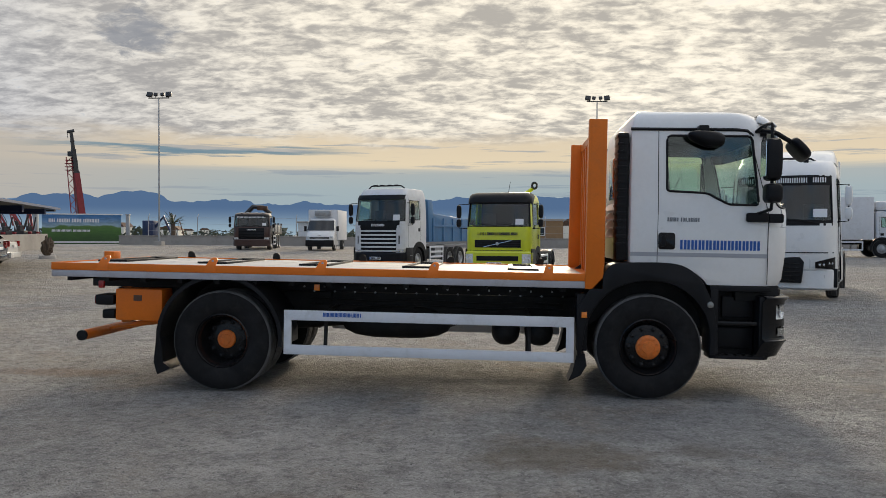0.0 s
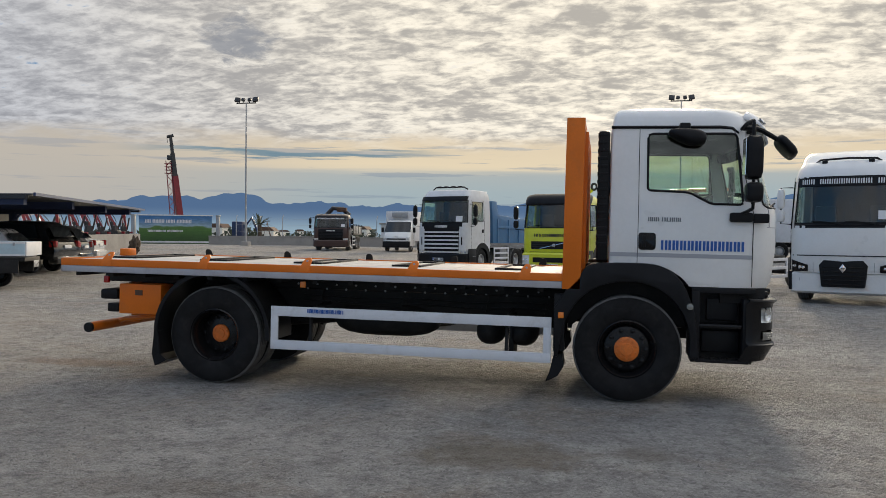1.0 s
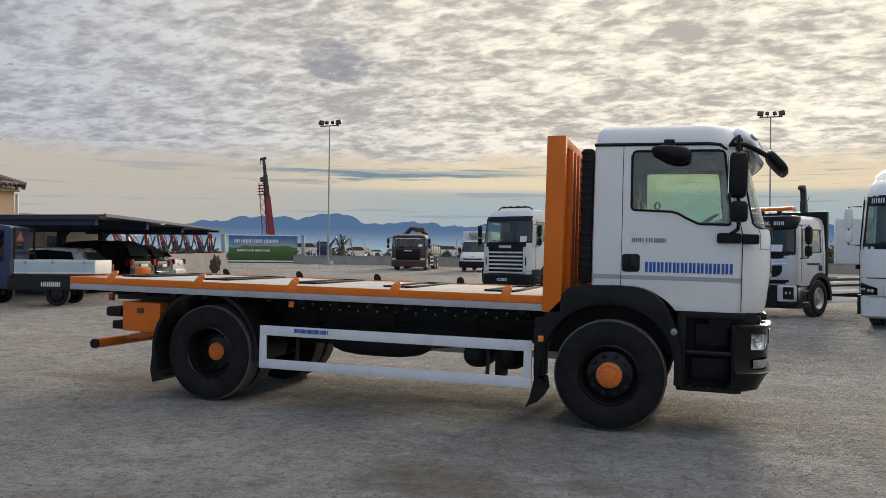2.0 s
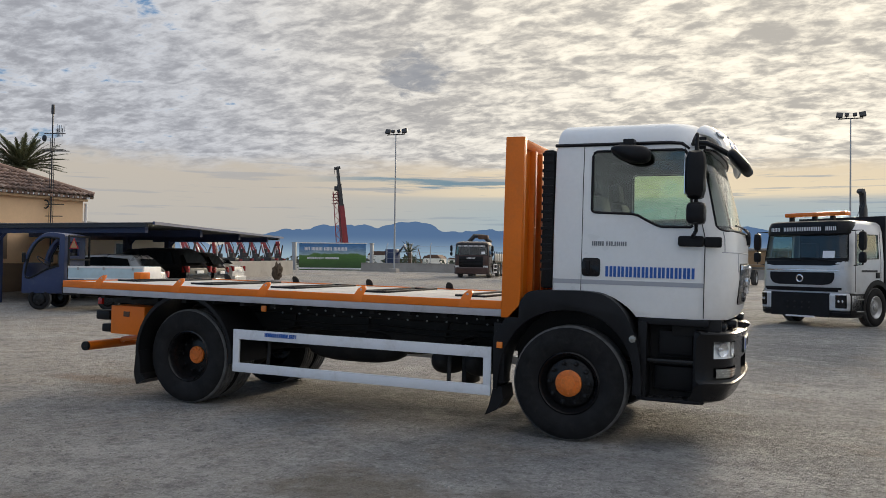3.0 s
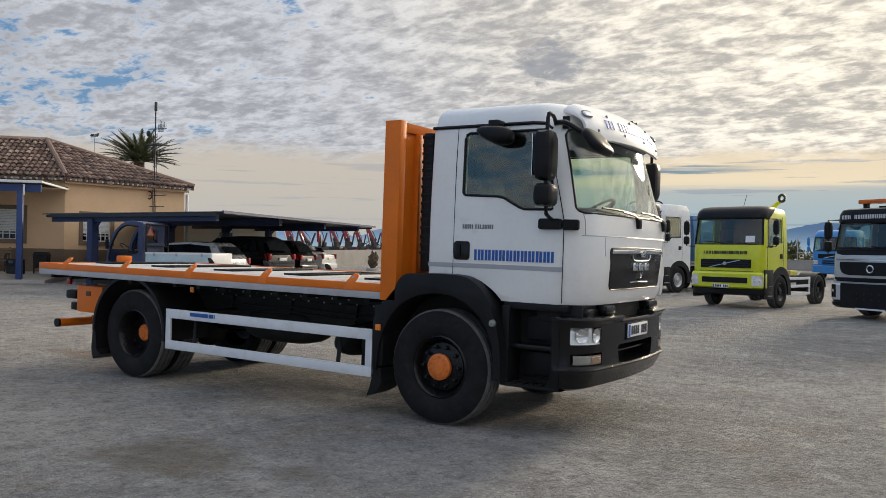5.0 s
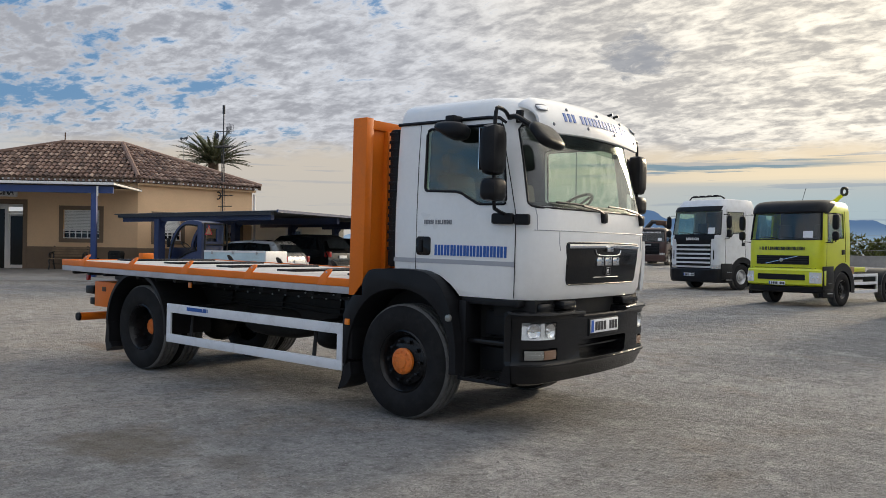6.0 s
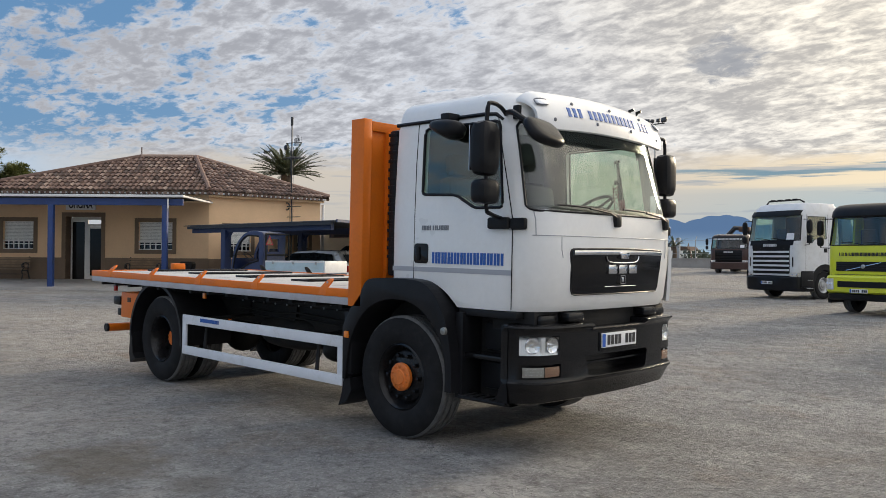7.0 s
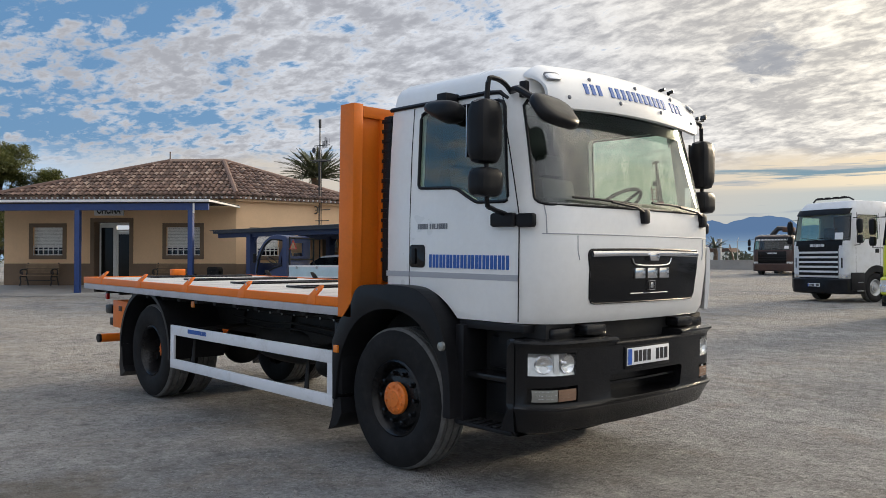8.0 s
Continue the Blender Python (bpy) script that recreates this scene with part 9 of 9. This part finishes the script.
# ---- plants ----
def palm_tree(x, y, trunk_h, crown, fronds, seed, label, trunk_r=0.22):
    rnd = random.Random(seed)
    g = ground_height(x, y)
    top = thing("palm_tree", pose(x, y, g), label, "tree", "palm trees")
    bm = fresh()
    rings = [(0, 0, -0.2), (0, 0, trunk_h * 0.3), (0.05, 0, trunk_h * 0.7), (0.0, 0, trunk_h)]
    tube(bm, rings, trunk_r * 1.25, 10, trunk_r)
    part("trunk", bm, BARK, top)
    bm = fresh()
    for k in range(fronds):
        a = k * 2.399 + rnd.uniform(-0.2, 0.2)
        lift = rnd.uniform(0.05, 1.5)
        length = crown * rnd.uniform(0.75, 1.1)
        pts = []
        n = 9
        for j in range(n + 1):
            f = j / n
            r = length * f * math.cos(lift * 0.7)
            z = trunk_h + length * (math.sin(lift) * f - 0.24 * f * f)
            pts.append(Vector((r * math.cos(a), r * math.sin(a), z)))
        tube(bm, pts, 0.025, 4, 0.006, caps=False)
        sidev = Vector((-math.sin(a), math.cos(a), 0))
        for j in range(1, n * 4):
            f = j / (n * 4)
            i = min(int(f * n), n - 1)
            p = pts[i].lerp(pts[i + 1], f * n - i)
            d = (pts[i + 1] - pts[i]).normalized()
            for s in (-1, 1):
                ll = length * 0.15 * math.sin(math.pi * min(1, f * 0.85 + 0.12)) * rnd.uniform(0.75, 1.1)
                tip = p + (sidev * s * 0.6 + d * 0.8 + Vector((0, 0, rnd.uniform(-0.1, 0.3)))) * ll
                w = d * 0.019 * crown
                bm.faces.new((bm.verts.new(p - w), bm.verts.new(p + w), bm.verts.new(tip)))
    part("crown", bm, PALM_LEAF, top, "feathery green palm crown", smooth=0)


palm_tree(-31.7, 24.2, 6.05, 2.6, 88, 2, "bushy green date palm behind the office", 0.3)
palm_tree(-27.6, 64.4, 1.9, 1.35, 22, 4, "small palm growing beyond the boundary wall", 0.18)
palm_tree(5.2, 68.0, 1.8, 1.3, 16, 9, "small palm growing beyond the boundary wall", 0.18)


def pine_tree(x, y, height, spread, seed, label):
    rnd = random.Random(seed)
    g = ground_height(x, y)
    top = thing("pine_tree", pose(x, y, g), label, "tree", "pines by the office")
    bm = fresh()
    tube(bm, [(0, 0, -0.2), (0.1, 0, height * 0.3), (0.0, 0.1, height * 0.65)], 0.28, 9, 0.14)
    ends = []
    for k in range(36):
        a = k * 2.4
        f = rnd.uniform(0.0, 1.0)
        reach = spread * math.sqrt(1.0 - 0.85 * f)
        e = Vector((math.cos(a) * reach * rnd.uniform(0.7, 1.0), math.sin(a) * reach * rnd.uniform(0.7, 1.0), height * 0.25 + (height * 0.75 - 0.4) * f))
        z0 = min(e.z - 0.4, height * rnd.uniform(0.2, 0.5))
        tube(bm, [(0, 0, z0), e * 0.55 + Vector((0, 0, z0 * 0.4)), e], 0.09, 6, 0.03)
        ends.append(e)
    part("trunk", bm, BARK, top)
    points, faces = [], []
    for e in ends:
        for _ in range(14):
            c = e + Vector((rnd.gauss(0, 0.17 * spread + 0.1), rnd.gauss(0, 0.17 * spread + 0.1), rnd.gauss(0, 0.3)))
            size = rnd.uniform(0.28, 0.52)
            for _ in range(300):
                d = Vector((rnd.gauss(0, 1), rnd.gauss(0, 1), rnd.gauss(0.15, 0.8))).normalized()
                p = c + Vector((d.x, d.y, d.z * 0.75)) * size * rnd.random() ** 0.4
                s = d.cross((rnd.random(), rnd.random(), 1)).normalized() * rnd.uniform(0.018, 0.038)
                n = len(points)
                points += [p - s, p + s, p + d * rnd.uniform(0.06, 0.13)]
                faces.append((n, n + 1, n + 2))
    mesh = bpy.data.meshes.new("crown")
    mesh.from_pydata(points, [], faces)
    bm = fresh()
    bm.from_mesh(mesh)
    bpy.data.meshes.remove(mesh)
    part("crown", bm, PINE_LEAF, top, "uneven olive green pine crown", smooth=0)


pine_tree(-40.2, 11.7, 6.2, 0.85, 3, "small olive green pine behind the office")
pine_tree(-41.0, 9.0, 7.7, 2.3, 6, "tall olive green pine behind the office")


def shrub(x, y, size, seed):
    rnd = random.Random(seed)
    top = thing("shrub", pose(x, y, ground_height(x, y)), "dark green shrub beyond the boundary wall", "shrub", "shrubs beyond the wall")
    bm = fresh()
    for k in range(7):
        a = k * 0.9
        tube(bm, [(0, 0, -0.1), (math.cos(a) * size * 0.35, math.sin(a) * size * 0.35, size * 0.8)], 0.05, 5, 0.02)
    part("stem", bm, BARK, top)
    bm = fresh()
    for _ in range(26):
        c = Vector((rnd.gauss(0, 0.42), rnd.gauss(0, 0.42), rnd.uniform(0.35, 1.15))) * size
        for _ in range(45):
            d = Vector((rnd.gauss(0, 1), rnd.gauss(0, 1), rnd.gauss(0.2, 0.9))).normalized()
            p = c + d * rnd.uniform(0.05, 0.32) * size
            q = d.cross((rnd.random(), rnd.random(), 1)).normalized() * rnd.uniform(0.03, 0.07) * size
            bm.faces.new((bm.verts.new(p - q), bm.verts.new(p + q), bm.verts.new(p + d * rnd.uniform(0.1, 0.22) * size)))
    part("leaves", bm, PINE_LEAF, top, smooth=0)


for n_, (sx, sy, size) in enumerate(((-4.2, 69.5, 1.7), (-7.4, 69.0, 2.0), (-10.2, 70.5, 1.5), (15.5, 69.5, 1.8))):
    shrub(sx, sy, size, 31 + n_)


# ---- beyond the yard ----
def low_building(name, x, y, w, d, h, mat, label, yaw=0):
    top = thing(name, pose(x, y, ground_height(x, y), 0, 0, yaw), label, "building")
    bar("wall", mat, top, -w / 2, w / 2, -d / 2, d / 2, -0.3, h, bevel=0)
    bar("roof", CONCRETE, top, -w / 2 - 0.15, w / 2 + 0.15, -d / 2 - 0.15, d / 2 + 0.15, h, h + 0.18, bevel=0.02)
    for k in range(max(1, int(w / 4))):
        u = -w / 2 + (k + 0.5) * w / max(1, int(w / 4))
        win = bar("window", GUTTER, top, u - 0.55, u + 0.55, -d / 2 - 0.03, -d / 2 + 0.02, h * 0.4, h * 0.75, bevel=0)
        bar("pane", DARK_GLASS, win, u - 0.45, u + 0.45, -d / 2 - 0.04, -d / 2 - 0.03, h * 0.44, h * 0.71, bevel=0)


low_building("annex", -27.6, 24.3, 7.6, 6.0, 2.85, PALE_WALL, "pale rendered annex behind the carport", 90)
low_building("shed", 3.5, 72.0, 9.0, 5.0, 2.4, TAN, "low tan shed beyond the boundary wall", 3)
low_building("shed", -17.5, 80.0, 4.0, 4.0, 2.2, WHITE_DULL, "small white shed beyond the boundary wall", 0)


def far_country():
    """Trees and little houses on the plain below the yard."""
    rnd = random.Random(21)
    bm = fresh()
    for _ in range(520):
        y = rnd.uniform(75, 700)
        x = rnd.uniform(-0.75, 0.62) * y
        s = rnd.uniform(0.8, 2.2) * (0.8 + y / 420)
        c = Vector((x, y, 0.4))
        for _ in range(16):
            d = Vector((rnd.gauss(0, 1), rnd.gauss(0, 1), abs(rnd.gauss(0, 0.8)))).normalized()
            p = c + Vector((d.x * s * rnd.uniform(0.2, 1.0), d.y * s, d.z * s * 1.05))
            q = s * 0.45
            bm.faces.new([bm.verts.new(p + Vector((rnd.uniform(-q, q), rnd.uniform(-q, q), rnd.uniform(-q, q)))) for _ in range(3)])
    ob = part("far_trees", bm, FAR_LEAF, None, "scattered dark trees on the hazy plain", smooth=0)
    tagged(ob, category="trees", kind="stuff")
    for k in range(26):
        y = rnd.uniform(150, 620)
        x = rnd.uniform(-0.55, 0.55) * y
        h = rnd.uniform(3, 5)
        top = thing("far_house", pose(x, y, 0.5, 0, 0, rnd.uniform(-30, 30)), "small pale house on the hazy plain", "house", "houses on the plain")
        w, d = rnd.uniform(6, 14), rnd.uniform(5, 8)
        bar("wall", PALE_WALL, top, -w / 2, w / 2, -d / 2, d / 2, -0.5, h, bevel=0)
        bm = fresh()
        prism(bm, [(-w / 2 - 0.3, h), (w / 2 + 0.3, h), (w / 2 - 1.5, h + 1.5), (-w / 2 + 1.5, h + 1.5)], "xz", -d / 2, d / 2)
        part("roof", bm, RUST, top, smooth=0)


far_country()


def mountains():
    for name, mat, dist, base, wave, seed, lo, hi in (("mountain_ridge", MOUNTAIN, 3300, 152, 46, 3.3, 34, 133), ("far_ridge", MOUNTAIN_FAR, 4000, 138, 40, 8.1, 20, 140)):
        bm = fresh()
        low, high = [], []
        n = 420
        for k in range(n + 1):
            az = lo + (hi - lo) * k / n
            a = radians(az)
            f = az * 0.16
            h = base + wave * 1.7 * noise.noise((f, seed, 0)) + wave * 0.8 * noise.noise((f * 2.7, seed, 3)) + wave * 0.28 * noise.noise((f * 8, seed, 5)) + wave * 0.1 * noise.noise((f * 26, seed, 5))
            fade = min(1.0, (az - lo) / 8.0) * min(1.0, (hi - az) / 9.0)
            h *= 1 - 0.16 * min(1.0, max(0.0, (103 - az) / 8))
            x, y = dist * math.cos(a), dist * math.sin(a)
            low.append(bm.verts.new((x, y, -40)))
            high.append(bm.verts.new((x * 1.04, y * 1.04, -40 + (h + 40) * max(0.02, fade))))
        for i in range(n):
            bm.faces.new((low[i], low[i + 1], high[i + 1], high[i]))
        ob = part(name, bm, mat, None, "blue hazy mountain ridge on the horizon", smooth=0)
        tagged(ob, category="mountains", kind="structure")


mountains()
